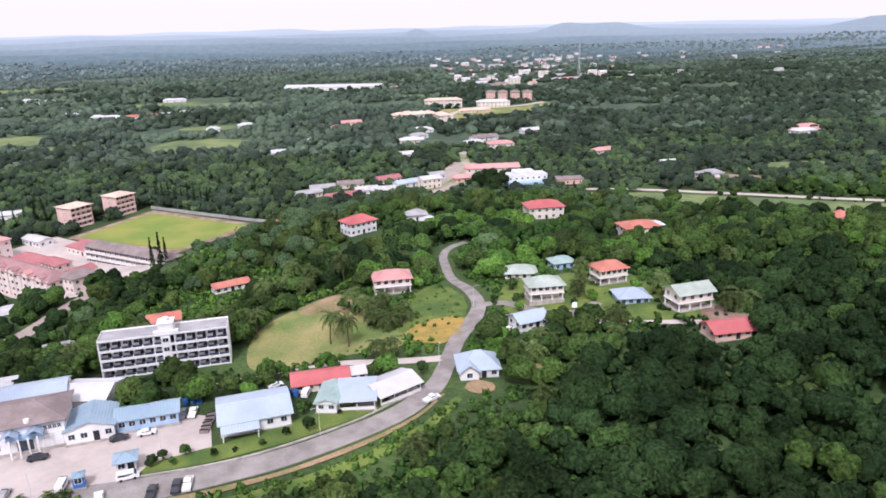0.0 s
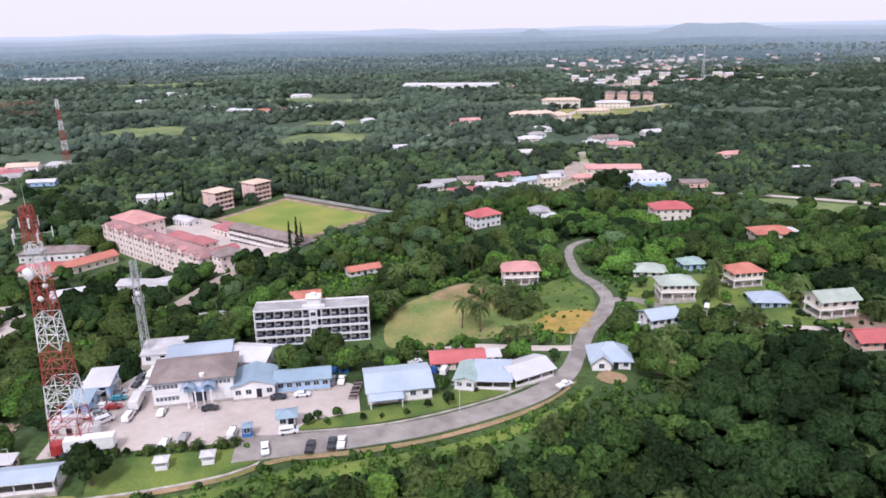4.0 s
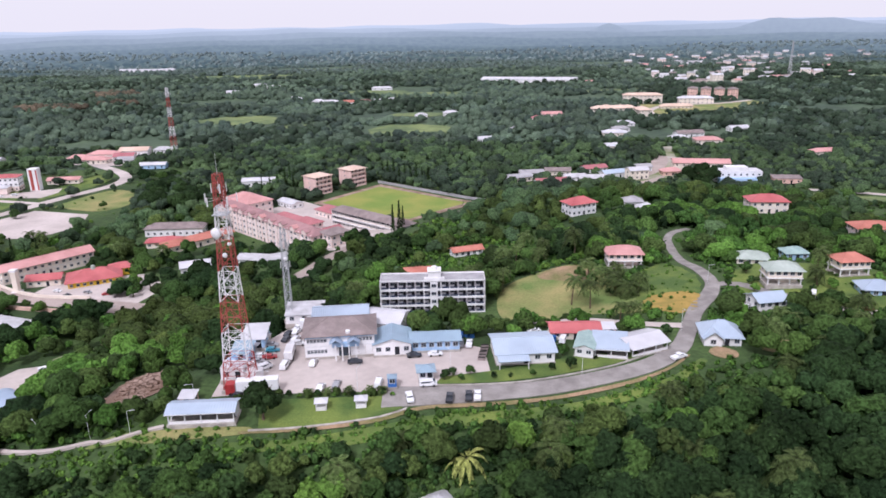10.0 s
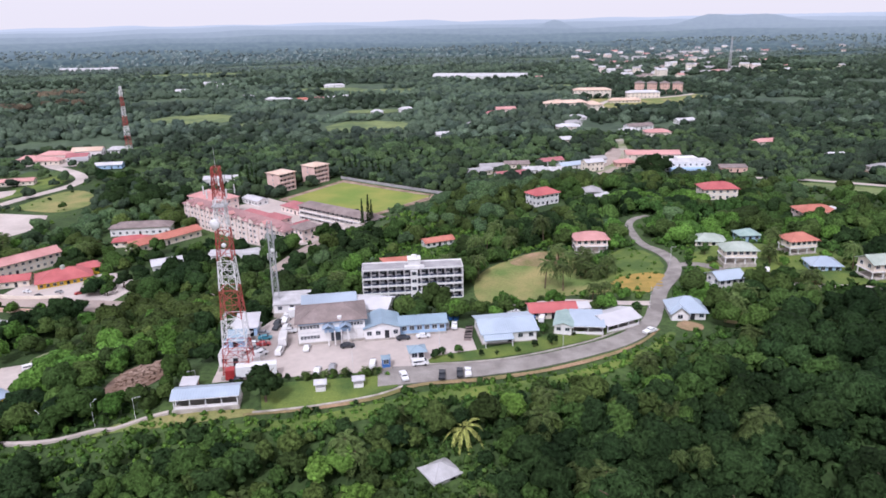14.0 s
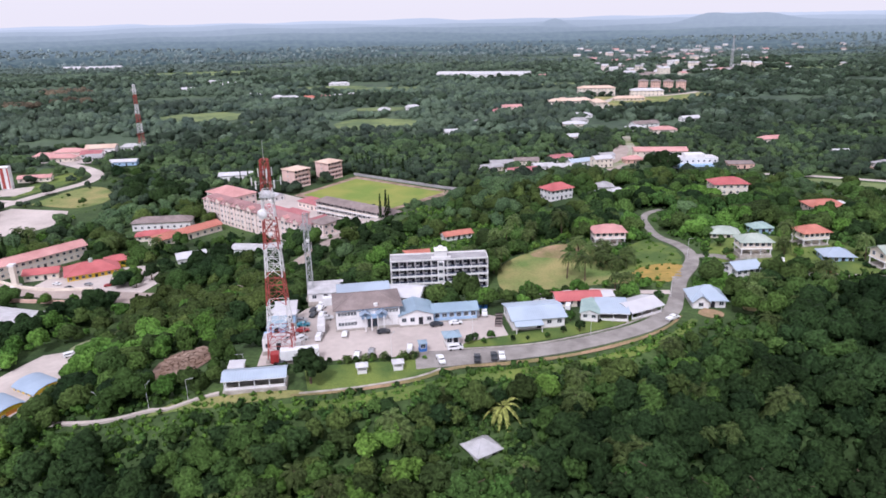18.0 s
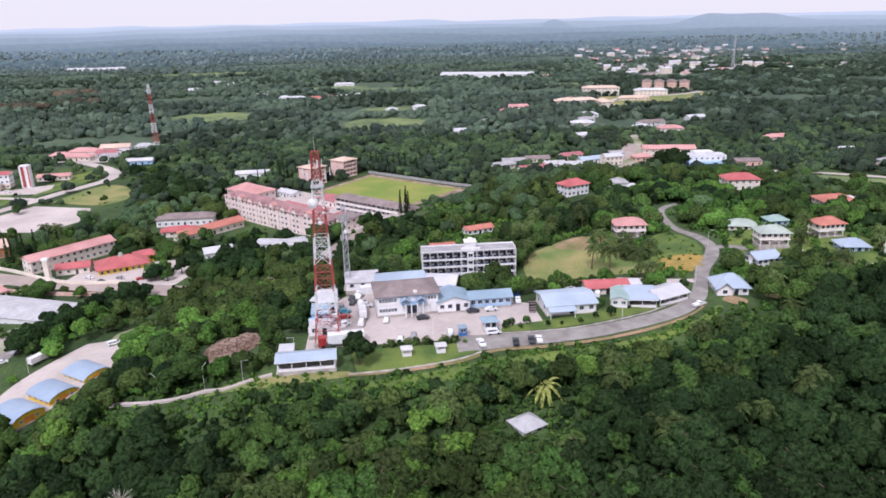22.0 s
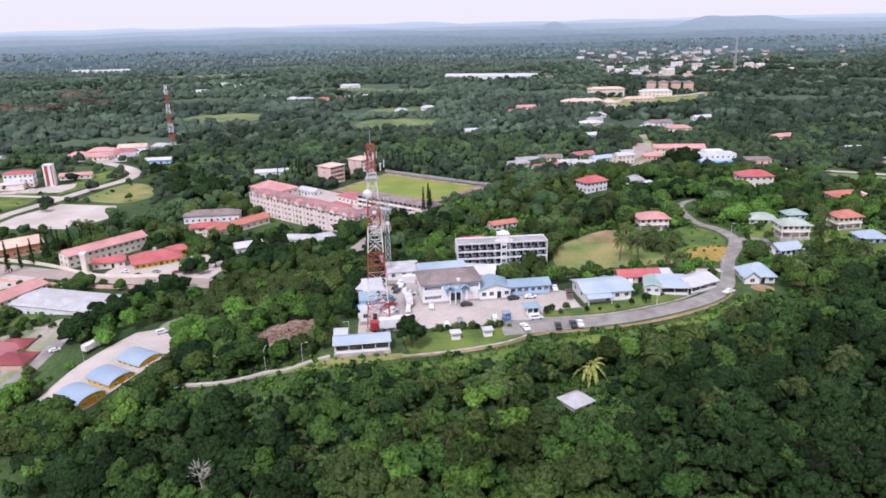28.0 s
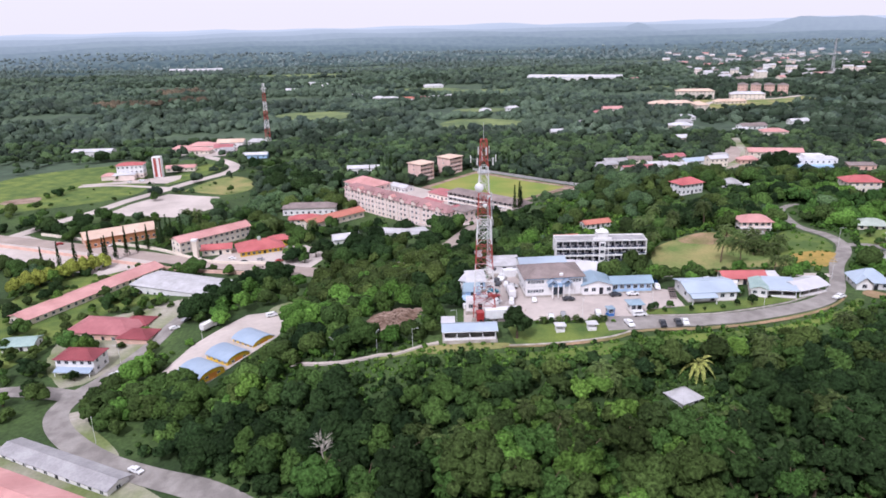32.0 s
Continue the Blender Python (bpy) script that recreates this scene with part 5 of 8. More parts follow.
house("school_canteen", "low school canteen with faded red roof", -76.0, 372.0, -45, 34, 9, 1, 3.4, "white", "hip", "roofpink", 2.0, 0.8, n=9, z=-20.8, category="canteen")
house("school_walkway", "covered school walkway with faded red roof", -58.0, 346.0, 46, 24, 7, 1, 3.2, "cream", "gable", "roofpink", 1.4, 0.6, n=6, z=-20.8, category="walkway")
house("school_office", "small school office with red roof", -66.0, 358.0, -45, 14, 8, 2, 3.1, "pinkwall", "hip", "roofpink", 1.8, 0.7, n=5, z=-20.8, category="office")
for hx, hy in ((-76.0, 449.0), (-55.3, 471.0)):
    gallery_block("hostel_block", "pale pink five-storey hostel block with balconies", hx, hy, 48, 13.5, 13, 5, 3.0, 4, "hostelpink", "pinkwall", "rooftan", -23.4, "hip", 1.3, category="hostel")
house("school_library", "school building with a broad faded red roof", -57.0, 388.0, -45, 22, 11, 1, 3.8, "pinkwall", "hip", "roofpink", 2.4, 0.7, n=6, z=-20.8, category="library")
house("school_annex", "white flat-roofed school annex", -88.0, 414.0, -45, 16, 8, 1, 3.2, "white", "gable", "roofwhite", 1.2, 0.5, n=5, z=-20.8, category="annex")
house("field_stand", "low pavilion with faded red roof by the field", 33.0, 404.0, 42, 15, 7, 1, 3.4, "pinkwall", "gable", "roofpink", 1.4, 0.8, n=4, z=-22.0, category="pavilion")
house("field_store", "grey-roofed store by the field", 12.0, 376.0, 44, 20, 6, 1, 2.8, "cream", "mono", "roofbrown", 0.8, 0.6, n=5, z=-21.8, category="store")
house("white_hall", "long white hall beyond the cypress trees", -121.0, 474.0, 3, 24, 9, 1, 4.0, "white", "gable", "roofwhite", 1.6, 0.5, n=7, z=-20.5, category="hall")
house("brown_roof_school", "white two-storey building with long brown roof", -139.0, 357.0, 2, 31, 9.5, 1, 4.4, "white", "hip", "roofbrown", 2.0, 0.8, n=9, z=-20.5, category="building")
house("red_roof_store", "low building with long red roof", -121.5, 336.0, 46, 38, 9, 1, 3.6, "cream", "gable", "rooforange", 1.8, 0.8, n=9, z=-20.5, category="store")
house("red_roof_lodge", "low lodge with red roof by the trees", -138.0, 336.0, 12, 17, 7, 1, 3.0, "cream", "hip", "roofred", 1.6, 0.7, n=5, z=-20.5, category="lodge")
house("white_valley_house", "white house with pale roof among trees", -108.0, 294.0, 20, 13, 9, 1, 3.6, "white", "gable", "roofwhite", 1.6, 0.6, n=4, z=-20.2)
house("white_valley_cottage", "grey and white cottage behind the trees", -82.0, 302.0, -12, 15, 9, 1, 3.2, "white", "gable", "roofpale", 1.2, 0.6, n=3, z=-19.6)
house("white_valley_annex", "white flat-roofed annex before the school", -70.5, 298.0, 24, 10, 8, 1, 3.0, "white", "mono", "roofpale", 0.7, 0.5, n=3, z=-18.6)

# the public buildings along the main road
house("red_long_office", "long two-storey cream office with red gable roof", -179.0, 298.0, 47, 40, 9, 2, 3.0, "cream", "gable", "roofrose", 2.0, 0.8, n=13, ns=2, z=-20.4, category="office")
house("red_office_annex", "low annex with bright red roof", -171.0, 281.5, 12, 14, 7, 1, 3.0, "cream", "gable", "roofred", 1.6, 0.7, n=4, z=-20.4, category="annex")
ylw = house("yellow_hall", "low yellow hall with a wide red octagonal roof", -150.0, 283.5, 24, 21, 14, 1, 3.2, "yellow", "hip", "roofred", 3.0, 1.2, n=8, ns=5, z=-20.4, category="hall", blocks=[(11.5, 6.5, 11, 8, 3.6, "roofred")])
part("roof_lantern", Mesher().rod((0, 0, 6.0), (0, 0, 7.8), 1.2, 0.9, 8), M["roofgreen"], ylw, "pale grey ventilation lantern")
col = thing("monument_column", pose(-178.5, 272.0, -20.4), "white and pale yellow monument column", "monument")
part("shaft", Mesher().box(0, 0, 0.5, 2.2, 2.2, 9.0), M["cream"], col)
part("base", Mesher().box(0, 0, -0.3, 3.6, 3.6, 0.9), M["white"], col)
part("capital", Mesher().box(0, 0, 9.5, 2.8, 2.8, 0.9), M["white"], col)
house("orange_market_hall", "long orange and cream hall with a pale tan roof", -233.0, 307.5, 34.5, 35, 17, 1, 5.0, "roofbrick", "gable", "rooftan", 2.0, 0.8, n=12, ns=4, z=-20.4, category="hall")
house("pink_terrace", "very long single-storey terrace with faded pink roof", -207.5, 226.0, 64.5, 68, 10.5, 1, 2.9, "cream", "gable", "roofrose", 1.6, 0.8, n=20, z=-20.8, category="terrace")
house("white_depot", "broad white flat-roofed depot with high windows", -167.0, 227.5, -20, 44, 18, 1, 4.4, "white", "gable", "roofpale", 0.8, 0.5, n=12, ns=5, z=-20.6, category="depot")
house("red_shop_house", "red-roofed shop house with dark yard", -181.5, 186.5, -8, 25, 14, 1, 3.6, "salmon", "hip", "roofpink", 2.4, 0.8, n=6, ns=4, z=-21.0, category="shop", blocks=[(15, -4.5, 12, 9, 3.0, "roofmaroon"), (9, 6, 10, 8, 3.4, "roofmaroon")])
house("white_shop_house", "two-storey white house with dark red roof and blue awning", -177.5, 159.0, -4, 13.5, 8.5, 2, 2.7, "white", "hip", "roofmaroon", 1.8, 0.6, n=5, ns=2, z=-21.0, porch=(12.5, 2.4, 0), porchmat="roofsky", category="shop")
house("turquoise_house", "small turquoise-roofed house under trees", -208.0, 175.0, 8, 11, 8, 1, 2.7, "white", "gable", "roofteal", 1.4, 0.6, n=4, z=-21.0)
house("grey_roof_row", "long low row with a dark grey roof", -153.5, 101.0, -24, 41, 6.5, 1, 2.8, "white", "gable", "roofgrey", 0.9, 0.7, n=10, ns=1, z=-21.2, category="row")
house("pink_roof_row", "broad building with faded pink flat roof", -154.0, 86.0, -23.5, 44, 12, 1, 2.8, "cream", "gable", "roofrose", 1.4, 0.6, n=10, z=-21.4, category="row")
house("corner_house", "cream house behind trees at the road corner", -196.0, 124.0, 10, 14, 9, 1, 3.0, "cream", "gable", "roofwhite", 1.5, 0.6, n=4, z=-21.0)
for hx, hy in ((-130.2, 142.4), (-125.3, 153.2), (-120.2, 165.0)):
    hg = house("arched_shed", "yellow shed under a curved pale blue roof", hx, hy, 56, 9.0, 10.5, 1, 1.8, "yellow", "arch", "roofsky", 1.5, 0.35, n=2, ns=4, z=-14.9, win=(1.0, 0.5), group="arched sheds in a row", category="shed", door=False)
    part("shutter", Mesher().box(0, -5.28, 0.2, 3.0, 0.1, 2.0), M["orange"], hg)
strip("roadside_wall", [(-300, 300), (-262, 286), (-215, 268), (-175, 253), (-145, 243)], 0.5, M["salmon"], "low cream and brown roadside wall", "wall", lift=1.6, thick=2.0)
strip("north_roadside_wall", [(-282, 318), (-240, 302), (-205, 288), (-170, 266), (-140, 258)], 0.5, M["cream"], "cream wall before the public buildings", "wall", lift=1.5, thick=2.0)
strip("pitch_fence_wall", [(-38, 476), (-12, 454), (14, 432), (36, 413)], 0.4, M["roofgrey"], "grey wall along the playing field", "wall", lift=1.8, thick=2.2)

# the fire station with its red tower, and what stands round the lawns
house("fire_station", "pink and white fire station with a low red roof", -298.0, 471.0, 10, 19, 10, 3, 3.3, "pinkwall", "hip", "roofred", 1.6, 0.5, n=6, ns=3, z=-20.3, upper="white", category="fire station", blocks=[(-3, -9, 15, 8, 4.2, "roofwhite"), (-15, -5, 10, 8, 3.2, "roofrose")])
house("fire_station_hall", "low hall with faded red roof", -268.0, 492.0, 8, 22, 8, 1, 3.0, "cream", "gable", "roofrose", 1.6, 0.6, n=5, z=-20.3, category="hall")
ft = thing("drill_tower", pose(-277.5, 471.0, -20.3, 0, 0, 8), "tall red drill tower with a white stripe", "tower")
part("shaft", Mesher().box(0, 0, 0, 6.5, 5.5, 15), M["white"], ft)
for sx in (-1.1, 2.4):
    part("stripe", Mesher().box(sx, -2.8, 0.5, 2.0 if sx < 0 else 0.9, 0.12, 14.3), M["steelred"], ft)
part("cap", Mesher().box(0, 0, 15, 6.2, 6.2, 0.6), M["white"], ft)
for k, (hx, hy, hw, hd, hh, rm, wl_) in enumerate([(-284, 592, 24, 13, 4.2, "roofrose", "pinkwall"), (-262, 604, 24, 12, 4.6, "rooftan", "white"), (-281, 570, 22, 10, 3.2, "roofrose", "cream"), (-262, 582, 16, 10, 3.4, "roofpink", "white"), (-300, 580, 16, 9, 3.0, "roofrose", "pinkwall"), (-254, 566, 12, 8, 3.0, "roofgrey", "white"), (-240, 612, 16, 8, 3.2, "roofpale", "white")]):
    house("clinic_building", "low clinic building with faded red roof" if rm in ("roofrose", "roofpink") else "low clinic building with pale roof", hx, hy, (k * 29) % 19 - 6, hw, hd, 1, hh, wl_, "hip" if k % 2 == 0 else "gable", rm, 2.4, 0.8, n=5, ns=2, z=-20.3, category="clinic", group="clinic buildings by the road bend")
patch("clinic_yard", [(-304, 566), (-282, 556), (-252, 556), (-240, 572), (-246, 600), (-280, 604)], M["concrete"], "pale yard between the clinic buildings", "yard", 0.15)
house("blue_store", "store with blue and white roof", -222.0, 541.0, 4, 20, 9, 1, 3.2, "bluewall", "gable", "roofwhite", 1.5, 0.6, n=4, z=-20, category="store")
house("west_factory", "white flat factory at the wood's edge", -372.0, 562.0, 4, 34, 12, 1, 5, "white", "gable", "roofwhite", 1.6, 0.5, n=7, z=-20, category="factory")

# shops and houses on the way to the far town
for k, (hx, hy, hw, rm, wl_, st) in enumerate([(60, 472, 20, "roofgrey", "cream", 1), (83, 458, 24, "roofpink", "white", 1), (100, 470, 15, "roofpale", "white", 1), (112, 466, 18, "roofpale", "cream", 1), (131, 482, 20, "roofblue", "white", 1),
                                             (145, 474, 14, "roofwhite", "cream", 2), (72, 486, 17, "roofgrey", "white", 1), (92, 492, 18, "roofbrown", "cream", 1), (120, 500, 18, "roofpink", "white", 1), (155, 500, 14, "roofgrey", "white", 1)]):
    house("shop_house", ["grey-roofed shop house in a close row", "faded red roofed shop house in a close row", "white-roofed shop house in a close row"][k % 3], hx, hy, 18 - 7 * (k % 4), hw, 9, st, 3.2, wl_, "gable", rm, 1.8, 0.6, n=4, ns=1,
          z=-20.2, group="shop houses in a row", category="shop")
for k, (hx, hy, hw, hd, st, rm, wl_) in enumerate([(199, 500, 40, 13, 2, "roofred", "cream"), (173, 486, 14, 8, 1, "roofred", "salmon"), (240, 598, 22, 13, 2, "rooforange", "cream"), (243, 655, 26, 12, 1, "roofbrown", "white"), (225, 630, 16, 10, 1, "roofwhite", "white"),
                                                    (170, 646, 22, 12, 2, "roofwhite", "cream"), (152, 592, 14, 8, 1, "roofwhite", "cream"), (198, 728, 24, 11, 1, "roofwhite", "white"), (186, 690, 18, 9, 1, "roofgrey", "white"), (133, 790, 22, 12, 2, "rooforange", "pinkwall"),
                                                    (118, 782, 16, 10, 1, "roofpink", "pinkwall"), (318, 551, 22, 9, 1, "rooforange", "cream"), (337, 484, 12, 7, 1, "roofwhite", "white"), (324, 300, 12, 8, 2, "rooforange", "salmon"), (344, 440, 18, 9, 1, "roofgrey", "white"), (545, 580, 28, 12, 1, "roofrose", "pinkwall"), (528, 562, 22, 12, 2, "roofwhite", "white"), (566, 602, 24, 12, 1, "roofrose", "pinkwall"),
                                                    (300, 680, 20, 9, 1, "roofwhite", "white"),
                                                    (110, 330, 8, 6, 1, "roofwhite", "white"), (107, 345, 10, 8, 1, "roofgrey", "white"), (48, 640, 12, 8, 1, "roofwhite", "white"), (85, 700, 14, 8, 1, "roofgrey", "white")]):
    rm = "roofrose" if hy > 450 and rm in ("roofred", "rooforange") else rm
    house("town_house", {"roofrose": "pale building with rose-red roof on the far road", "roofred": "cream building with red roof on the far road", "rooforange": "villa with orange-red roof among trees", "roofbrown": "white building with brown roof", "roofgrey": "white building with grey roof", "roofpink": "pale building with faded red roof",
                         "roofwhite": "pale house with whitish sheet roof"}[rm], hx, hy, (k * 37) % 23 - 9, hw, hd, st, 3.2, wl_, "hip" if k % 3 else "gable", rm, 2.2, 0.7, n=max(3, hw // 5), ns=2, z=gh(hx, hy) - 0.2)
tier = house("tiered_hall", "white tiered building with stepped flat roofs", 207, 456, -4, 32, 12, 2, 3.2, "white", "flat", "roofwhite", 1, 0.5, n=8, ns=3, z=-18.5, category="hall")
part("upper_tier", wall_mesh(14, 8, 3.0, z=6.6), M["white"], tier)
part("front_tier", wall_mesh(30, 6, 3.2, z=0), M["bluewall"], tier, at=pose(2, -9, 0))
house("orange_wall_house", "long low building with faded salmon wall", 238, 447, -8, 18, 8, 1, 3.4, "salmon", "mono", "roofbrown", 0.8, 0.5, n=4, z=-18.8)

# the college and the long factory
for hx, hy, hw, hd, st, ro in ((213, 830, 52, 13, 2, 0), (243, 812, 14, 26, 2, 0), (278, 942, 50, 14, 3, -8), (343, 924, 44, 12, 2, -8), (300, 870, 40, 8, 1, 0), (225, 870, 40, 10, 1, -6)):
    house("college_block", "cream college block with tan hipped roof", hx, hy, ro, hw, hd, st, 3.6, "cream", "hip", "roofwhite" if hw == 44 else "rooftan", 2.6, 1.0, n=hw // 5, ns=3, z=gh(hx, hy) - 0.3, category="college", group="college blocks")
for k in range(4):
    house("hostel_house", "pink four-storey hostel with brown roof", 360 + 15.5 * k, 985 - 8 * k, -20, 13, 12, 4, 3.6, "salmon", "hip", "roofbrown", 2.4, 0.8, n=4, ns=3, z=gh(360 + 15.5 * k, 985 - 8 * k) - 0.3, category="hostel", group="hostels in a row")
patch("college_court", [(250, 850), (270, 920), (372, 915), (425, 950), (432, 900), (345, 820), (250, 815)], M["dry"], "dry grass court of the college", "yard", 0.4)
strip("college_drive", [(255, 800), (262, 850), (300, 900), (372, 915), (425, 945)], 9, M["concrete"], "pale drive through the college", "drive", lift=0.5)
house("long_factory", "very long white factory roof in the woods", 172, 1306, -16, 172, 46, 1, 7, "white", "gable", "roofwhite", 3, 0.5, n=20, ns=4, z=gh(172, 1306) - 1, category="factory")
for k, (hx, hy, hw) in enumerate([(-146, 990, 24), (-121, 984, 22), (-98, 988, 20), (-80, 994, 24), (-165, 1002, 16), (-15, 821, 14), (-327, 1150, 26), (-313, 1274, 26), (-90, 1202, 34), (-280, 1240, 24), (-205, 1040, 20), (-60, 1010, 16), (20, 840, 18)]):
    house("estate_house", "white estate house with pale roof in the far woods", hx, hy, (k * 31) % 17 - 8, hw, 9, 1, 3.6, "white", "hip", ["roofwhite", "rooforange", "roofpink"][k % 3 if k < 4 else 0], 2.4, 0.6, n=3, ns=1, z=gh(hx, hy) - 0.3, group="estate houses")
rt = random.Random(21)
for k in range(130):
    hy = 1210 + 860 * rt.random() ** 1.2
    hx = hy * rt.choice((rt.gauss(0.41, 0.055), rt.gauss(0.43, 0.10), rt.uniform(0.3, 0.85))) + rt.gauss(0, 20)
    big_one = rt.random() < 0.07
    hw, hd = (rt.uniform(26, 44), rt.uniform(12, 20)) if big_one else (rt.uniform(11, 20), rt.uniform(8, 11))
    rm = rt.choice(["roofgrey", "roofpale", "roofgrey", "roofwhite", "roofbrown", "roofrose", "roofgrey"])
    house("far_town_house", "small pale house of the far town", hx, hy, rt.uniform(-30, 30), hw, hd, 3 if rt.random() < 0.12 else 1, 3.6, rt.choice(["white", "cream", "cream", "pinkwall"]), "gable", rm, 2.4, 0.5, n=3, ns=0, z=gh(hx, hy) - 0.4, group="houses of the far town", door=False)
for hx, hy, hw in ((-700, 1770, 60), (-660, 1776, 34), (-760, 1784, 40)):
    house("distant_factory", "pale factory far on the plain", hx, hy, 3, hw, 12, 1, 5, "white", "gable", "roofwhite", 3, 0.5, n=6, ns=0, z=gh(hx, hy) - 1, category="factory", door=False)


# ---- trees ----
def leaf_quads(seed, radius, height, lobes, leaves, size, flat=0.85, grid=None):
    """Corners, and the way each faces, of one crown: lumpy clumps of foliage (grid: rings and segments of each) and loose leaf sprays round them; the crown's foot is at 0."""
    r = np.random.RandomState(seed)
    k = np.arange(lobes)
    ang = k * 2.4 + r.uniform(-0.5, 0.5, lobes)
    rad = radius * 0.62 * np.sqrt((k + 0.3) / lobes) * r.uniform(0.7, 1.2, lobes)
    lr = radius * r.uniform(0.24, 0.44, lobes) * min(1.7, (13.0 / lobes) ** 0.45)
    cz = height * (0.82 - 0.45 * (rad / radius) ** 1.3) + r.uniform(-0.2, 0.13, lobes) * height - lr * 0.5
    c = np.stack([rad * np.cos(ang), rad * np.sin(ang), cz], 1)
    out = []
    if grid:
        rings, segs = grid
        th, ph = np.linspace(0.0, 2.05, rings + 1), np.linspace(0, 2 * math.pi, segs + 1)[:-1]
        for i in range(lobes):
            t, p = np.meshgrid(th, ph + r.uniform(0, 6), indexing="ij")
            d = np.stack([np.sin(t) * np.cos(p), np.sin(t) * np.sin(p), np.cos(t)], -1)
            bump = sum(np.sin(d @ r.normal(size=3) * f + r.uniform(0, 6)) / f**0.5 for f in (2.0, 3.2, 5.0)) * 0.27
            bump = bump + r.uniform(-0.1, 0.1, bump.shape)
            bump[0] = bump[0].mean()
            q = d * (lr[i] * (1 + bump))[..., None] * [1, 1, flat]
            nq = np.cross(np.gradient(q, axis=0), np.roll(q, -1, 1) - np.roll(q, 1, 1))
            nq = nq / (np.linalg.norm(nq, axis=-1)[..., None] + 1e-9)
            nq[0] = [0, 0, 1]
            nq = nq * 0.7 + d * 0.4
            full = np.concatenate([q + c[i], nq], -1)
            nxt = np.roll(full, -1, 1)
            out.append(np.stack([full[:-1], full[1:], nxt[1:], nxt[:-1]], 2).reshape(-1, 6))
    if leaves:
        share = np.repeat(k, np.maximum(1, (leaves * lr**2 / (lr**2).sum()).astype(int)))
        n = len(share)
        d = r.normal(size=(n, 3))
        d[:, 2] = d[:, 2] + 0.7
        d /= np.linalg.norm(d, axis=1)[:, None]
        p = c[share] + d * (lr[share] * r.uniform(0.9, 1.22 if grid else 1.06, n))[:, None] * [1, 1, flat]
        nrm = d + r.normal(size=(n, 3)) * (0.4 if grid else 0.17)
        nrm /= np.linalg.norm(nrm, axis=1)[:, None]
        u = np.cross(nrm, r.normal(size=(n, 3)))
        u /= np.linalg.norm(u, axis=1)[:, None]
        v = np.cross(nrm, u)
        s = size * r.uniform(0.6, 1.3, n)[:, None]
        droop = nrm * s * 0.22
        q = np.stack([p - u * s * 0.62 - droop, p - v * s * 0.42, p + u * s * 0.62 - droop, p + v * s * 0.42], 1)
        soft = d + r.normal(size=(n, 3)) * 0.15
        out.append(np.concatenate([q.reshape(-1, 3), np.repeat(soft, 4, 0)], 1))
    full = np.concatenate(out)
    spray = np.zeros((len(full), 1))
    if leaves:
        spray[-len(out[-1]):] = 1
    whole = full[:, :3] - np.array([0, 0, height * 0.3])
    whole /= np.linalg.norm(whole, axis=1)[:, None] + 1e-6
    full[:, 3:] = full[:, 3:] + whole * 0.4
    full[:, 3:] /= np.linalg.norm(full[:, 3:], axis=1)[:, None]
    return np.concatenate([full, spray], 1)


def quad_mesh(name, corners, material, tone=None):
    """A mesh of loose four-cornered sprays from an array of corners (and normals); tone: what sets each tree's green apart."""
    n, co = len(corners), corners[:, :3]
    me = bpy.data.meshes.new(name)
    me.vertices.add(n)
    me.vertices.foreach_set("co", np.asarray(co, np.float32).ravel())
    me.loops.add(n)
    me.loops.foreach_set("vertex_index", np.arange(n, dtype=np.int32))
    me.polygons.add(n // 4)
    me.polygons.foreach_set("loop_start", np.arange(0, n, 4, dtype=np.int32))
    me.update(calc_edges=True)
    me.materials.append(material)
    if corners.shape[1] > 3:
        smooth(me)
        me.normals_split_custom_set_from_vertices(corners[:, 3:6].astype(np.float32))
        me.attributes.new("spray", "FLOAT", "POINT").data.foreach_set("value", corners[:, 6].astype(np.float32))
    if tone is not None:
        me.attributes.new("tone", "FLOAT", "POINT").data.foreach_set("value", tone.astype(np.float32))
    return me


def trunk_mesh(height, r, seed, limbs=5):
    rnd, ms = random.Random(seed), Mesher()
    p = Vector((0, 0, -0.6))
    k = 4
    for i in range(k):
        q = Vector((rnd.uniform(-0.25, 0.25) * (i + 1) * 0.5, rnd.uniform(-0.25, 0.25) * (i + 1) * 0.5, height * 0.72 * (i + 1) / k))
        ms.rod(p, q, r * (1 - 0.18 * i), r * (1 - 0.18 * (i + 1)), 6)
        p = q
    for i in range(limbs):
        a = i * 2.4 + rnd.uniform(-0.4, 0.4)
        base = Vector((0, 0, height * rnd.uniform(0.38, 0.66)))
        ms.rod(base, base + Vector((math.cos(a) * height * 0.26, math.sin(a) * height * 0.26, height * 0.2)), r * 0.42, r * 0.14, 5)
    return ms


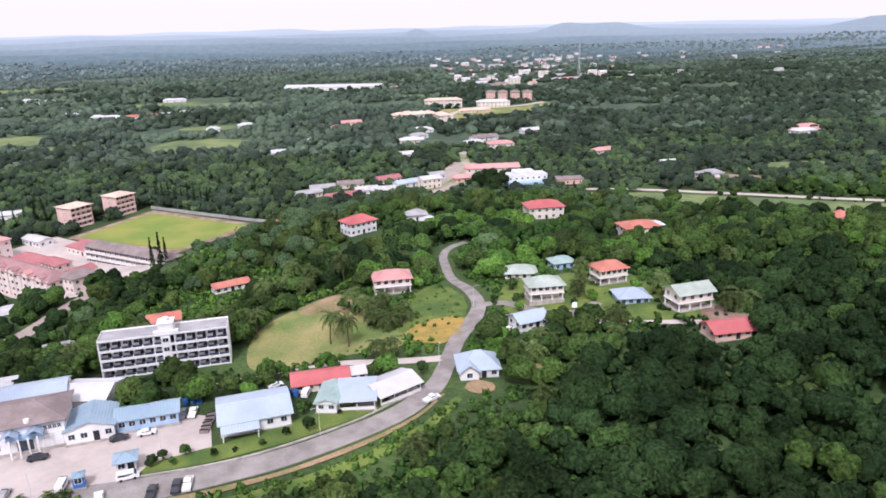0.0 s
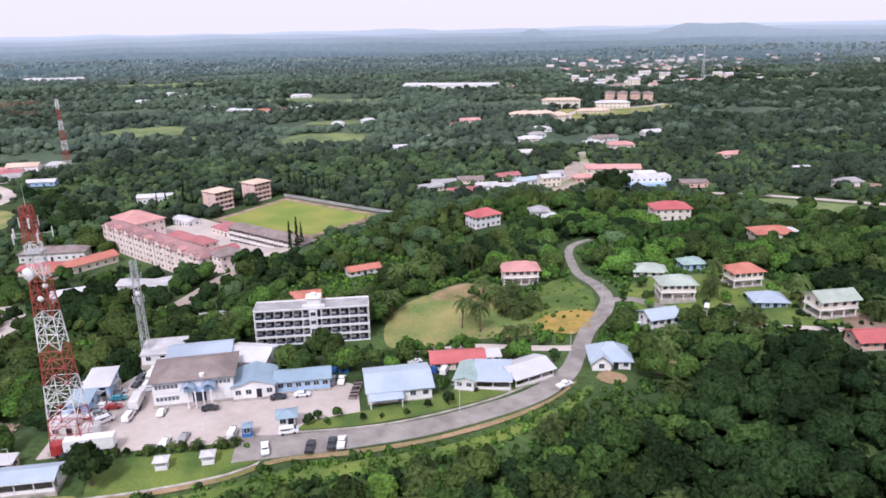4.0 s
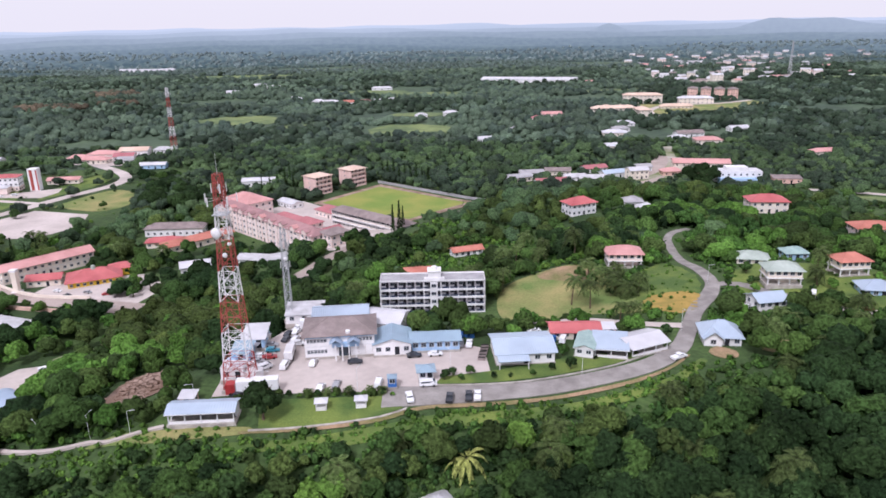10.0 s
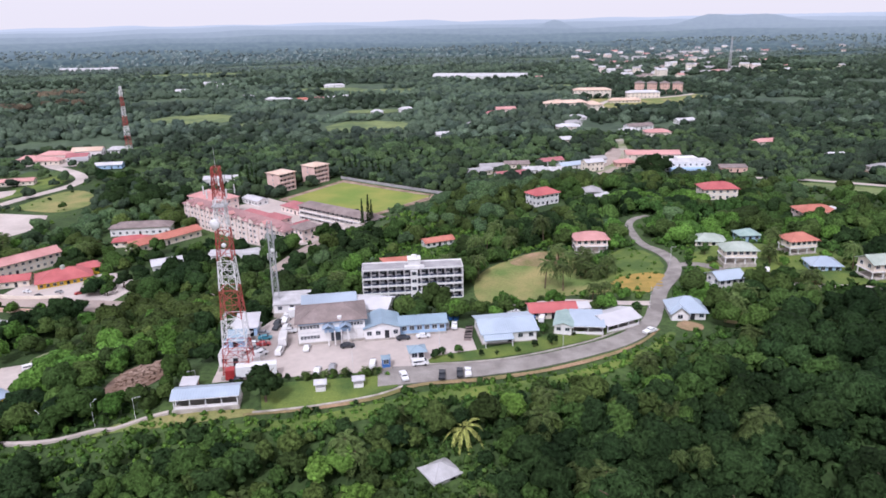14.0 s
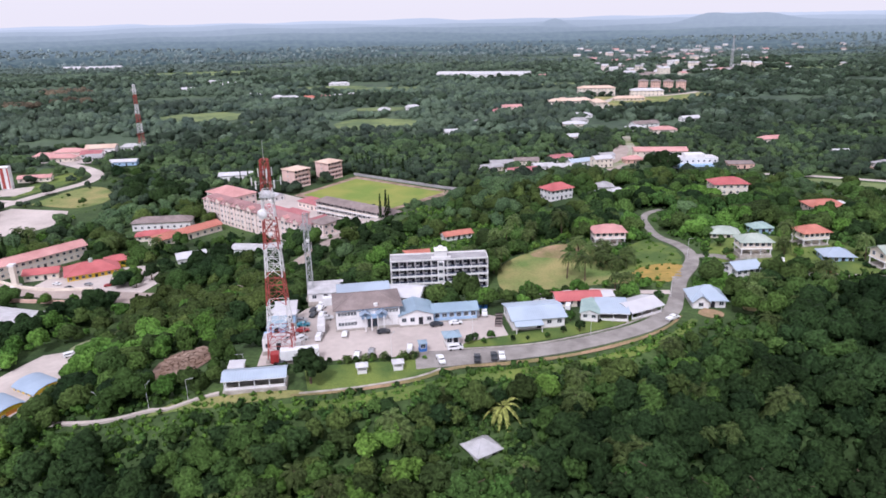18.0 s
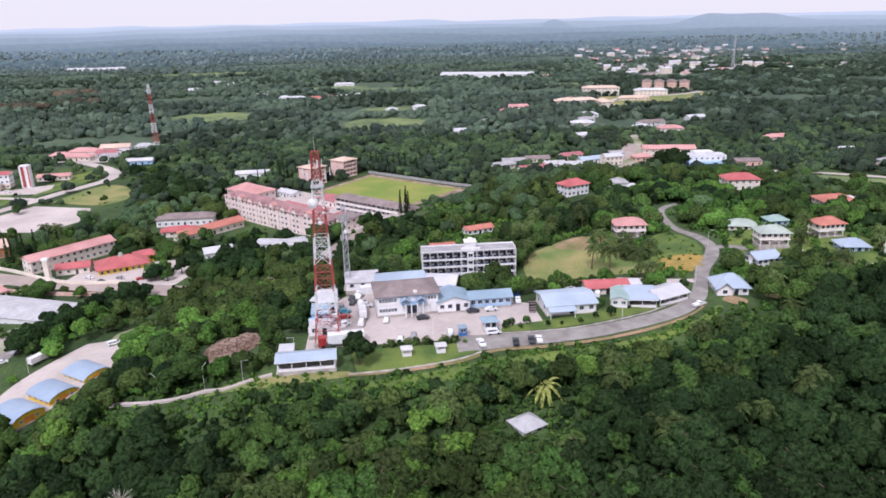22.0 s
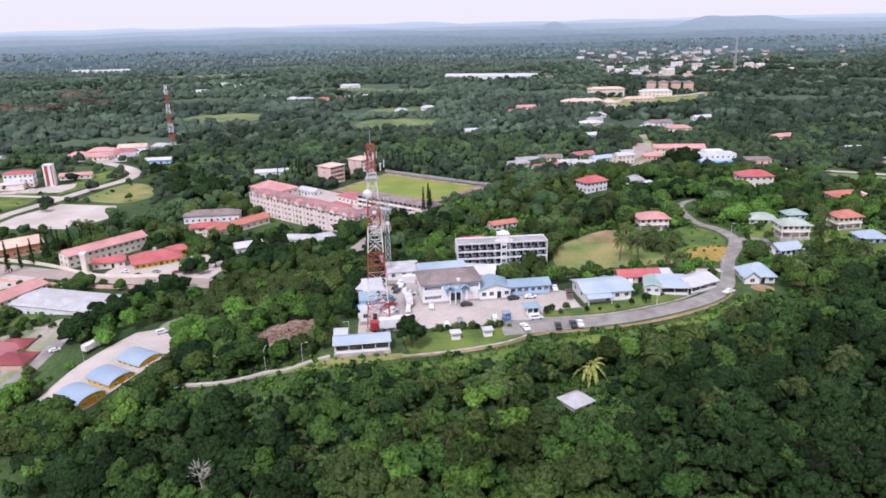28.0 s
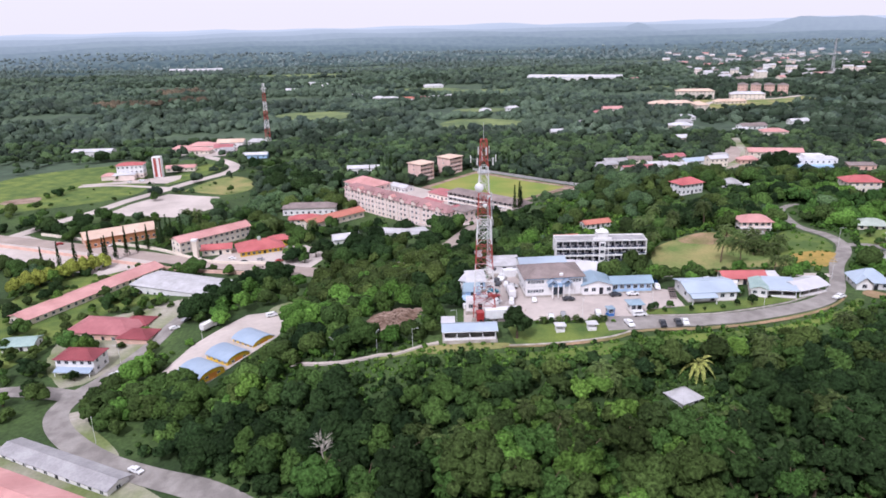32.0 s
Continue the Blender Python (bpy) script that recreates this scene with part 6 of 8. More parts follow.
def palm_fronds(seed, count, length, droop, up=0.9, wide=0.22):
    """Corners of feathered palm fronds that arch from one point."""
    r = np.random.RandomState(seed)
    out = []
    for i in range(count):
        a = i * 2.399 + r.uniform(-0.2, 0.2)
        rise = up * (1 - 1.25 * (i / count)) + r.uniform(-0.1, 0.1)
        d = np.array([math.cos(a), math.sin(a), 0.0])
        side = np.array([-d[1], d[0], 0.0])
        ln = length * r.uniform(0.85, 1.1)
        steps = 13
        t = np.linspace(0, 1, steps + 1)
        line = [d * ln * s * (1 - 0.18 * s) + np.array([0, 0, ln * (rise * s - droop * s * s)]) for s in t]
        for j in range(1, steps):
            w = ln * wide * math.sin(math.pi * min(1, t[j] * 0.9 + 0.12))
            for sg in (-1, 1):
                p0, p1 = line[j], line[j] * 0.3 + line[j + 1] * 0.7
                tip = (line[j + 1] - line[j]) * 1.1 + side * sg * w - np.array([0, 0, w * 0.45])
                out += [p0, p1, p1 + tip, p0 + tip * 0.97]
    return np.array(out)


NEAR = []
for s in range(10):
    rad, hgt = [(3.4, 6.5), (4.2, 8.5), (2.8, 6.0), (3.8, 7.0), (4.8, 9.5)][s % 5]
    mname = ["leaf", "leaf", "leafdark", "leaflight", "leafolive", "leaf", "leafdark", "leaf", "leaflight", "leafdark"][s]
    NEAR.append((quad_mesh("crown", leaf_quads(100 + s, rad, hgt, 30 + s % 5, 760, 0.46, grid=(4, 7)), M[mname]), trunk_mesh(hgt, 0.2 + 0.02 * s, s).mesh("trunk", M["trunk"]), rad, hgt))


LOWNEAR = [(quad_mesh("crown", leaf_quads(150 + s, NEAR[s][2], NEAR[s][3], 14, 110, 0.6, grid=(3, 6)), NEAR[s][0].materials[0]), NEAR[s][1], NEAR[s][2], NEAR[s][3]) for s in range(10)]


def tree(x, y, k, scale=1.0, label="", turn=0.0, z=None, group="trees of the hillside wood", name="tree"):
    crown, trunk, rad, hgt = (LOWNEAR if (y > 165 or scale < 0.4) and k < 10 else NEAR)[k]
    words = ["bushy green broadleaf tree with lumpy crown", "tall green broadleaf tree with rounded crown", "dark green slender broadleaf tree", "bright green light-leaved tree", "olive green spreading tree"]
    ob = thing(name, pose(x, y, (gh(x, y) if z is None else z), 0, 0, turn) @ Matrix.Scale(scale, 4), label or words[["leaf", "leaf", "leafdark", "leaflight", "leafolive", "leaf", "leafdark", "leaf", "leaflight", "leafdark"][k % 10] == "leafdark" and 2 or k % 5], "tree", group)
    part("trunk", trunk, None, ob)
    part("crown", crown, None, ob)
    return ob


PALM = []
for s in range(3):
    ms, p = Mesher(), Vector((0, 0, -0.5))
    hgt = [8.6, 5.6, 3.2][s]
    for i in range(6):
        q = Vector((0.9 * ((i + 1) / 6) ** 2 * (1 if s == 0 else -0.6), 0.3 * ((i + 1) / 6) ** 2, hgt * (i + 1) / 6))
        ms.rod(p, q, 0.26 - 0.018 * i, 0.24 - 0.018 * i, 7)
        p = q
    co = palm_fronds(s + 3, [20, 19, 20][s], [4.6, 4.4, 4.9][s], 1.0, 0.95, 0.2) + np.array(p)
    PALM.append((ms.mesh("trunk", M["trunk"]), co))
PALM_MESH = [(t, quad_mesh("crown", c, M["leafpalm"])) for t, c in PALM] + [(PALM[2][0], quad_mesh("crown", palm_fronds(9, 18, 5.0, 1.15, 1.25, 0.11) + np.array([-0.54, 0.3, 3.2]), M["leafdry"]))]


def palm(x, y, k=0, scale=1.0, turn=0.0, label="coconut palm with arching feathered fronds", z=None):
    ob = thing("palm_tree", pose(x, y, gh(x, y) if z is None else z, 0, 0, turn) @ Matrix.Scale(scale, 4), label, "palm tree", "palms")
    part("trunk", PALM_MESH[k][0], None, ob)
    part("crown", PALM_MESH[k][1], None, ob)
    return ob


def inside(x, y, poly):
    hit = np.zeros(len(x), bool)
    for (ax, ay), (bx, by) in zip(poly, poly[1:] + poly[:1]):
        if ay != by:
            hit ^= ((ay > y) != (by > y)) & (x < (bx - ax) * (y - ay) / (by - ay) + ax)
    return hit


def clear_of(x, y, margin=1.0):
    """Which of the places lie clear of roads, yards and buildings."""
    ok = np.ones(len(x), bool)
    for poly in CLEAR_POLY:
        cx, cy = np.mean([p[0] for p in poly]), np.mean([p[1] for p in poly])
        size = max(math.hypot(a - cx, b - cy) for a, b in poly)
        g = 1 + margin * 1.6 / size
        ok &= ~inside(x, y, [(cx + (a - cx) * g, cy + (b - cy) * g) for a, b in poly])
    for cx, cy, r in CLEAR_PTS:
        ok &= (x - cx) ** 2 + (y - cy) ** 2 > (r + margin) ** 2
    return ok


EDGE_X, EDGE_Y = [-75, -60, -45, -30, 0, 30, 50, 65, 76, 90], [108, 114.5, 114.8, 116.5, 122, 126.2, 132, 139.5, 148, 148]


def modest(x, y):
    """Trees before a building, a track or the ridge's edge stay low: the share of their full height."""
    s = np.ones(len(x))
    for bx, by, bw, bd in [q for q in SHY if q[1] < 440] + [(46, 182, 42, 3), (80, 186, 18, 3), (-20, 330, 60, 6), (10, 392, 60, 6), (-20, 395, 80, 6), (172, 496, 20, 6), (184, 519, 16, 6), (192, 545, 16, 6), (-70, 148, 18, 10)] + [(131 + 7 * k, 168 - 2 * k, 8, 2) for k in range(5)]:
        ux, uy = bx, by + 20.0
        n = math.hypot(ux, uy)
        ux, uy = ux / n, uy / n
        fall = 95.0 / n
        along = (bx - x) * ux + (by - y) * uy - bd / 2
        side = np.abs((bx - x) * uy - (by - y) * ux) - bw / 2
        s = np.where((along > -bd) & (along < 11 / fall) & (side < 1.5), np.minimum(s, (1.6 + np.clip(along, 0, 40) * fall) / 11), s)
    gap = np.interp(x, EDGE_X, EDGE_Y) - y
    on = (x > -75) & (x < 90)
    s = np.where(on & (gap < 18) & (gap > -2), np.minimum(s, 0.22 + 0.78 * np.clip(gap - 2, 0, 16) / 16), s)
    for tx, ty in [(-66, 116.5), (-71, 118), (-75, 118), (-79, 118), (-84, 119), (-88, 120)] + [(96, 202 + 6 * k) for k in range(11)]:
        s = np.where((np.abs(x - tx) < 5.5) & (ty - y > -1) & (ty - y < 10), np.minimum(s, (0.4 + 0.75 * np.clip(ty - y, 0, 12)) / 11), s)
    return s


OPEN = [(26, 262, 46, 34, 0.22), (125, 196, 42, 34, 0.45), (84, 205, 16, 28, 0.3), (300, 338, 120, 30, 0.35), (-20, 320, 40, 22, 0.5), (180, 250, 40, 30, 0.7), (70, 350, 60, 24, 0.7)]


def thinned(x, y, seed):
    """Which trees stand, where the woods open to scrub and grass."""
    r = np.random.RandomState(seed).uniform(size=len(x))
    ok = np.ones(len(x), bool)
    for cx, cy, rx, ry, share in OPEN:
        ok &= ~((((x - cx) / rx) ** 2 + ((y - cy) / ry) ** 2 < 1) & (r > share))
    return ok


def scatter(x0, x1, y0, y1, step, seed):
    r = np.random.RandomState(seed)
    X, Y = np.meshgrid(np.arange(x0, x1, step), np.arange(y0, y1, step))
    X = X + r.uniform(-0.46, 0.46, X.shape) * step + (np.arange(X.shape[0]) % 2)[:, None] * step / 2
    Y = Y + r.uniform(-0.46, 0.46, Y.shape) * step
    return X.ravel(), Y.ravel()


def wood(name, label, x, y, scale, templates, material, seed, sink=0.6):
    """Many trees of one kind of wood, too many to count, in one mesh."""
    r = np.random.RandomState(seed)
    out, tones = [], []
    z = gz(x, y)
    for i in range(len(x)):
        t = templates[r.randint(len(templates))]
        a, s = r.uniform(0, 6.28), scale[i]
        ca, sa = math.cos(a), math.sin(a)
        c, d = ca * s, sa * s
        out.append(np.stack([t[:, 0] * c - t[:, 1] * d + x[i], t[:, 0] * d + t[:, 1] * c + y[i], t[:, 2] * s + z[i] - sink, t[:, 3] * ca - t[:, 4] * sa, t[:, 3] * sa + t[:, 4] * ca, t[:, 5], t[:, 6]], 1))
        tones.append(np.full(len(t), 1 + r.uniform()))
    if out:
        tagged(new(name, quad_mesh(name, np.concatenate(out), material, np.concatenate(tones))), label, "woods", kind="stuff")


def kinds_of(x, y, seed):
    """A kind of foliage for each place, in drifts; on the near right slope darker kinds stand in for shade."""
    r = np.random.RandomState(seed)
    f = np.sin(x * 0.031 + 1.3 * np.sin(y * 0.023)) + np.sin(y * 0.037 + 0.8 * np.sin(x * 0.029)) + r.normal(size=len(x)) * 0.8
    # Shade of the near right slope, put in as darker leaf colour.
    f = f - 2.0 * np.clip((x + 15) / 30, 0, 1) * np.clip((112 - y) / 15, 0, 1) * np.clip((100 - x) / 30, 0, 1)
    f = f - 1.4 * np.clip((x - 150) / 150, 0, 1) * (y > 215)
    f = f + 1.3 * ((x < -56) & (x > -112) & (y > 108) & (y < 185))
    f = f - 0.72 * np.clip((x - 20) / 60, 0, 1) * np.clip((140 - y) / 40, 0, 1) - 0.2 * (y < 112)
    f = f - 0.78 * np.clip((x - 84) / 20, 0, 1) * (y < 215) * (y > 50)
    f = f - 1.0 * ((x < -48) & (y < 108))
    f = f - 0.9 * ((x < -40) & (x > -130) & (y > 180) & (y < 310))
    return np.digitize(f, [-1.25, -0.1, 0.95])


KINDS = ["leafdark", "leaf", "leafolive", "leaflight"]

# the wood that the camera passes nearest: single trees
nx_, ny_ = scatter(-112, 100, 58, 124, 4.5, 5)
keep = clear_of(nx_, ny_, 1.6)
keep &= ny_ > np.interp(nx_, [-135, -104, -85, -66, -60], [104, 88, 72, 51, 0])
keep &= (np.interp(nx_, EDGE_X, EDGE_Y) - ny_ > 1.5) | (nx_ < -75)
nx_, ny_ = nx_[keep], ny_[keep]
near_size = modest(nx_, ny_)
order = np.argsort(ny_)
near_count = min(232, len(order))
rr = random.Random(11)
near_kind = kinds_of(nx_, ny_, 3)
PICK = [[2, 6, 9], [0, 1, 5, 7], [4, 0], [3, 8, 1]]
for i in order[:near_count]:
    tree(nx_[i], ny_[i], rr.choice(PICK[near_kind[i]]), rr.choice((0.6, 0.72, 0.8, 0.9, 1.0, 1.15, 1.35, 1.6, 1.8)) * near_size[i], turn=rr.uniform(0, 360))
rest = order[near_count:]
MIDT = [leaf_quads(200 + s, [3.4, 4.2, 2.8, 4.6][s % 4], [6.5, 8.5, 6.0, 8][s % 4], 18, 190, 0.62, grid=(3, 6)) for s in range(6)]
MID2 = [leaf_quads(230 + s, [3.4, 4.2, 2.8, 4.8][s % 4], [6.5, 8.5, 6.0, 8][s % 4], 9, 60, 0.8, grid=(3, 5)) for s in range(6)]
MID3 = [leaf_quads(245 + s, [3.6, 4.4, 3.0, 5.0][s % 4], [6.5, 8.5, 6.0, 8][s % 4], 4, 6, 1.4, grid=(3, 4)) for s in range(6)]
FART = [leaf_quads(260 + s, [6.2, 7.4, 5.4][s % 3], [7.5, 8.5, 6.5][s % 3], 2, 3, 2.6, 0.9, grid=(3, 4)) * [1, 1, 0.9, 1, 1, 1, 1] for s in range(6)]
MID2B = [leaf_quads(275 + s, [3.6, 4.4, 3.0, 5.0][s % 4], [6.5, 8.5, 6.0, 8][s % 4], 5, 12, 1.1, grid=(3, 5)) for s in range(6)]
FAR2 = [leaf_quads(290 + s, 9, 9, 1, 2, 4.0, 0.8, grid=(3, 4)) for s in range(4)]
RS = np.random.RandomState(8)
for k, kname in enumerate(KINDS):
    sel = np.array([i for i in rest if near_kind[i] == k])
    wood("hillside_wood", "dense hillside wood of mixed green trees", nx_[sel], ny_[sel], RS.uniform(0.6, 1.4, len(sel)) * near_size[sel], MIDT, M[kname], 20 + k)
mx, my = np.concatenate([scatter(100, 268, 60, 250, 4.9, 6), scatter(-112, 100, 124, 250, 4.9, 7), scatter(-330, -112, 90, 250, 6.0, 9), scatter(-166, -112, 92, 152, 4.4, 19)], 1)
keep = clear_of(mx, my, 1.6) & ((mx > -112) | (RS.uniform(size=len(mx)) < np.where(mx < -150, 0.1, 0.42)) | ((mx > -168) & (my < 152) & (my > np.interp(mx, [-168, -155, -133, -112], [140, 119, 105, 97]))))
keep &= thinned(mx, my, 41)
mx, my = mx[keep], my[keep]
mk = kinds_of(mx, my, 4)
ms_ = modest(mx, my)
for k, kname in enumerate(KINDS):
    sel = mk == k
    wood("slope_wood", "woods of mixed green trees on the slopes", mx[sel], my[sel], RS.uniform(0.55, 1.4, sel.sum()) * ms_[sel], MID2, M[kname], 30 + k)
mx, my = scatter(-480, 720, 250, 620, 6.6, 12)
keep = ~((mx < -185) & (my > 330) & (my < 540) & (RS.uniform(size=len(mx)) < 0.86)) & clear_of(mx, my, 2.2) & (mx < my * 1.12 + 40) & (mx > -my * 0.8 - 60)
keep &= thinned(mx, my, 42)
mx, my = mx[keep], my[keep]
mk = kinds_of(mx, my, 5)
ms_ = modest(mx, my)
for k, kname in enumerate(["leafdark", "leaf", "leafolive", "midleaf"]):
    sel = (mk == k) & (my < 400)
    wood("valley_wood", "woods between houses in the valley", mx[sel], my[sel], RS.uniform(0.55, 1.35, sel.sum()) * ms_[sel], MID2B, M[kname], 40 + k)
# Beyond 400 m the leaf colours have some haze mixed in.
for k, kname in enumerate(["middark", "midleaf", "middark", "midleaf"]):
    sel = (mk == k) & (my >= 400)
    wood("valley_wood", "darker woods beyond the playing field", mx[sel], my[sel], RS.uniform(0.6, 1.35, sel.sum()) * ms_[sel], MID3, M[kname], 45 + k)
mx, my = scatter(-1150, 1750, 620, 1560, 12.4, 13)
keep = clear_of(mx, my, 5) & (mx > -my * 0.74 - 60) & (mx < my * 1.12 + 40) & (np.sin(mx * 0.012 + 2) * np.sin(my * 0.017) < 0.72)
mx, my = mx[keep], my[keep]
mk = kinds_of(mx * 0.5, my * 0.5, 6)
mk = np.where((mx > my * 0.28) & (my < 1250) & (np.random.RandomState(61).uniform(size=len(mx)) < 0.62), 0, mk)
# Far leaf colours, paler and bluer for painted haze.
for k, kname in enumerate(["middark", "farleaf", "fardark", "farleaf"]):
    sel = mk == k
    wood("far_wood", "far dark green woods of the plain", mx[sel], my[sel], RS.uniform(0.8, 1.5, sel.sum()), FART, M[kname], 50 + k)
for cx_, cy_, rx_, ry_ in ((-511, 940, 46, 22), (-500, 1110, 40, 26), (-440, 985, 26, 14)):
    qx, qy = scatter(cx_ - rx_, cx_ + rx_, cy_ - ry_, cy_ + ry_, 9.0, int(-cx_))
    near = ((qx - cx_) / rx_) ** 2 + ((qy - cy_) / ry_) ** 2 < 1
    wood("rusty_wood", "stand of rusty brown trees in the far woods", qx[near], qy[near], RS.uniform(1.1, 1.5, near.sum()), FART, M["leafrust"], 58)
mx, my = scatter(-1450, 2150, 1550, 1830, 14.0, 14)
keep = (mx > -my * 0.76) & (mx < my * 1.14) & (np.sin(mx * 0.009 + 1) * np.sin(my * 0.021) < 0.5)
mx, my = mx[keep], my[keep]
# Distant leaf colour, greyer still with painted haze.
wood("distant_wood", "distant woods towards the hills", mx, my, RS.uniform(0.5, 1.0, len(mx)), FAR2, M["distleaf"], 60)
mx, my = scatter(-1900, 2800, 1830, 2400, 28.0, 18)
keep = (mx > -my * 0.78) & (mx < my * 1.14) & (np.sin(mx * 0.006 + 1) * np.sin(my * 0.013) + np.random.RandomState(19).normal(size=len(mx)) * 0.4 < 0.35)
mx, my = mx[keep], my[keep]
# Palest leaf colour, haze painted in to blend with the backdrop.
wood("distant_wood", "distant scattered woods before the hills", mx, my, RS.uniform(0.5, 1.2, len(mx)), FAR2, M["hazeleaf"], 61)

# low growth that fills the ground between the trees
ux, uy = np.concatenate([scatter(-112, 130, 55, 135, 2.3, 15), scatter(-112, 250, 135, 300, 3.3, 16), scatter(130, 262, 60, 135, 3.3, 17)], 1)
keep = clear_of(ux, uy, 0.5) & ((np.interp(ux, EDGE_X, EDGE_Y) - uy > 0) | (np.abs(ux - 5) > 80))
ux, uy = ux[keep], uy[keep]
LOWT = [leaf_quads(330 + s, 1.5, 1.7, 1, 5, 0.7, 0.8, grid=(3, 4)) for s in range(6)]
uk = kinds_of(ux, uy, 9)
for cx_, cy_, rx_, ry_, sh_ in (OPEN[0], OPEN[2]):
    uk = np.where(((ux - cx_) / rx_) ** 2 + ((uy - cy_) / ry_) ** 2 < 1, 1 + 2 * (np.arange(len(ux)) % 3 > 0), uk)
for k, kname in enumerate(["leafdark", "leaf", "leaf", "leaflight"]):
    sel = uk == k
    wood("undergrowth", "dense low shrubs and creepers under the trees", ux[sel], uy[sel], RS.uniform(0.7, 1.5, sel.sum()), LOWT, M[kname], 70 + k, 0.2)

# bright scrub on the open slopes
bx_, by_ = np.concatenate([scatter(-22, 74, 226, 300, 2.6, 31), scatter(66, 100, 174, 240, 3.4, 32), scatter(84, 168, 162, 232, 3.6, 33), scatter(200, 420, 300, 372, 6.0, 34), scatter(-60, 20, 298, 342, 4.0, 35), scatter(-115, -60, 112, 150, 3.0, 36)], 1)
keep = clear_of(bx_, by_, 0.4)
bx_, by_ = bx_[keep], by_[keep]
bk = np.where(bx_ > 84, 0, kinds_of(bx_, by_, 37))
for k, kname in enumerate(["leaf", "leaflight", "leaf", "leaflight"]):
    sel = bk == k
    wood("scrub_growth", "bright green scrub and creepers on the open slope", bx_[sel], by_[sel], RS.uniform(0.8, 1.9, sel.sum()), LOWT, M[kname], 90 + k, 0.25)

def off_buildings(x, y):
    """Which places lie off the buildings and roads, open ground included."""
    ok = np.ones(len(x), bool)
    for cx, cy, r, poly in BUILT:
        near = (x - cx) ** 2 + (y - cy) ** 2 < r * r
        if near.any():
            ok &= ~(near & inside(x, y, poly))
    for cx, cy, r in CLEAR_PTS:
        ok &= (x - cx) ** 2 + (y - cy) ** 2 > (r + 1.2) ** 2
    return ok


# garden trees and bushes between the houses of the valley and the villas
vx, vy = np.concatenate([scatter(-244, -150, 142, 262, 5.2, 51), scatter(98, 164, 164, 216, 3.4, 52), scatter(-330, -190, 384, 520, 15, 53)], 1)
LOT = next(q for q in CLEAR_POLY if q[0] == (-267, 359.5))
keep = off_buildings(vx, vy) & ~inside(vx, vy, LOT) & (np.random.RandomState(54).uniform(size=len(vx)) < np.where(vx > 0, 0.4, 0.42))
vx, vy = vx[keep], vy[keep]
vk = kinds_of(vx, vy, 55)
for k, kname in enumerate(["leafdark", "leaf", "leafolive", "leaflight"]):
    sel = vk == k
    wood("garden_growth", "garden bushes and small trees between houses", vx[sel], vy[sel], np.where(vx[sel] > 0, RS.uniform(0.14, 0.34, sel.sum()), RS.uniform(0.25, 0.75, sel.sum())), MID2, M[kname], 110 + k, 0.2)

# tufts and bushes on the meadow, the grass slope and the verges
tx, ty = np.concatenate([scatter(66, 92, 178, 226, 3.0, 23), scatter(26, 66, 176, 184, 2.2, 24), scatter(-92, -36, 104, 118, 1.7, 25), np.array(scatter(-40, 72, 108, 147, 1.5, 27))[:, np.abs(np.interp(scatter(-40, 72, 108, 147, 1.5, 27)[0], [-40, -24, -8, 4, 18, 36, 52, 64, 73], [112.4, 113.6, 116.4, 119.6, 121, 124.6, 130.6, 138, 147]) - scatter(-40, 72, 108, 147, 1.5, 27)[1]) < 3.2], scatter(-300, -190, 380, 520, 13, 26)], 1)
keep = np.random.RandomState(3).uniform(size=len(tx)) < np.where(ty < 150, 0.85, 0.5)
for cx_, cy_, cr_ in CLEAR_PTS[:BANK_FROM]:
    keep &= (tx - cx_) ** 2 + (ty - cy_) ** 2 > (cr_ + 0.6) ** 2
keep &= ~inside(tx, ty, LOT)
tx, ty = tx[keep], ty[keep]
hx_, hy_ = scatter(-5, 15, 84, 107, 1.5, 28)
keep = off_buildings(hx_, hy_) | ((hx_ - 4.7) ** 2 + (hy_ - 97.4) ** 2 > 22)
wood("hut_undergrowth", "low green shrubs round the lone hut", hx_[keep], hy_[keep], RS.uniform(0.6, 1.2, keep.sum()), LOWT, M["leaf"], 83, 0.25)
wood("tufts", "scattered tufts and low bushes on rough grass", tx, ty, RS.uniform(0.4, 1.0, len(tx)), LOWT, M["leaflight"], 81, 0.25)


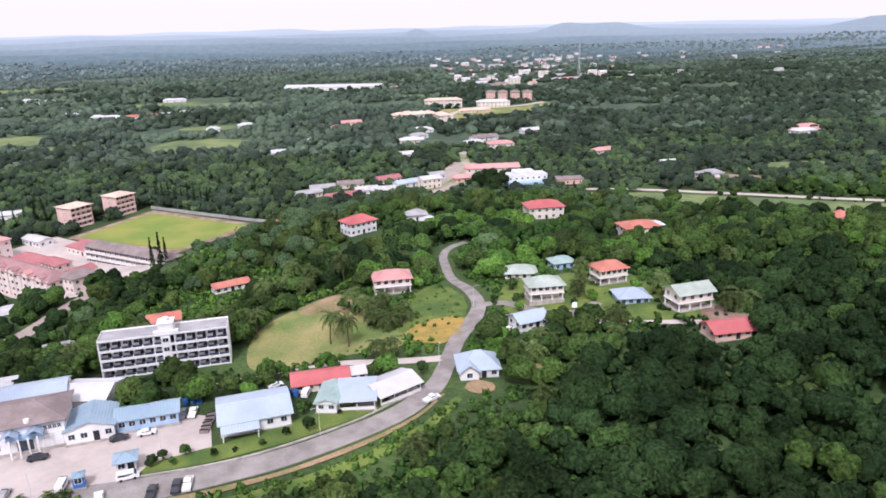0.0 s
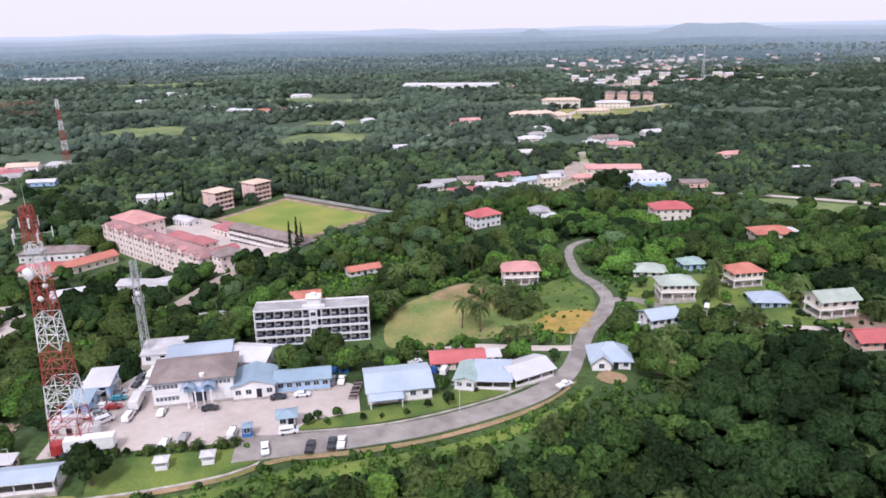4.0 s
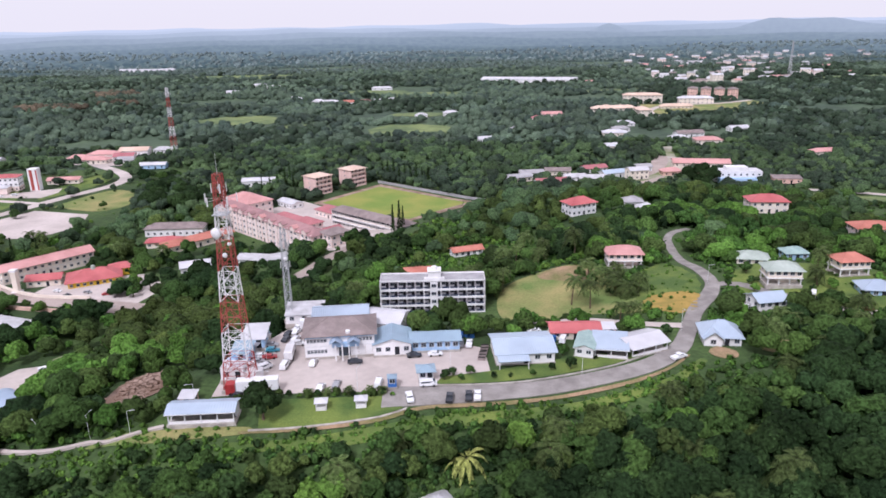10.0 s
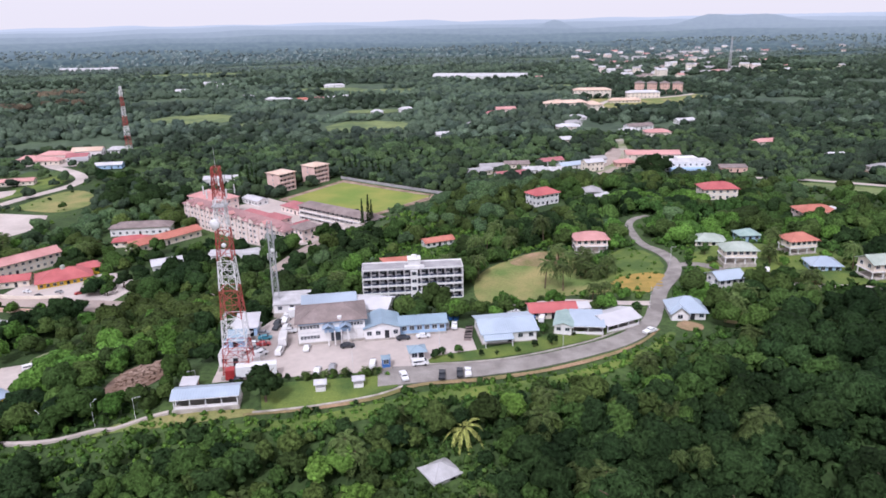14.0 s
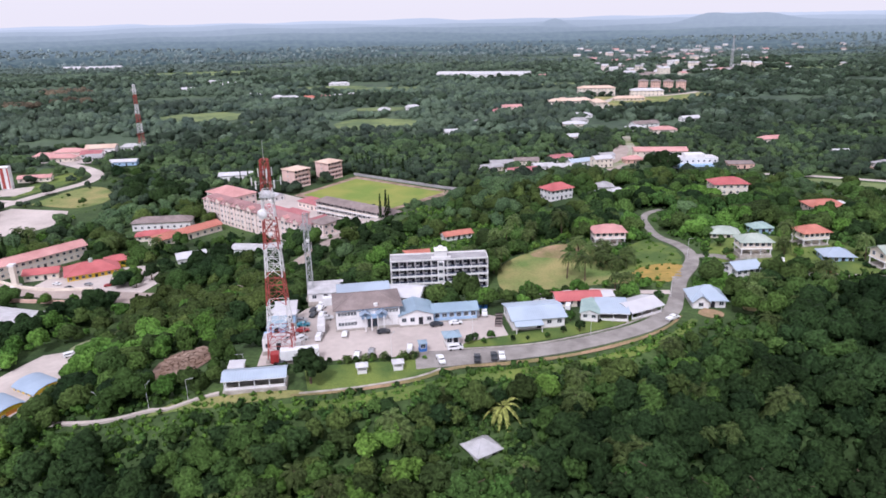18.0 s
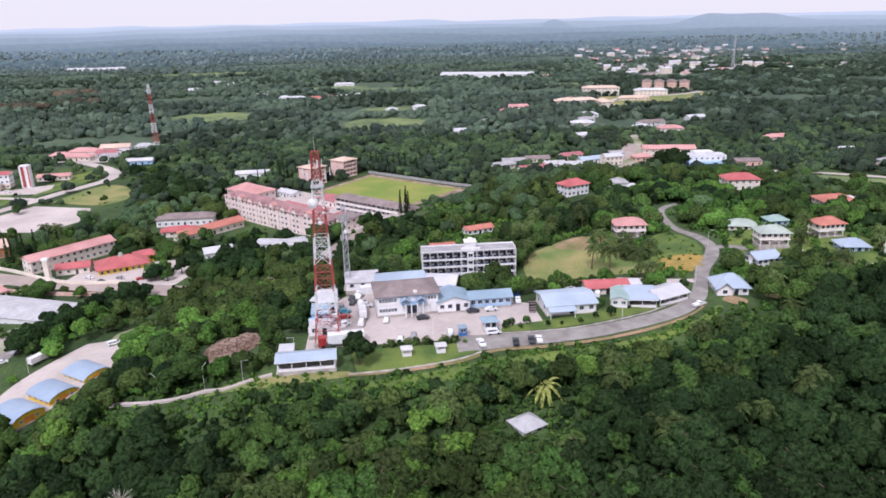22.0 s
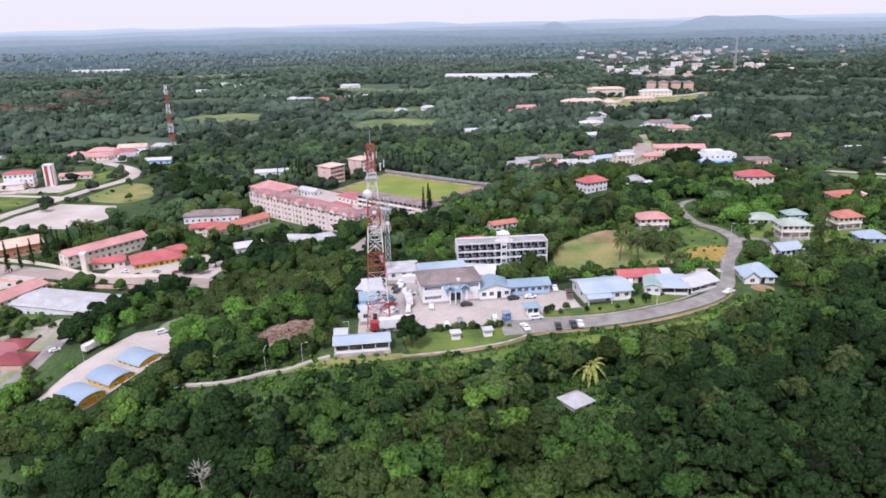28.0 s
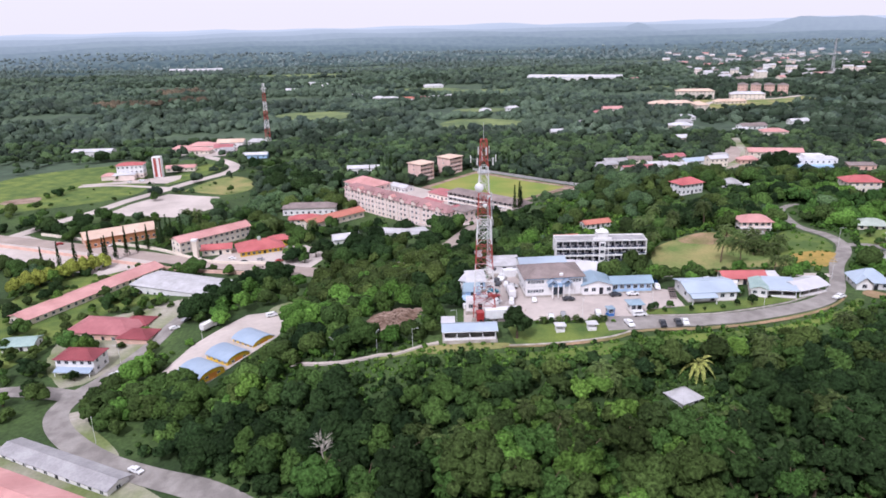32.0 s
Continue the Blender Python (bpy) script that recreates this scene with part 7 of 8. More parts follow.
# ---- towers ----
def lattice(name, label, x, y, z, base, top, height, bands, turn=0, thick=0.16, fine=False):
    """A four-legged lattice mast in painted sections."""
    ob = thing(name, pose(x, y, z, 0, 0, turn), label, "tower")
    n = len(bands)
    for k, colour in enumerate(bands):
        ms, rods = Mesher(), []
        z0, z1 = height * k / n, height * (k + 1) / n
        steps = 2 if height > 40 else 3
        for j in range(steps):
            a0, a1 = z0 + (z1 - z0) * j / steps, z0 + (z1 - z0) * (j + 1) / steps
            w0, w1 = base + (top - base) * (a0 / height) ** 0.8, base + (top - base) * (a1 / height) ** 0.8
            c0 = [(sx * w0 / 2, sy * w0 / 2, a0) for sx, sy in ((-1, -1), (1, -1), (1, 1), (-1, 1))]
            c1 = [(sx * w1 / 2, sy * w1 / 2, a1) for sx, sy in ((-1, -1), (1, -1), (1, 1), (-1, 1))]
            for i in range(4):
                q = (i + 1) % 4
                mid0, mid1 = [(u + v) / 2 for u, v in zip(c0[i], c1[i])], [(u + v) / 2 for u, v in zip(c0[q], c1[q])]
                rods += [("leg", c0[i], c1[i], 1.2), ("crossbar", c1[i], c1[q], 0.7), ("brace", c0[i], c1[q], 0.62), ("brace", c0[q], c1[i], 0.62), ("crossbar", mid0, mid1, 0.5)]
        if fine:
            section = part("tower_section", Mesher().rod((0, 0, z0), (0, 0, z1), thick * 0.3), M[colour], ob)
            for nm, u, v, wd in rods:
                part(nm, Mesher().rod(u, v, thick * wd), M[colour], section)
        else:
            for nm, u, v, wd in rods:
                ms.rod(u, v, thick * wd)
            part("tower_section", ms, M[colour], ob)["kind"] = "stuff"
    for sx in (-1, 1):
        for sy in (-1, 1):
            part("footing", Mesher().box(sx * base / 2, sy * base / 2, -0.8, 0.9, 0.9, 1.1), M["curb"], ob)
    return ob


def panels(ob, z, r, count, mat_name="steelwhite", h=2.0):
    """A ring of panel aerials on short arms."""
    for i in range(count):
        a = 2 * math.pi * i / count + 0.4
        p = part("panel_aerial", Mesher().box(0, 0, 0, 0.3, 0.16, h), M[mat_name], ob, at=pose(r * math.cos(a), r * math.sin(a), z, 0, 0, math.degrees(a) + 90))
        part("arm", Mesher().rod((0, 0, h / 2), (0, r * 0.8, h / 2), 0.05), M["galv"], p)


def dish(ob, m, r=0.9):
    ms = Mesher()
    rings = [(0.0, 0.32), (0.45, 0.24), (0.8, 0.1), (1.0, 0.0), (1.0, -0.35), (0.0, -0.35)]
    for q, dz in rings:
        ms.v += [(r * q * math.cos(2 * math.pi * i / 14), -r * dz, r * q * math.sin(2 * math.pi * i / 14)) for i in range(14)]
    for k in range(len(rings) - 1):
        ms.f += [(k * 14 + i, k * 14 + (i + 1) % 14, (k + 1) * 14 + (i + 1) % 14, (k + 1) * 14 + i) for i in range(14)]
    d = part("dish", ms, M["steelwhite"], ob, "white drum dish aerial", at=m)
    part("mount", Mesher().rod((0, r * 0.3, 0), (0, r * 0.9, 0), 0.08), M["galv"], d)


tw = lattice("radio_tower", "tall red and white lattice radio tower", -42.0, 135.4, 7.6, 6.6, 1.7, 51.0, ["steelred", "steelwhite", "steelred", "steelwhite", "steelred", "steelwhite", "steelred"], thick=0.115, fine=True)
panels(tw, 44.5, 3.6, 5)
panels(tw, 47.0, 1.6, 4)
dish(tw, pose(-1.4, -1.6, 38.0, 0, 0, -20), 1.25)
dish(tw, pose(1.4, -1.5, 35.5, 0, 0, 40), 0.5)
dish(tw, pose(0.2, -1.9, 33.0, 0, 0, 0), 0.55)
part("lightning_rod", Mesher().rod((0, 0, 51), (0, 0, 55.5), 0.07, 0.03), M["galv"], tw)
part("platform", Mesher().box(0, 0, 42.0, 3.4, 3.4, 0.15), M["galv"], tw)
gm = lattice("grey_mast", "slender grey galvanised lattice mast", -38.6, 176.0, 6.5, 1.9, 1.3, 27.5, ["galv"] * 4, thick=0.065)
panels(gm, 22.0, 1.5, 6, "galv")
panels(gm, 16.0, 1.3, 4)
dish(gm, pose(0.4, -1.2, 19.0, 0, 0, 10), 0.6)
fm = lattice("far_radio_tower", "red and white lattice tower far in the woods", -226.0, 600.0, -20.5, 5.0, 1.6, 58.0, ["steelwhite", "steelred", "steelwhite", "steelred", "steelwhite", "steelred", "steelwhite"], thick=0.12)
panels(fm, 52.0, 2.6, 6)
tm = lattice("town_mast", "grey lattice mast in the far town", 640.0, 1290.0, gh(640, 1290), 5.0, 1.6, 62.0, ["galv"] * 4, thick=0.2)


# ---- vehicles ----
def car_meshes(kind):
    key = ("car", kind)
    if key in CACHE:
        return CACHE[key]
    ln, wd = {"saloon": (4.4, 1.75), "pickup": (5.2, 1.85), "van": (4.9, 1.85), "lorry": (8.6, 2.4)}[kind]
    prof = {"saloon": [(-2.2, 0.35), (2.15, 0.35), (2.2, 0.7), (1.1, 0.9), (0.5, 1.4), (-1.0, 1.42), (-1.7, 0.98), (-2.2, 0.92)],
            "pickup": [(-2.6, 0.45), (2.55, 0.45), (2.6, 0.9), (1.45, 1.08), (0.85, 1.72), (-0.7, 1.74), (-0.85, 1.12), (-2.6, 1.08)],
            "van": [(-2.45, 0.4), (2.4, 0.4), (2.45, 0.95), (1.85, 1.15), (1.2, 1.9), (-2.3, 1.92), (-2.45, 1.0)],
            "lorry": [(2.0, 0.6), (4.25, 0.6), (4.3, 1.5), (3.9, 2.6), (2.1, 2.6)]}[kind]
    b, n = Mesher(), len(prof)
    b.add([(x, s * wd / 2 * (0.86 if z > 1.2 and kind != "lorry" else 1), z) for s in (-1, 1) for x, z in prof],
          [tuple(range(n)), tuple(range(2 * n - 1, n - 1, -1))] + [((i + 1) % n, i, n + i, n + (i + 1) % n) for i in range(n)])
    g = Mesher()
    if kind == "lorry":
        g.box(4.12, 0, 1.55, 0.4, wd * 0.86, 0.8)
    elif kind == "pickup":
        g.box(0.1, 0, 1.16, 1.75, wd * 0.93, 0.42)
        g.box(1.06, 0, 1.14, 0.5, wd * 0.78, 0.4)
    elif kind == "van":
        g.box(-0.4, 0, 1.2, 3.2, wd * 0.95, 0.45)
        g.box(1.6, 0, 1.2, 0.5, wd * 0.8, 0.5)
    else:
        g.box(-0.25, 0, 0.98, 1.9, wd * 0.95, 0.32)
        g.box(0.75, 0, 0.96, 0.5, wd * 0.8, 0.34)
    w = Mesher().rod((0, -0.11, 0), (0, 0.11, 0), 0.34 if kind != "lorry" else 0.48, n=12)
    CACHE[key] = (b.mesh("body"), g.mesh("glazing", M["glass"]), w.mesh("wheel", M["rubber"]), ln, wd)
    return CACHE[key]


def vehicle(kind, paint, x, y, rot, z=None, box=None):
    body, glass, wheel, ln, wd = car_meshes(kind)
    word = {"carwhite": "white", "cardark": "dark grey", "carsilver": "silver", "carred": "red", "carteal": "teal"}[paint]
    ob = thing({"saloon": "car", "pickup": "pickup_truck", "van": "van", "lorry": "lorry"}[kind], pose(x, y, (gh(x, y) + 0.18 if z is None else z), 0, 0, rot) @ Matrix.Scale(0.86, 4), f"{word} parked {kind} on the paving", {"saloon": "car", "pickup": "pickup", "van": "van", "lorry": "lorry"}[kind], "parked vehicles")
    bk = ("body", kind, paint)
    if bk not in CACHE:
        CACHE[bk] = body.copy()
        CACHE[bk].materials.append(M[paint])
    part("body", CACHE[bk], None, ob)
    part("glazing", glass, None, ob)
    r = 0.34 if kind != "lorry" else 0.48
    for wx in ((-ln * 0.3, ln * 0.3) if kind != "lorry" else (-2.9, -1.6, 3.1)):
        for s in (-1, 1):
            part("wheel", wheel, None, ob, at=pose(wx, s * (wd / 2 - 0.1), r))
    if kind == "lorry":
        part("cargo_box", Mesher().box(-1.2, 0, 0.95, 6.2, 2.4, 2.3), M[box or "white"], ob)
        part("chassis", Mesher().box(-0.5, 0, 0.5, 7.8, 1.0, 0.4), M["rubber"], ob)
    return ob


for kind, paint, vx, vy, vr in [
    ("pickup", "carwhite", 66.5, 147.2, 28), ("lorry", "carwhite", -33.2, 149.6, 94), ("pickup", "cardark", -41.6, 129.6, 80), ("van", "carwhite", -46.0, 141.0, 12), ("saloon", "carsilver", -41.0, 146.8, 20),
    ("saloon", "carteal", -38.6, 153.2, 4), ("saloon", "cardark", -36.4, 160.4, 72), ("saloon", "carwhite", -33.8, 160.0, 76), ("saloon", "carwhite", -34.6, 166.0, 70), ("saloon", "cardark", -36.8, 165.2, 70),
    ("van", "carwhite", -42.2, 144.0, 30), ("saloon", "carwhite", -41.0, 150.0, 10), ("pickup", "carwhite", -32.6, 156.2, 8), ("saloon", "cardark", -1.2, 148.2, 8), ("saloon", "carwhite", 4.2, 148.8, 6),
    ("pickup", "carwhite", 13.2, 154.6, 84), ("pickup", "carsilver", 11.0, 154.8, 84), ("pickup", "carwhite", -1.6, 128.0, -80), ("pickup", "cardark", 7.6, 127.6, 84), ("pickup", "cardark", 12.0, 128.2, 86),
    ("pickup", "carwhite", 14.0, 128.4, 86), ("van", "carwhite", 2.6, 133.8, 6), ("saloon", "carwhite", -22.8, 133.2, 84), ("saloon", "carsilver", -19.2, 134.4, 84), ("van", "carwhite", -9.2, 134.4, 86),
    ("van", "carwhite", 38.5, 157.0, 70), ("saloon", "carwhite", 31.5, 163.5, 20), ("pickup", "carwhite", -133.0, 98.8, -27), ("van", "carwhite", -163.0, 152.0, 60), ("saloon", "carsilver", -161.0, 156.0, 64),
    ("saloon", "carwhite", -187.0, 143.5, 4), ("saloon", "carwhite", -154.5, 182.0, 30), ("saloon", "carsilver", -152.0, 187.0, 66), ("van", "carwhite", -118.5, 184.0, 30), ("lorry", "carwhite", -139.0, 176.0, 62),
    ("saloon", "carred", 128.0, 170.8, 10), ("saloon", "carwhite", 97.0, 178.5, 30), ("saloon", "carwhite", -176.0, 262.0, -20), ("saloon", "cardark", -152.0, 263.0, -24), ("saloon", "carred", -135.0, 262.0, 20),
]:
    vehicle(kind, paint, vx, vy, vr, None)

trailer = thing("semi_trailer", pose(-38.0, 131.9, gh(-38, 131.9) + 0.2, 0, 0, 6), "long white box trailer with a red cab parked in the yard", "lorry", "parked vehicles")
part("cargo_box", Mesher().box(0.8, 0, 1.05, 9.6, 2.45, 2.6), M["carwhite"], trailer)
cab = part("cab", Mesher().box(-5.4, 0, 0.55, 2.1, 2.3, 2.5), M["carred"], trailer, "faded red cab")
part("windscreen", Mesher().box(-6.47, 0, 1.7, 0.06, 2.0, 0.9), M["glass"], cab)
part("chassis", Mesher().box(0, 0, 0.6, 11.5, 1.0, 0.4), M["rubber"], trailer)
for wx in (-5.3, 2.8, 4.2):
    for sy in (-1, 1):
        part("wheel", car_meshes("lorry")[2], None, trailer, at=pose(wx, sy * 1.1, 0.48))

# blue tanks behind the red-roofed house, drums and stores
for k, (bx, by) in enumerate([(11.2, 160.2), (12.8, 160.6), (14.2, 160.0), (33.0, 158.4), (34.4, 158.0), (36.0, 157.2)]):
    tk = thing("water_drum", pose(bx, by, gh(bx, by) + 0.1), "bright blue plastic water drum", "drum", "blue drums")
    part("body", Mesher().rod((0, 0, 0), (0, 0, 1.5), 0.7, n=14), M["deepblue"], tk)
    part("lid", Mesher().rod((0, 0, 1.5), (0, 0, 1.65), 0.4, n=12), M["deepblue"], tk)
for k in range(6):
    cx, cy = 16.0 + 0.25 * k, 146.5 + 1.3 * k
    pl = thing("scrap_stack", pose(cx, cy, gh(cx, cy) + 0.1, 0, 0, 80 + 8 * (k % 3)), "rusty brown stack of salvaged frames", "scrap", "scrap stacks")
    part("frame", Mesher().box(0, 0, 0, 1.1, 1.9, 0.5 + 0.15 * (k % 3)), M["roofbrown"], pl)
    part("rail", Mesher().box(0, 0, 0.55 + 0.15 * (k % 3), 0.2, 1.9, 0.2), M["rubber"], pl)

# ---- palms, shrubs, cypresses and single trees ----
for k, (px, py, kk, sc) in enumerate([(47.8, 194.5, 0, 1.05), (52.3, 188.0, 0, 1.0), (57.9, 173.2, 1, 0.85), (61.7, 173.4, 1, 0.85), (60.3, 208.0, 1, 1.1), (57.6, 216.0, 1, 1.1), (66.4, 212.0, 1, 1.0), (63.0, 205.0, 1, 1.0), (69.8, 197.6, 1, 1.05), (66.0, 195.0, 2, 1.2), (62.0, 199.5, 1, 1.0),
                                      (92.4, 162.0, 1, 0.95), (100.5, 166.5, 1, 0.9), (97.0, 160.0, 2, 1.1), (103.5, 163.0, 1, 0.8), (184.0, 200.0, 0, 1.0), (163.4, 168.0, 2, 1.5), (126.0, 172.0, 2, 1.2), (30.0, 246.0, 0, 1.0), (36.0, 252.0, 0, 0.9),
                                      (47.0, 250.0, 0, 1.0), (-22.0, 206.0, 0, 0.9), (-28.0, 209.0, 1, 1.0), (24.0, 207.0, 1, 1.0), (27.0, 210.0, 0, 0.9), (-150.0, 312.0, 0, 1.0), (-157.0, 318.0, 1, 1.1), (-128.0, 308.0, 0, 1.0), (-199.0, 330.0, 0, 1.1), (-206.0, 334.0, 0, 1.0),
                                      (20.0, 112.0, 2, 0.9), (-4.0, 112.0, 2, 0.9), (92.0, 140.0, 2, 1.0), (108.0, 150.0, 2, 1.1), (120.0, 160.0, 1, 0.9), (130.0, 132.0, 2, 1.1), (58.0, 128.0, 2, 1.0), (-40.0, 100.0, 2, 1.0), (150.0, 120.0, 2, 1.2), (100.0, 118.0, 2, 1.0)]):
    palm(px, py, kk, sc, (k * 77) % 360, ["tall coconut palm with arching fronds", "coconut palm with a full round head of fronds", "low broad palm with long arching fronds"][kk])
palm(11.2, 106.0, 3, 1.08, 30, "low yellow-green palm with long drooping fronds")
for k, (sx, sy, sc) in enumerate([(37.0, 148.5, 0.42), (33.0, 140.6, 0.33), (37.8, 141.4, 0.36), (28.0, 138.2, 0.24), (22.5, 137.6, 0.2), (18.5, 137.2, 0.2), (12.8, 139.0, 0.34), (8.5, 138.4, 0.36), (6.5, 136.6, 0.3), (10.5, 136.4, 0.26), (45.0, 146.5, 0.2), (56.0, 150.0, 0.22)]):
    tree(sx, sy, [5, 2, 6][k % 3], sc * 1.25, "round clipped dark green shrub on the verge", k * 50, group="shrubs on the verge", name="shrub")
for k in range(22):
    sx, sy = -36 + 1.45 * k + 0.5 * (k % 3), 130.2 + 0.5 * math.sin(k * 1.7)
    tree(sx, sy, [3, 8, 4, 3, 6][k % 5], 0.1 + 0.17 * ((k * 7) % 5) / 4, "small planted garden shrub along the lawn", k * 61, group="shrubs along the lawn", name="shrub")
for k, (sx, sy) in enumerate([(-25.0, 130.6), (-20.6, 131.0), (-11.0, 131.6), (-8.5, 131.2), (-16.0, 131.2)]):
    palm(sx, sy, 2, 0.42, k * 70, "small ornamental palm in the garden")
tree(-33.6, 121.2, 6, 1.2, "dense round dark tree beside the pavilion", 30, group="single trees")
tree(67.4, 160.6, 2, 0.72, "dark rounded tree at the road bend", 80, group="single trees")
for k, (sx, sy, sc) in enumerate([(-1.5, 182.0, 0.64), (3.5, 181.0, 0.74), (-4.5, 181.0, 0.5), (8.5, 184.5, 0.66), (16.0, 183.5, 0.95), (20.0, 186.0, 0.8), (13.0, 180.0, 0.8), (22.0, 180.0, 0.95), (25.5, 176.0, 0.85), (18.0, 175.0, 0.75), (-12.0, 184.0, 0.4), (27.0, 170.0, 0.7), (8.0, 177.0, 0.7)]):
    tree(sx, sy, [0, 5, 2, 7, 6][k % 5], sc * (0.86 if k == 1 else 0.34), "bushy green tree before the white flats", k * 67, group="trees before the flats")
CYP = quad_mesh("crown", np.concatenate([leaf_quads(401 + i, 1.35 * (1 - 0.085 * i), 1.9, 4, 46, 0.55) + np.array([0, 0, 0.5 + 0.95 * i, 0, 0, 0, 0]) for i in range(11)]), M["leafdark"])
CYPT = Mesher().rod((0, 0, -0.5), (0, 0, 9), 0.16, 0.05, 6).mesh("trunk", M["trunk"])
cyps = [(-113 + 4.6 * k, 446 + 3.4 * k) for k in range(5)] + [(-106 + 3.2 * k, 470 + 1.2 * k) for k in range(4)] + [(-36 + 4.2 * k, 492 - 3.2 * k) for k in range(9)] + [(-18, 326), (-15, 330), (-13.5, 336)]
cyps += [(-222 + 3.0 * k, 268 + 5.5 * k) for k in range(7)] + [(-247 + 5.5 * k, 258 + 4.5 * k) for k in range(5)] + [(-205 + 4 * k, 296 + 3.4 * k) for k in range(5)]
for k, (sx, sy) in enumerate(cyps):
    ob = thing("cypress_tree", pose(sx, sy, gh(sx, sy), 0, 0, k * 40) @ Matrix.Scale(1.05 + 0.3 * ((k * 5) % 4) / 3, 4), "narrow dark green columnar cypress", "tree", "columnar cypresses")
    part("trunk", CYPT, None, ob)
    part("crown", CYP, None, ob)
ba = np.linspace(0, 1, 40)
kb = np.arange(40)
wood("depot_tree_belt", "dark green belt of trees beside the depot", -149 + 23 * ba + 3 * np.sin(kb * 2.1), 184 + 54 * ba + 2.5 * np.cos(kb * 1.3), 1.0 + 0.4 * ((kb * 3) % 5) / 4, MIDT, M["leafdark"], 120)
for k, (sx, sy, sc) in enumerate([(-186, 168, 1.5), (-181, 167, 1.2), (-196, 178, 0.7), (-183, 138, 0.9), (-190, 134, 0.8), (-200, 150, 0.8), (-176, 205, 0.7), (-184, 208, 0.8), (-190, 204, 0.7), (-172, 212, 0.6), (-226, 232, 1.0), (-232, 240, 1.1), (-238, 246, 1.1), (-222, 224, 1.0),
                                  (-217, 216, 0.9), (-130, 262, 0.9), (-126, 268, 1.0), (-122, 258, 0.9), (-118, 266, 1.0), (-128, 274, 0.8), (-240, 334, 0.7), (-196, 336, 0.9), (-212, 172, 0.8), (-176, 150, 0.5)]):
    tree(sx, sy, [0, 3, 5, 6, 8][k % 5], sc, "bushy tree between the valley houses", k * 83, group="trees between the valley houses")
dead = thing("bare_tree", pose(-81.0, 84.0, gh(-81, 84) + 3.0), "bleached leafless tree in the wood", "tree")
part("trunk", trunk_mesh(7.5, 0.22, 77, 8), M["bare"], dead)
tw_ = Mesher()
rb = random.Random(4)
for k in range(60):
    a, h0 = rb.uniform(0, 6.28), rb.uniform(4.2, 7.2)
    p0 = Vector((math.cos(a) * 1.1, math.sin(a) * 1.1, h0))
    tw_.rod(p0, p0 + Vector((math.cos(a) * 1.2 + rb.uniform(-0.6, 0.6), math.sin(a) * 1.2 + rb.uniform(-0.6, 0.6), rb.uniform(0.2, 1.3))), 0.05, 0.02, 3)
part("branch_tangle", tw_, M["bare"], dead)

# rubble of the landslip
rub, rv = Mesher(), random.Random(9)
for k in range(320):
    a, q = rv.uniform(0, 6.28), rv.random() ** 0.6 * 11.5
    ux_, uy_, us = -69 + 0.75 * q * math.cos(a), 148 + q * math.sin(a), rv.uniform(0.2, 0.95)
    rub.box(ux_, uy_, gh(ux_, uy_) + 2.4 * (1 - q / 11.5) * rv.random(), us * rv.uniform(0.7, 1.5), us, us * rv.uniform(0.4, 0.9), rv.uniform(0, 3))
tagged(new("rubble", rub.mesh("rubble", M["dirt"])), "broken reddish rubble and clods on the landslip", "rubble", kind="stuff")

# round yellow-green trees along the terrace, the great dark tree by the shops
NEAR.append((quad_mesh("crown", leaf_quads(131, 4.6, 7.5, 16, 300, 0.5, grid=(5, 9)), M["leafyellow"]), NEAR[4][1], 4.6, 7.5))
for k in range(9):
    tree(-243 + 2.95 * k, 229 + 4.1 * k, 10, 0.95 + 0.2 * ((k * 3) % 4) / 3, "round yellow-green tree in a clipped row", k * 71, group="row of round trees by the terrace")
for k, (sx, sy, sc) in enumerate([(178.7, 446.0, 2.2), (186.5, 445.5, 1.9), (171.5, 449.0, 1.8), (179.0, 440.0, 1.7)]):
    tree(sx, sy, 6, sc, "great dark round tree by the shops", k * 40, group="great trees by the shops")
for k, (sx, sy, sc) in enumerate([(104, 190, 0.5), (108, 206, 0.7), (122, 208, 0.7), (126, 196, 0.6), (130, 176, 0.8), (127, 188, 0.6), (148, 188, 0.7), (156, 182, 0.8), (144, 192, 0.5), (121, 188, 0.45), (133, 208, 0.8), (150, 198, 0.8), (106, 197, 0.5)]):
    tree(sx, sy, [3, 0, 5, 8, 2][k % 5], sc, "bushy tree in the grass between villas", k * 57, group="trees between the villas")
for k, (sx, sy) in enumerate([(124.5, 192), (146, 180), (158, 166), (128, 200), (18, 232), (30, 240), (44, 246), (40, 262), (-8, 222), (58, 244)]):
    palm(sx, sy, [1, 0][k % 2], 0.9 + 0.04 * k, k * 91)

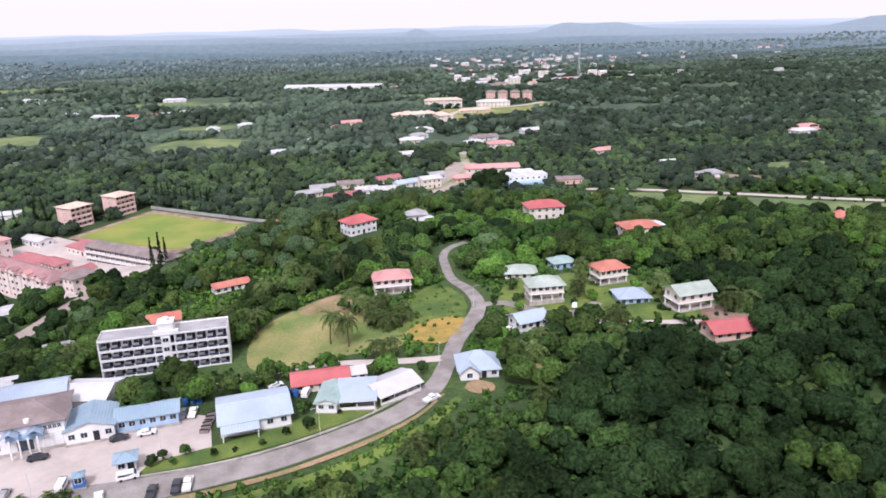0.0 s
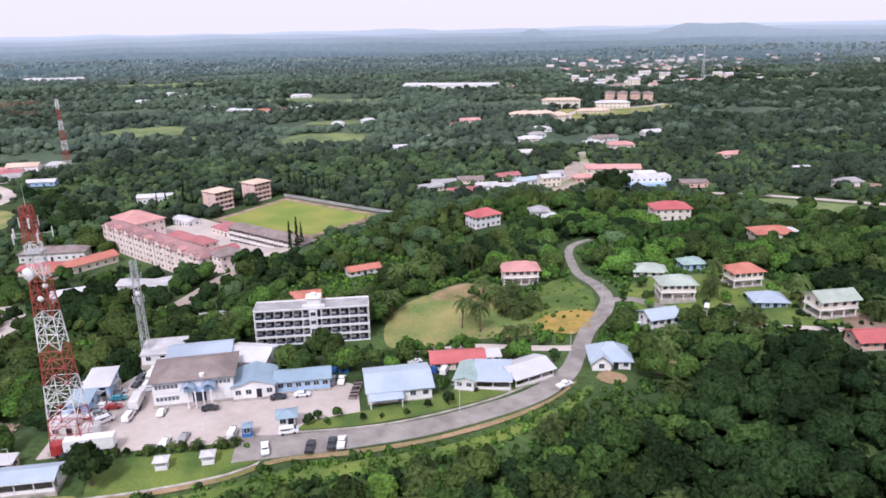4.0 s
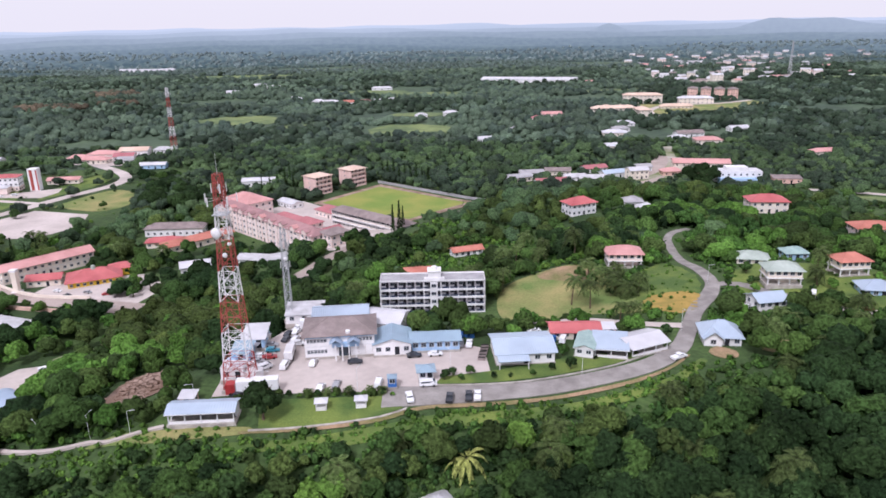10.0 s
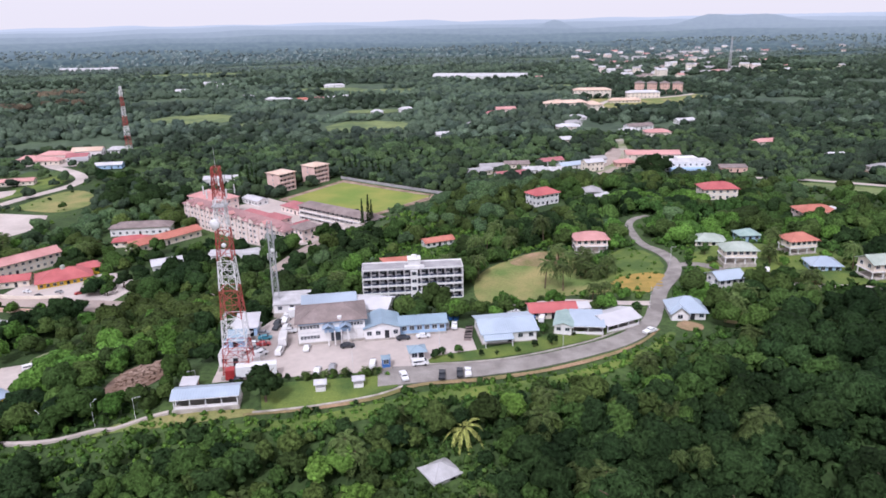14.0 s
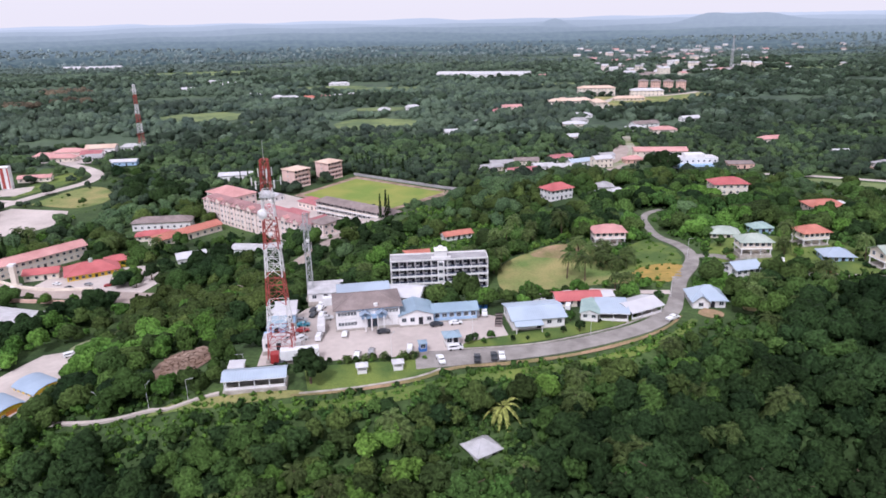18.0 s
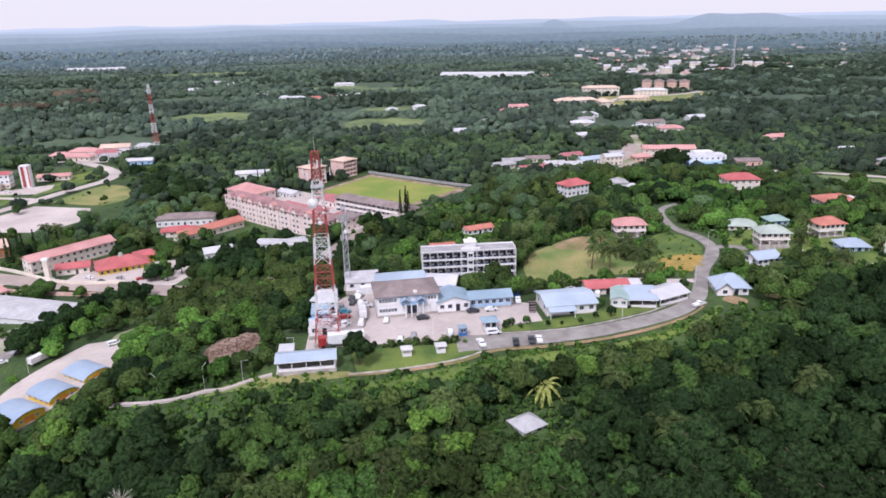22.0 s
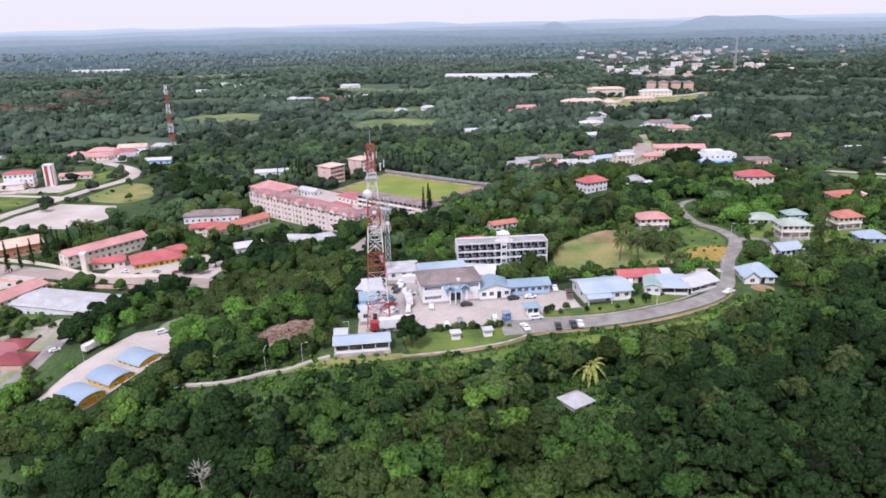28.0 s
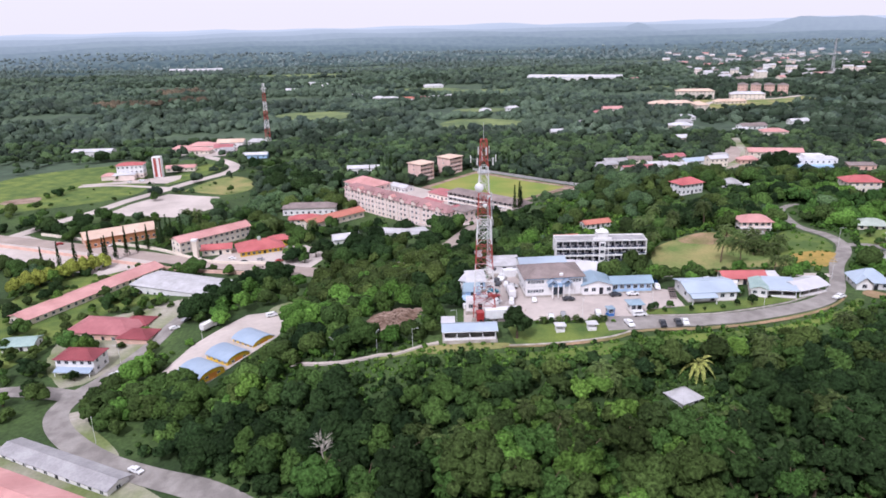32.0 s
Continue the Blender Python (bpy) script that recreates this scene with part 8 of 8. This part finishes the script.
# thin lamp posts on the track, in the yard and along the road
for k, (sx, sy, h) in enumerate([(-62, 118.5, 6), (-72, 120.4, 6), (-84, 121.4, 6), (-50, 126, 6.5), (-37, 141, 7), (-36, 131.6, 6), (-14, 132.4, 6), (8, 140.5, 6), (40, 138.4, 7), (72.6, 164, 7), (92.6, 199, 7), (-139, 168, 6), (-150, 112, 7.5), (-165, 160, 7.5), (-148, 215, 7.5)]):
    lp = thing("street_lamp", pose(sx, sy, gh(sx, sy), 0, 0, k * 70), "thin pale steel street lamp", "lamp post", "street lamps")
    part("pole", Mesher().rod((0, 0, -0.4), (0, 0, h), 0.06, 0.04, 6), M["frame"], lp)
    part("arm", Mesher().rod((0, 0, h - 0.05), (1.3, 0, h + 0.25), 0.045, 0.035, 5), M["frame"], lp)
    part("lamp_head", Mesher().box(1.5, 0, h + 0.18, 0.6, 0.2, 0.1), M["galv"], lp)

# stores and canopies in the western yard
for k, (sx, sy, rot, w, d, h, col) in enumerate([(-40.6, 138.6, 8, 5.8, 2.3, 2.4, "white"), (-47.0, 153.4, 92, 5.8, 2.3, 2.4, "roofmid"), (-31.5, 170.0, 4, 5.8, 2.3, 2.4, "carwhite"), (-47.2, 145.0, 90, 3.0, 2.2, 2.3, "bluewall")]):
    ct = thing("storage_container", pose(sx, sy, gh(sx, sy) + 0.1, 0, 0, rot), ["white steel storage container in the yard", "blue steel storage container in the yard"][k % 2], "container", "storage containers")
    part("body", Mesher().box(0, 0, 0.1, w, d, h), M[col], ct)
    for q in range(7):
        part("rib", Mesher().box(-w / 2 + w * (q + 0.5) / 7, 0, 0.15, 0.12, d + 0.08, h - 0.1), M[col], ct)
    part("door", Mesher().box(w / 2 + 0.03, 0, 0.2, 0.06, d - 0.2, h - 0.2), M["frame"], ct)
for k, (sx, sy, rot, w) in enumerate([(-37.8, 156.8, 74, 7.0), (-40.2, 163.0, 74, 6.0)]):
    shed("car_canopy", "light car canopy with a pale sheet roof", sx - 6, sy, rot, w, 4.0, 2.3, "mono", "roofwhite", 0.3, category="canopy", z=gh(sx, sy))
for kind, paint, vx, vy, vr in [("van", "carwhite", -38.4, 143.2, 40), ("saloon", "cardark", -43.6, 147.8, 15), ("saloon", "carsilver", -39.8, 157.2, 4), ("pickup", "carwhite", -35.0, 169.0, 70), ("saloon", "carred", -38.4, 149.0, 12), ("van", "carwhite", -33.4, 143.8, 84),
                                ("saloon", "cardark", -16.0, 145.2, 6), ("saloon", "carwhite", -26.5, 145.0, 86), ("saloon", "carwhite", -100, 386, 40), ("saloon", "cardark", -96, 390, 40), ("saloon", "carwhite", -292, 452, 10), ("van", "carwhite", -284, 455, 14),
                                ("saloon", "carwhite", -160, 270, -18), ("saloon", "carsilver", -145, 266, -18), ("saloon", "carwhite", -232, 296, 35), ("saloon", "carred", -262, 300, 30), ("saloon", "carwhite", 120.5, 186.0, 60), ("saloon", "carwhite", -60, 250, 10)]:
    vehicle(kind, paint, vx, vy, vr, None)

# dark tree clumps of the valley: round the public halls, along the lot and between the shops
rk = random.Random(17)
clumps = []
for cx_, cy_, n_, spread, big in [(-284, 326, 7, 7, 1.2), (-327, 415, 3, 4, 1.1), (-206, 308, 5, 5, 1.0), (-204, 328, 7, 6, 1.1), (-204, 345, 6, 6, 1.1), (-196, 360, 5, 7, 1.1), (-183, 170, 4, 3, 1.1), (-138, 206, 8, 6, 1.0), (-133, 231, 6, 6, 1.0),
                                  (-131, 262, 6, 6, 1.0), (-156, 304, 6, 6, 1.0), (-187, 225, 5, 5, 0.8), (-191, 214, 6, 6, 0.8), (-193, 155, 3, 3, 1.0), (-227, 203, 4, 4, 0.9), (-216, 184, 4, 4, 0.9), (-250, 396, 2, 2, 0.9), (-176, 340, 7, 10, 1.1), (-165, 325, 6, 8, 1.0),
                                  (-120, 310, 6, 8, 1.0), (-232, 560, 8, 12, 1.2), (-200, 500, 9, 14, 1.2), (-190, 470, 8, 9, 1.2), (-350, 540, 8, 14, 1.2), (-322, 545, 6, 9, 1.1), (-206, 138, 4, 5, 0.9), (-96, 316, 5, 6, 1.0), (-34, 304, 6, 6, 1.2)]:
    for k in range(n_):
        a, q = rk.uniform(0, 6.28), spread * rk.random() ** 0.5
        clumps.append((cx_ + q * math.cos(a), cy_ + q * math.sin(a), big * rk.uniform(0.65, 1.15)))
clumps = np.array(clumps)
for k in range(3):
    c_ = clumps[k::3]
    wood("valley_tree_clump", "dense dark green tree clumps of the valley", c_[:, 0], c_[:, 1], c_[:, 2], MID2, M[["leafdark", "leaf", "leafdark"][k]], 130 + k)

# tall groves: between the tower and the school, by the school's end, behind the pink villa and along the upper road
for k, (poly, step, lo, hi, kname) in enumerate([
    ([(-120, 206), (-92, 190), (-60, 188), (-54, 210), (-57, 226), (-68, 240), (-84, 232), (-104, 236)], 6.2, 1.15, 1.75, "leafolive"), ([(-116, 262), (-92, 250), (-82, 258), (-88, 276), (-104, 284)], 6.5, 1.1, 1.5, "leafdark"),
    ([(-32, 262), (-14, 262), (-6, 274), (-10, 290), (-26, 286)], 5.6, 0.85, 1.25, "leafdark"), ([(50, 244), (88, 244), (90, 266), (78, 290), (52, 292)], 6.0, 0.95, 1.35, "leafdark"),
    ([(104, 300), (150, 298), (152, 312), (120, 330), (104, 322)], 6.4, 1.0, 1.4, "leaflight"), ([(99, 216), (108, 218), (110, 246), (101, 248)], 4.8, 0.55, 0.8, "leaf"), ([(106, 250), (150, 244), (160, 290), (112, 290)], 6.4, 0.8, 1.25, "leaf"),
    ([(-60, 165), (-52, 165), (-50, 186), (-60, 188)], 5.0, 0.8, 1.2, "leaf"), ([(-190, 470), (-150, 440), (-130, 420), (-150, 400), (-186, 420)], 8.0, 1.3, 1.9, "leafdark")]):
    px_, py_ = zip(*poly)
    qx, qy = scatter(min(px_), max(px_), min(py_), max(py_), step, 200 + k)
    keep = inside(qx, qy, poly) & off_buildings(qx, qy)
    qx, qy = qx[keep], qy[keep]
    wood("grove", "dense grove of tall broadleaf trees with rounded crowns", qx, qy, np.random.RandomState(k).uniform(lo, hi, len(qx)), MID2, M[kname], 210 + k)
for k, (sx, sy, sc) in enumerate([(60.9, 198, 0.62), (64.5, 203, 0.62), (57.5, 211, 0.7), (67.5, 206, 0.6), (70.5, 202, 0.55), (54.5, 216, 0.7), (72.5, 214, 0.6)]):
    tree(sx, sy, [2, 0, 5, 7][k % 4], sc, "dense green bush among the meadow palms", k * 73, group="bushes among the palms", name="shrub")

# low palms that stand among the trees of the near wood
rp = random.Random(29)
for k in range(26):
    px, py = rp.uniform(-90, 96), rp.uniform(68, 112)
    if abs(px - 5) > 9 or abs(py - 96) > 12:
        palm(px, py, 2, rp.uniform(0.8, 1.15), rp.uniform(0, 360), "low broad palm rising through the wood", gh(px, py) + rp.uniform(1.2, 3.2))
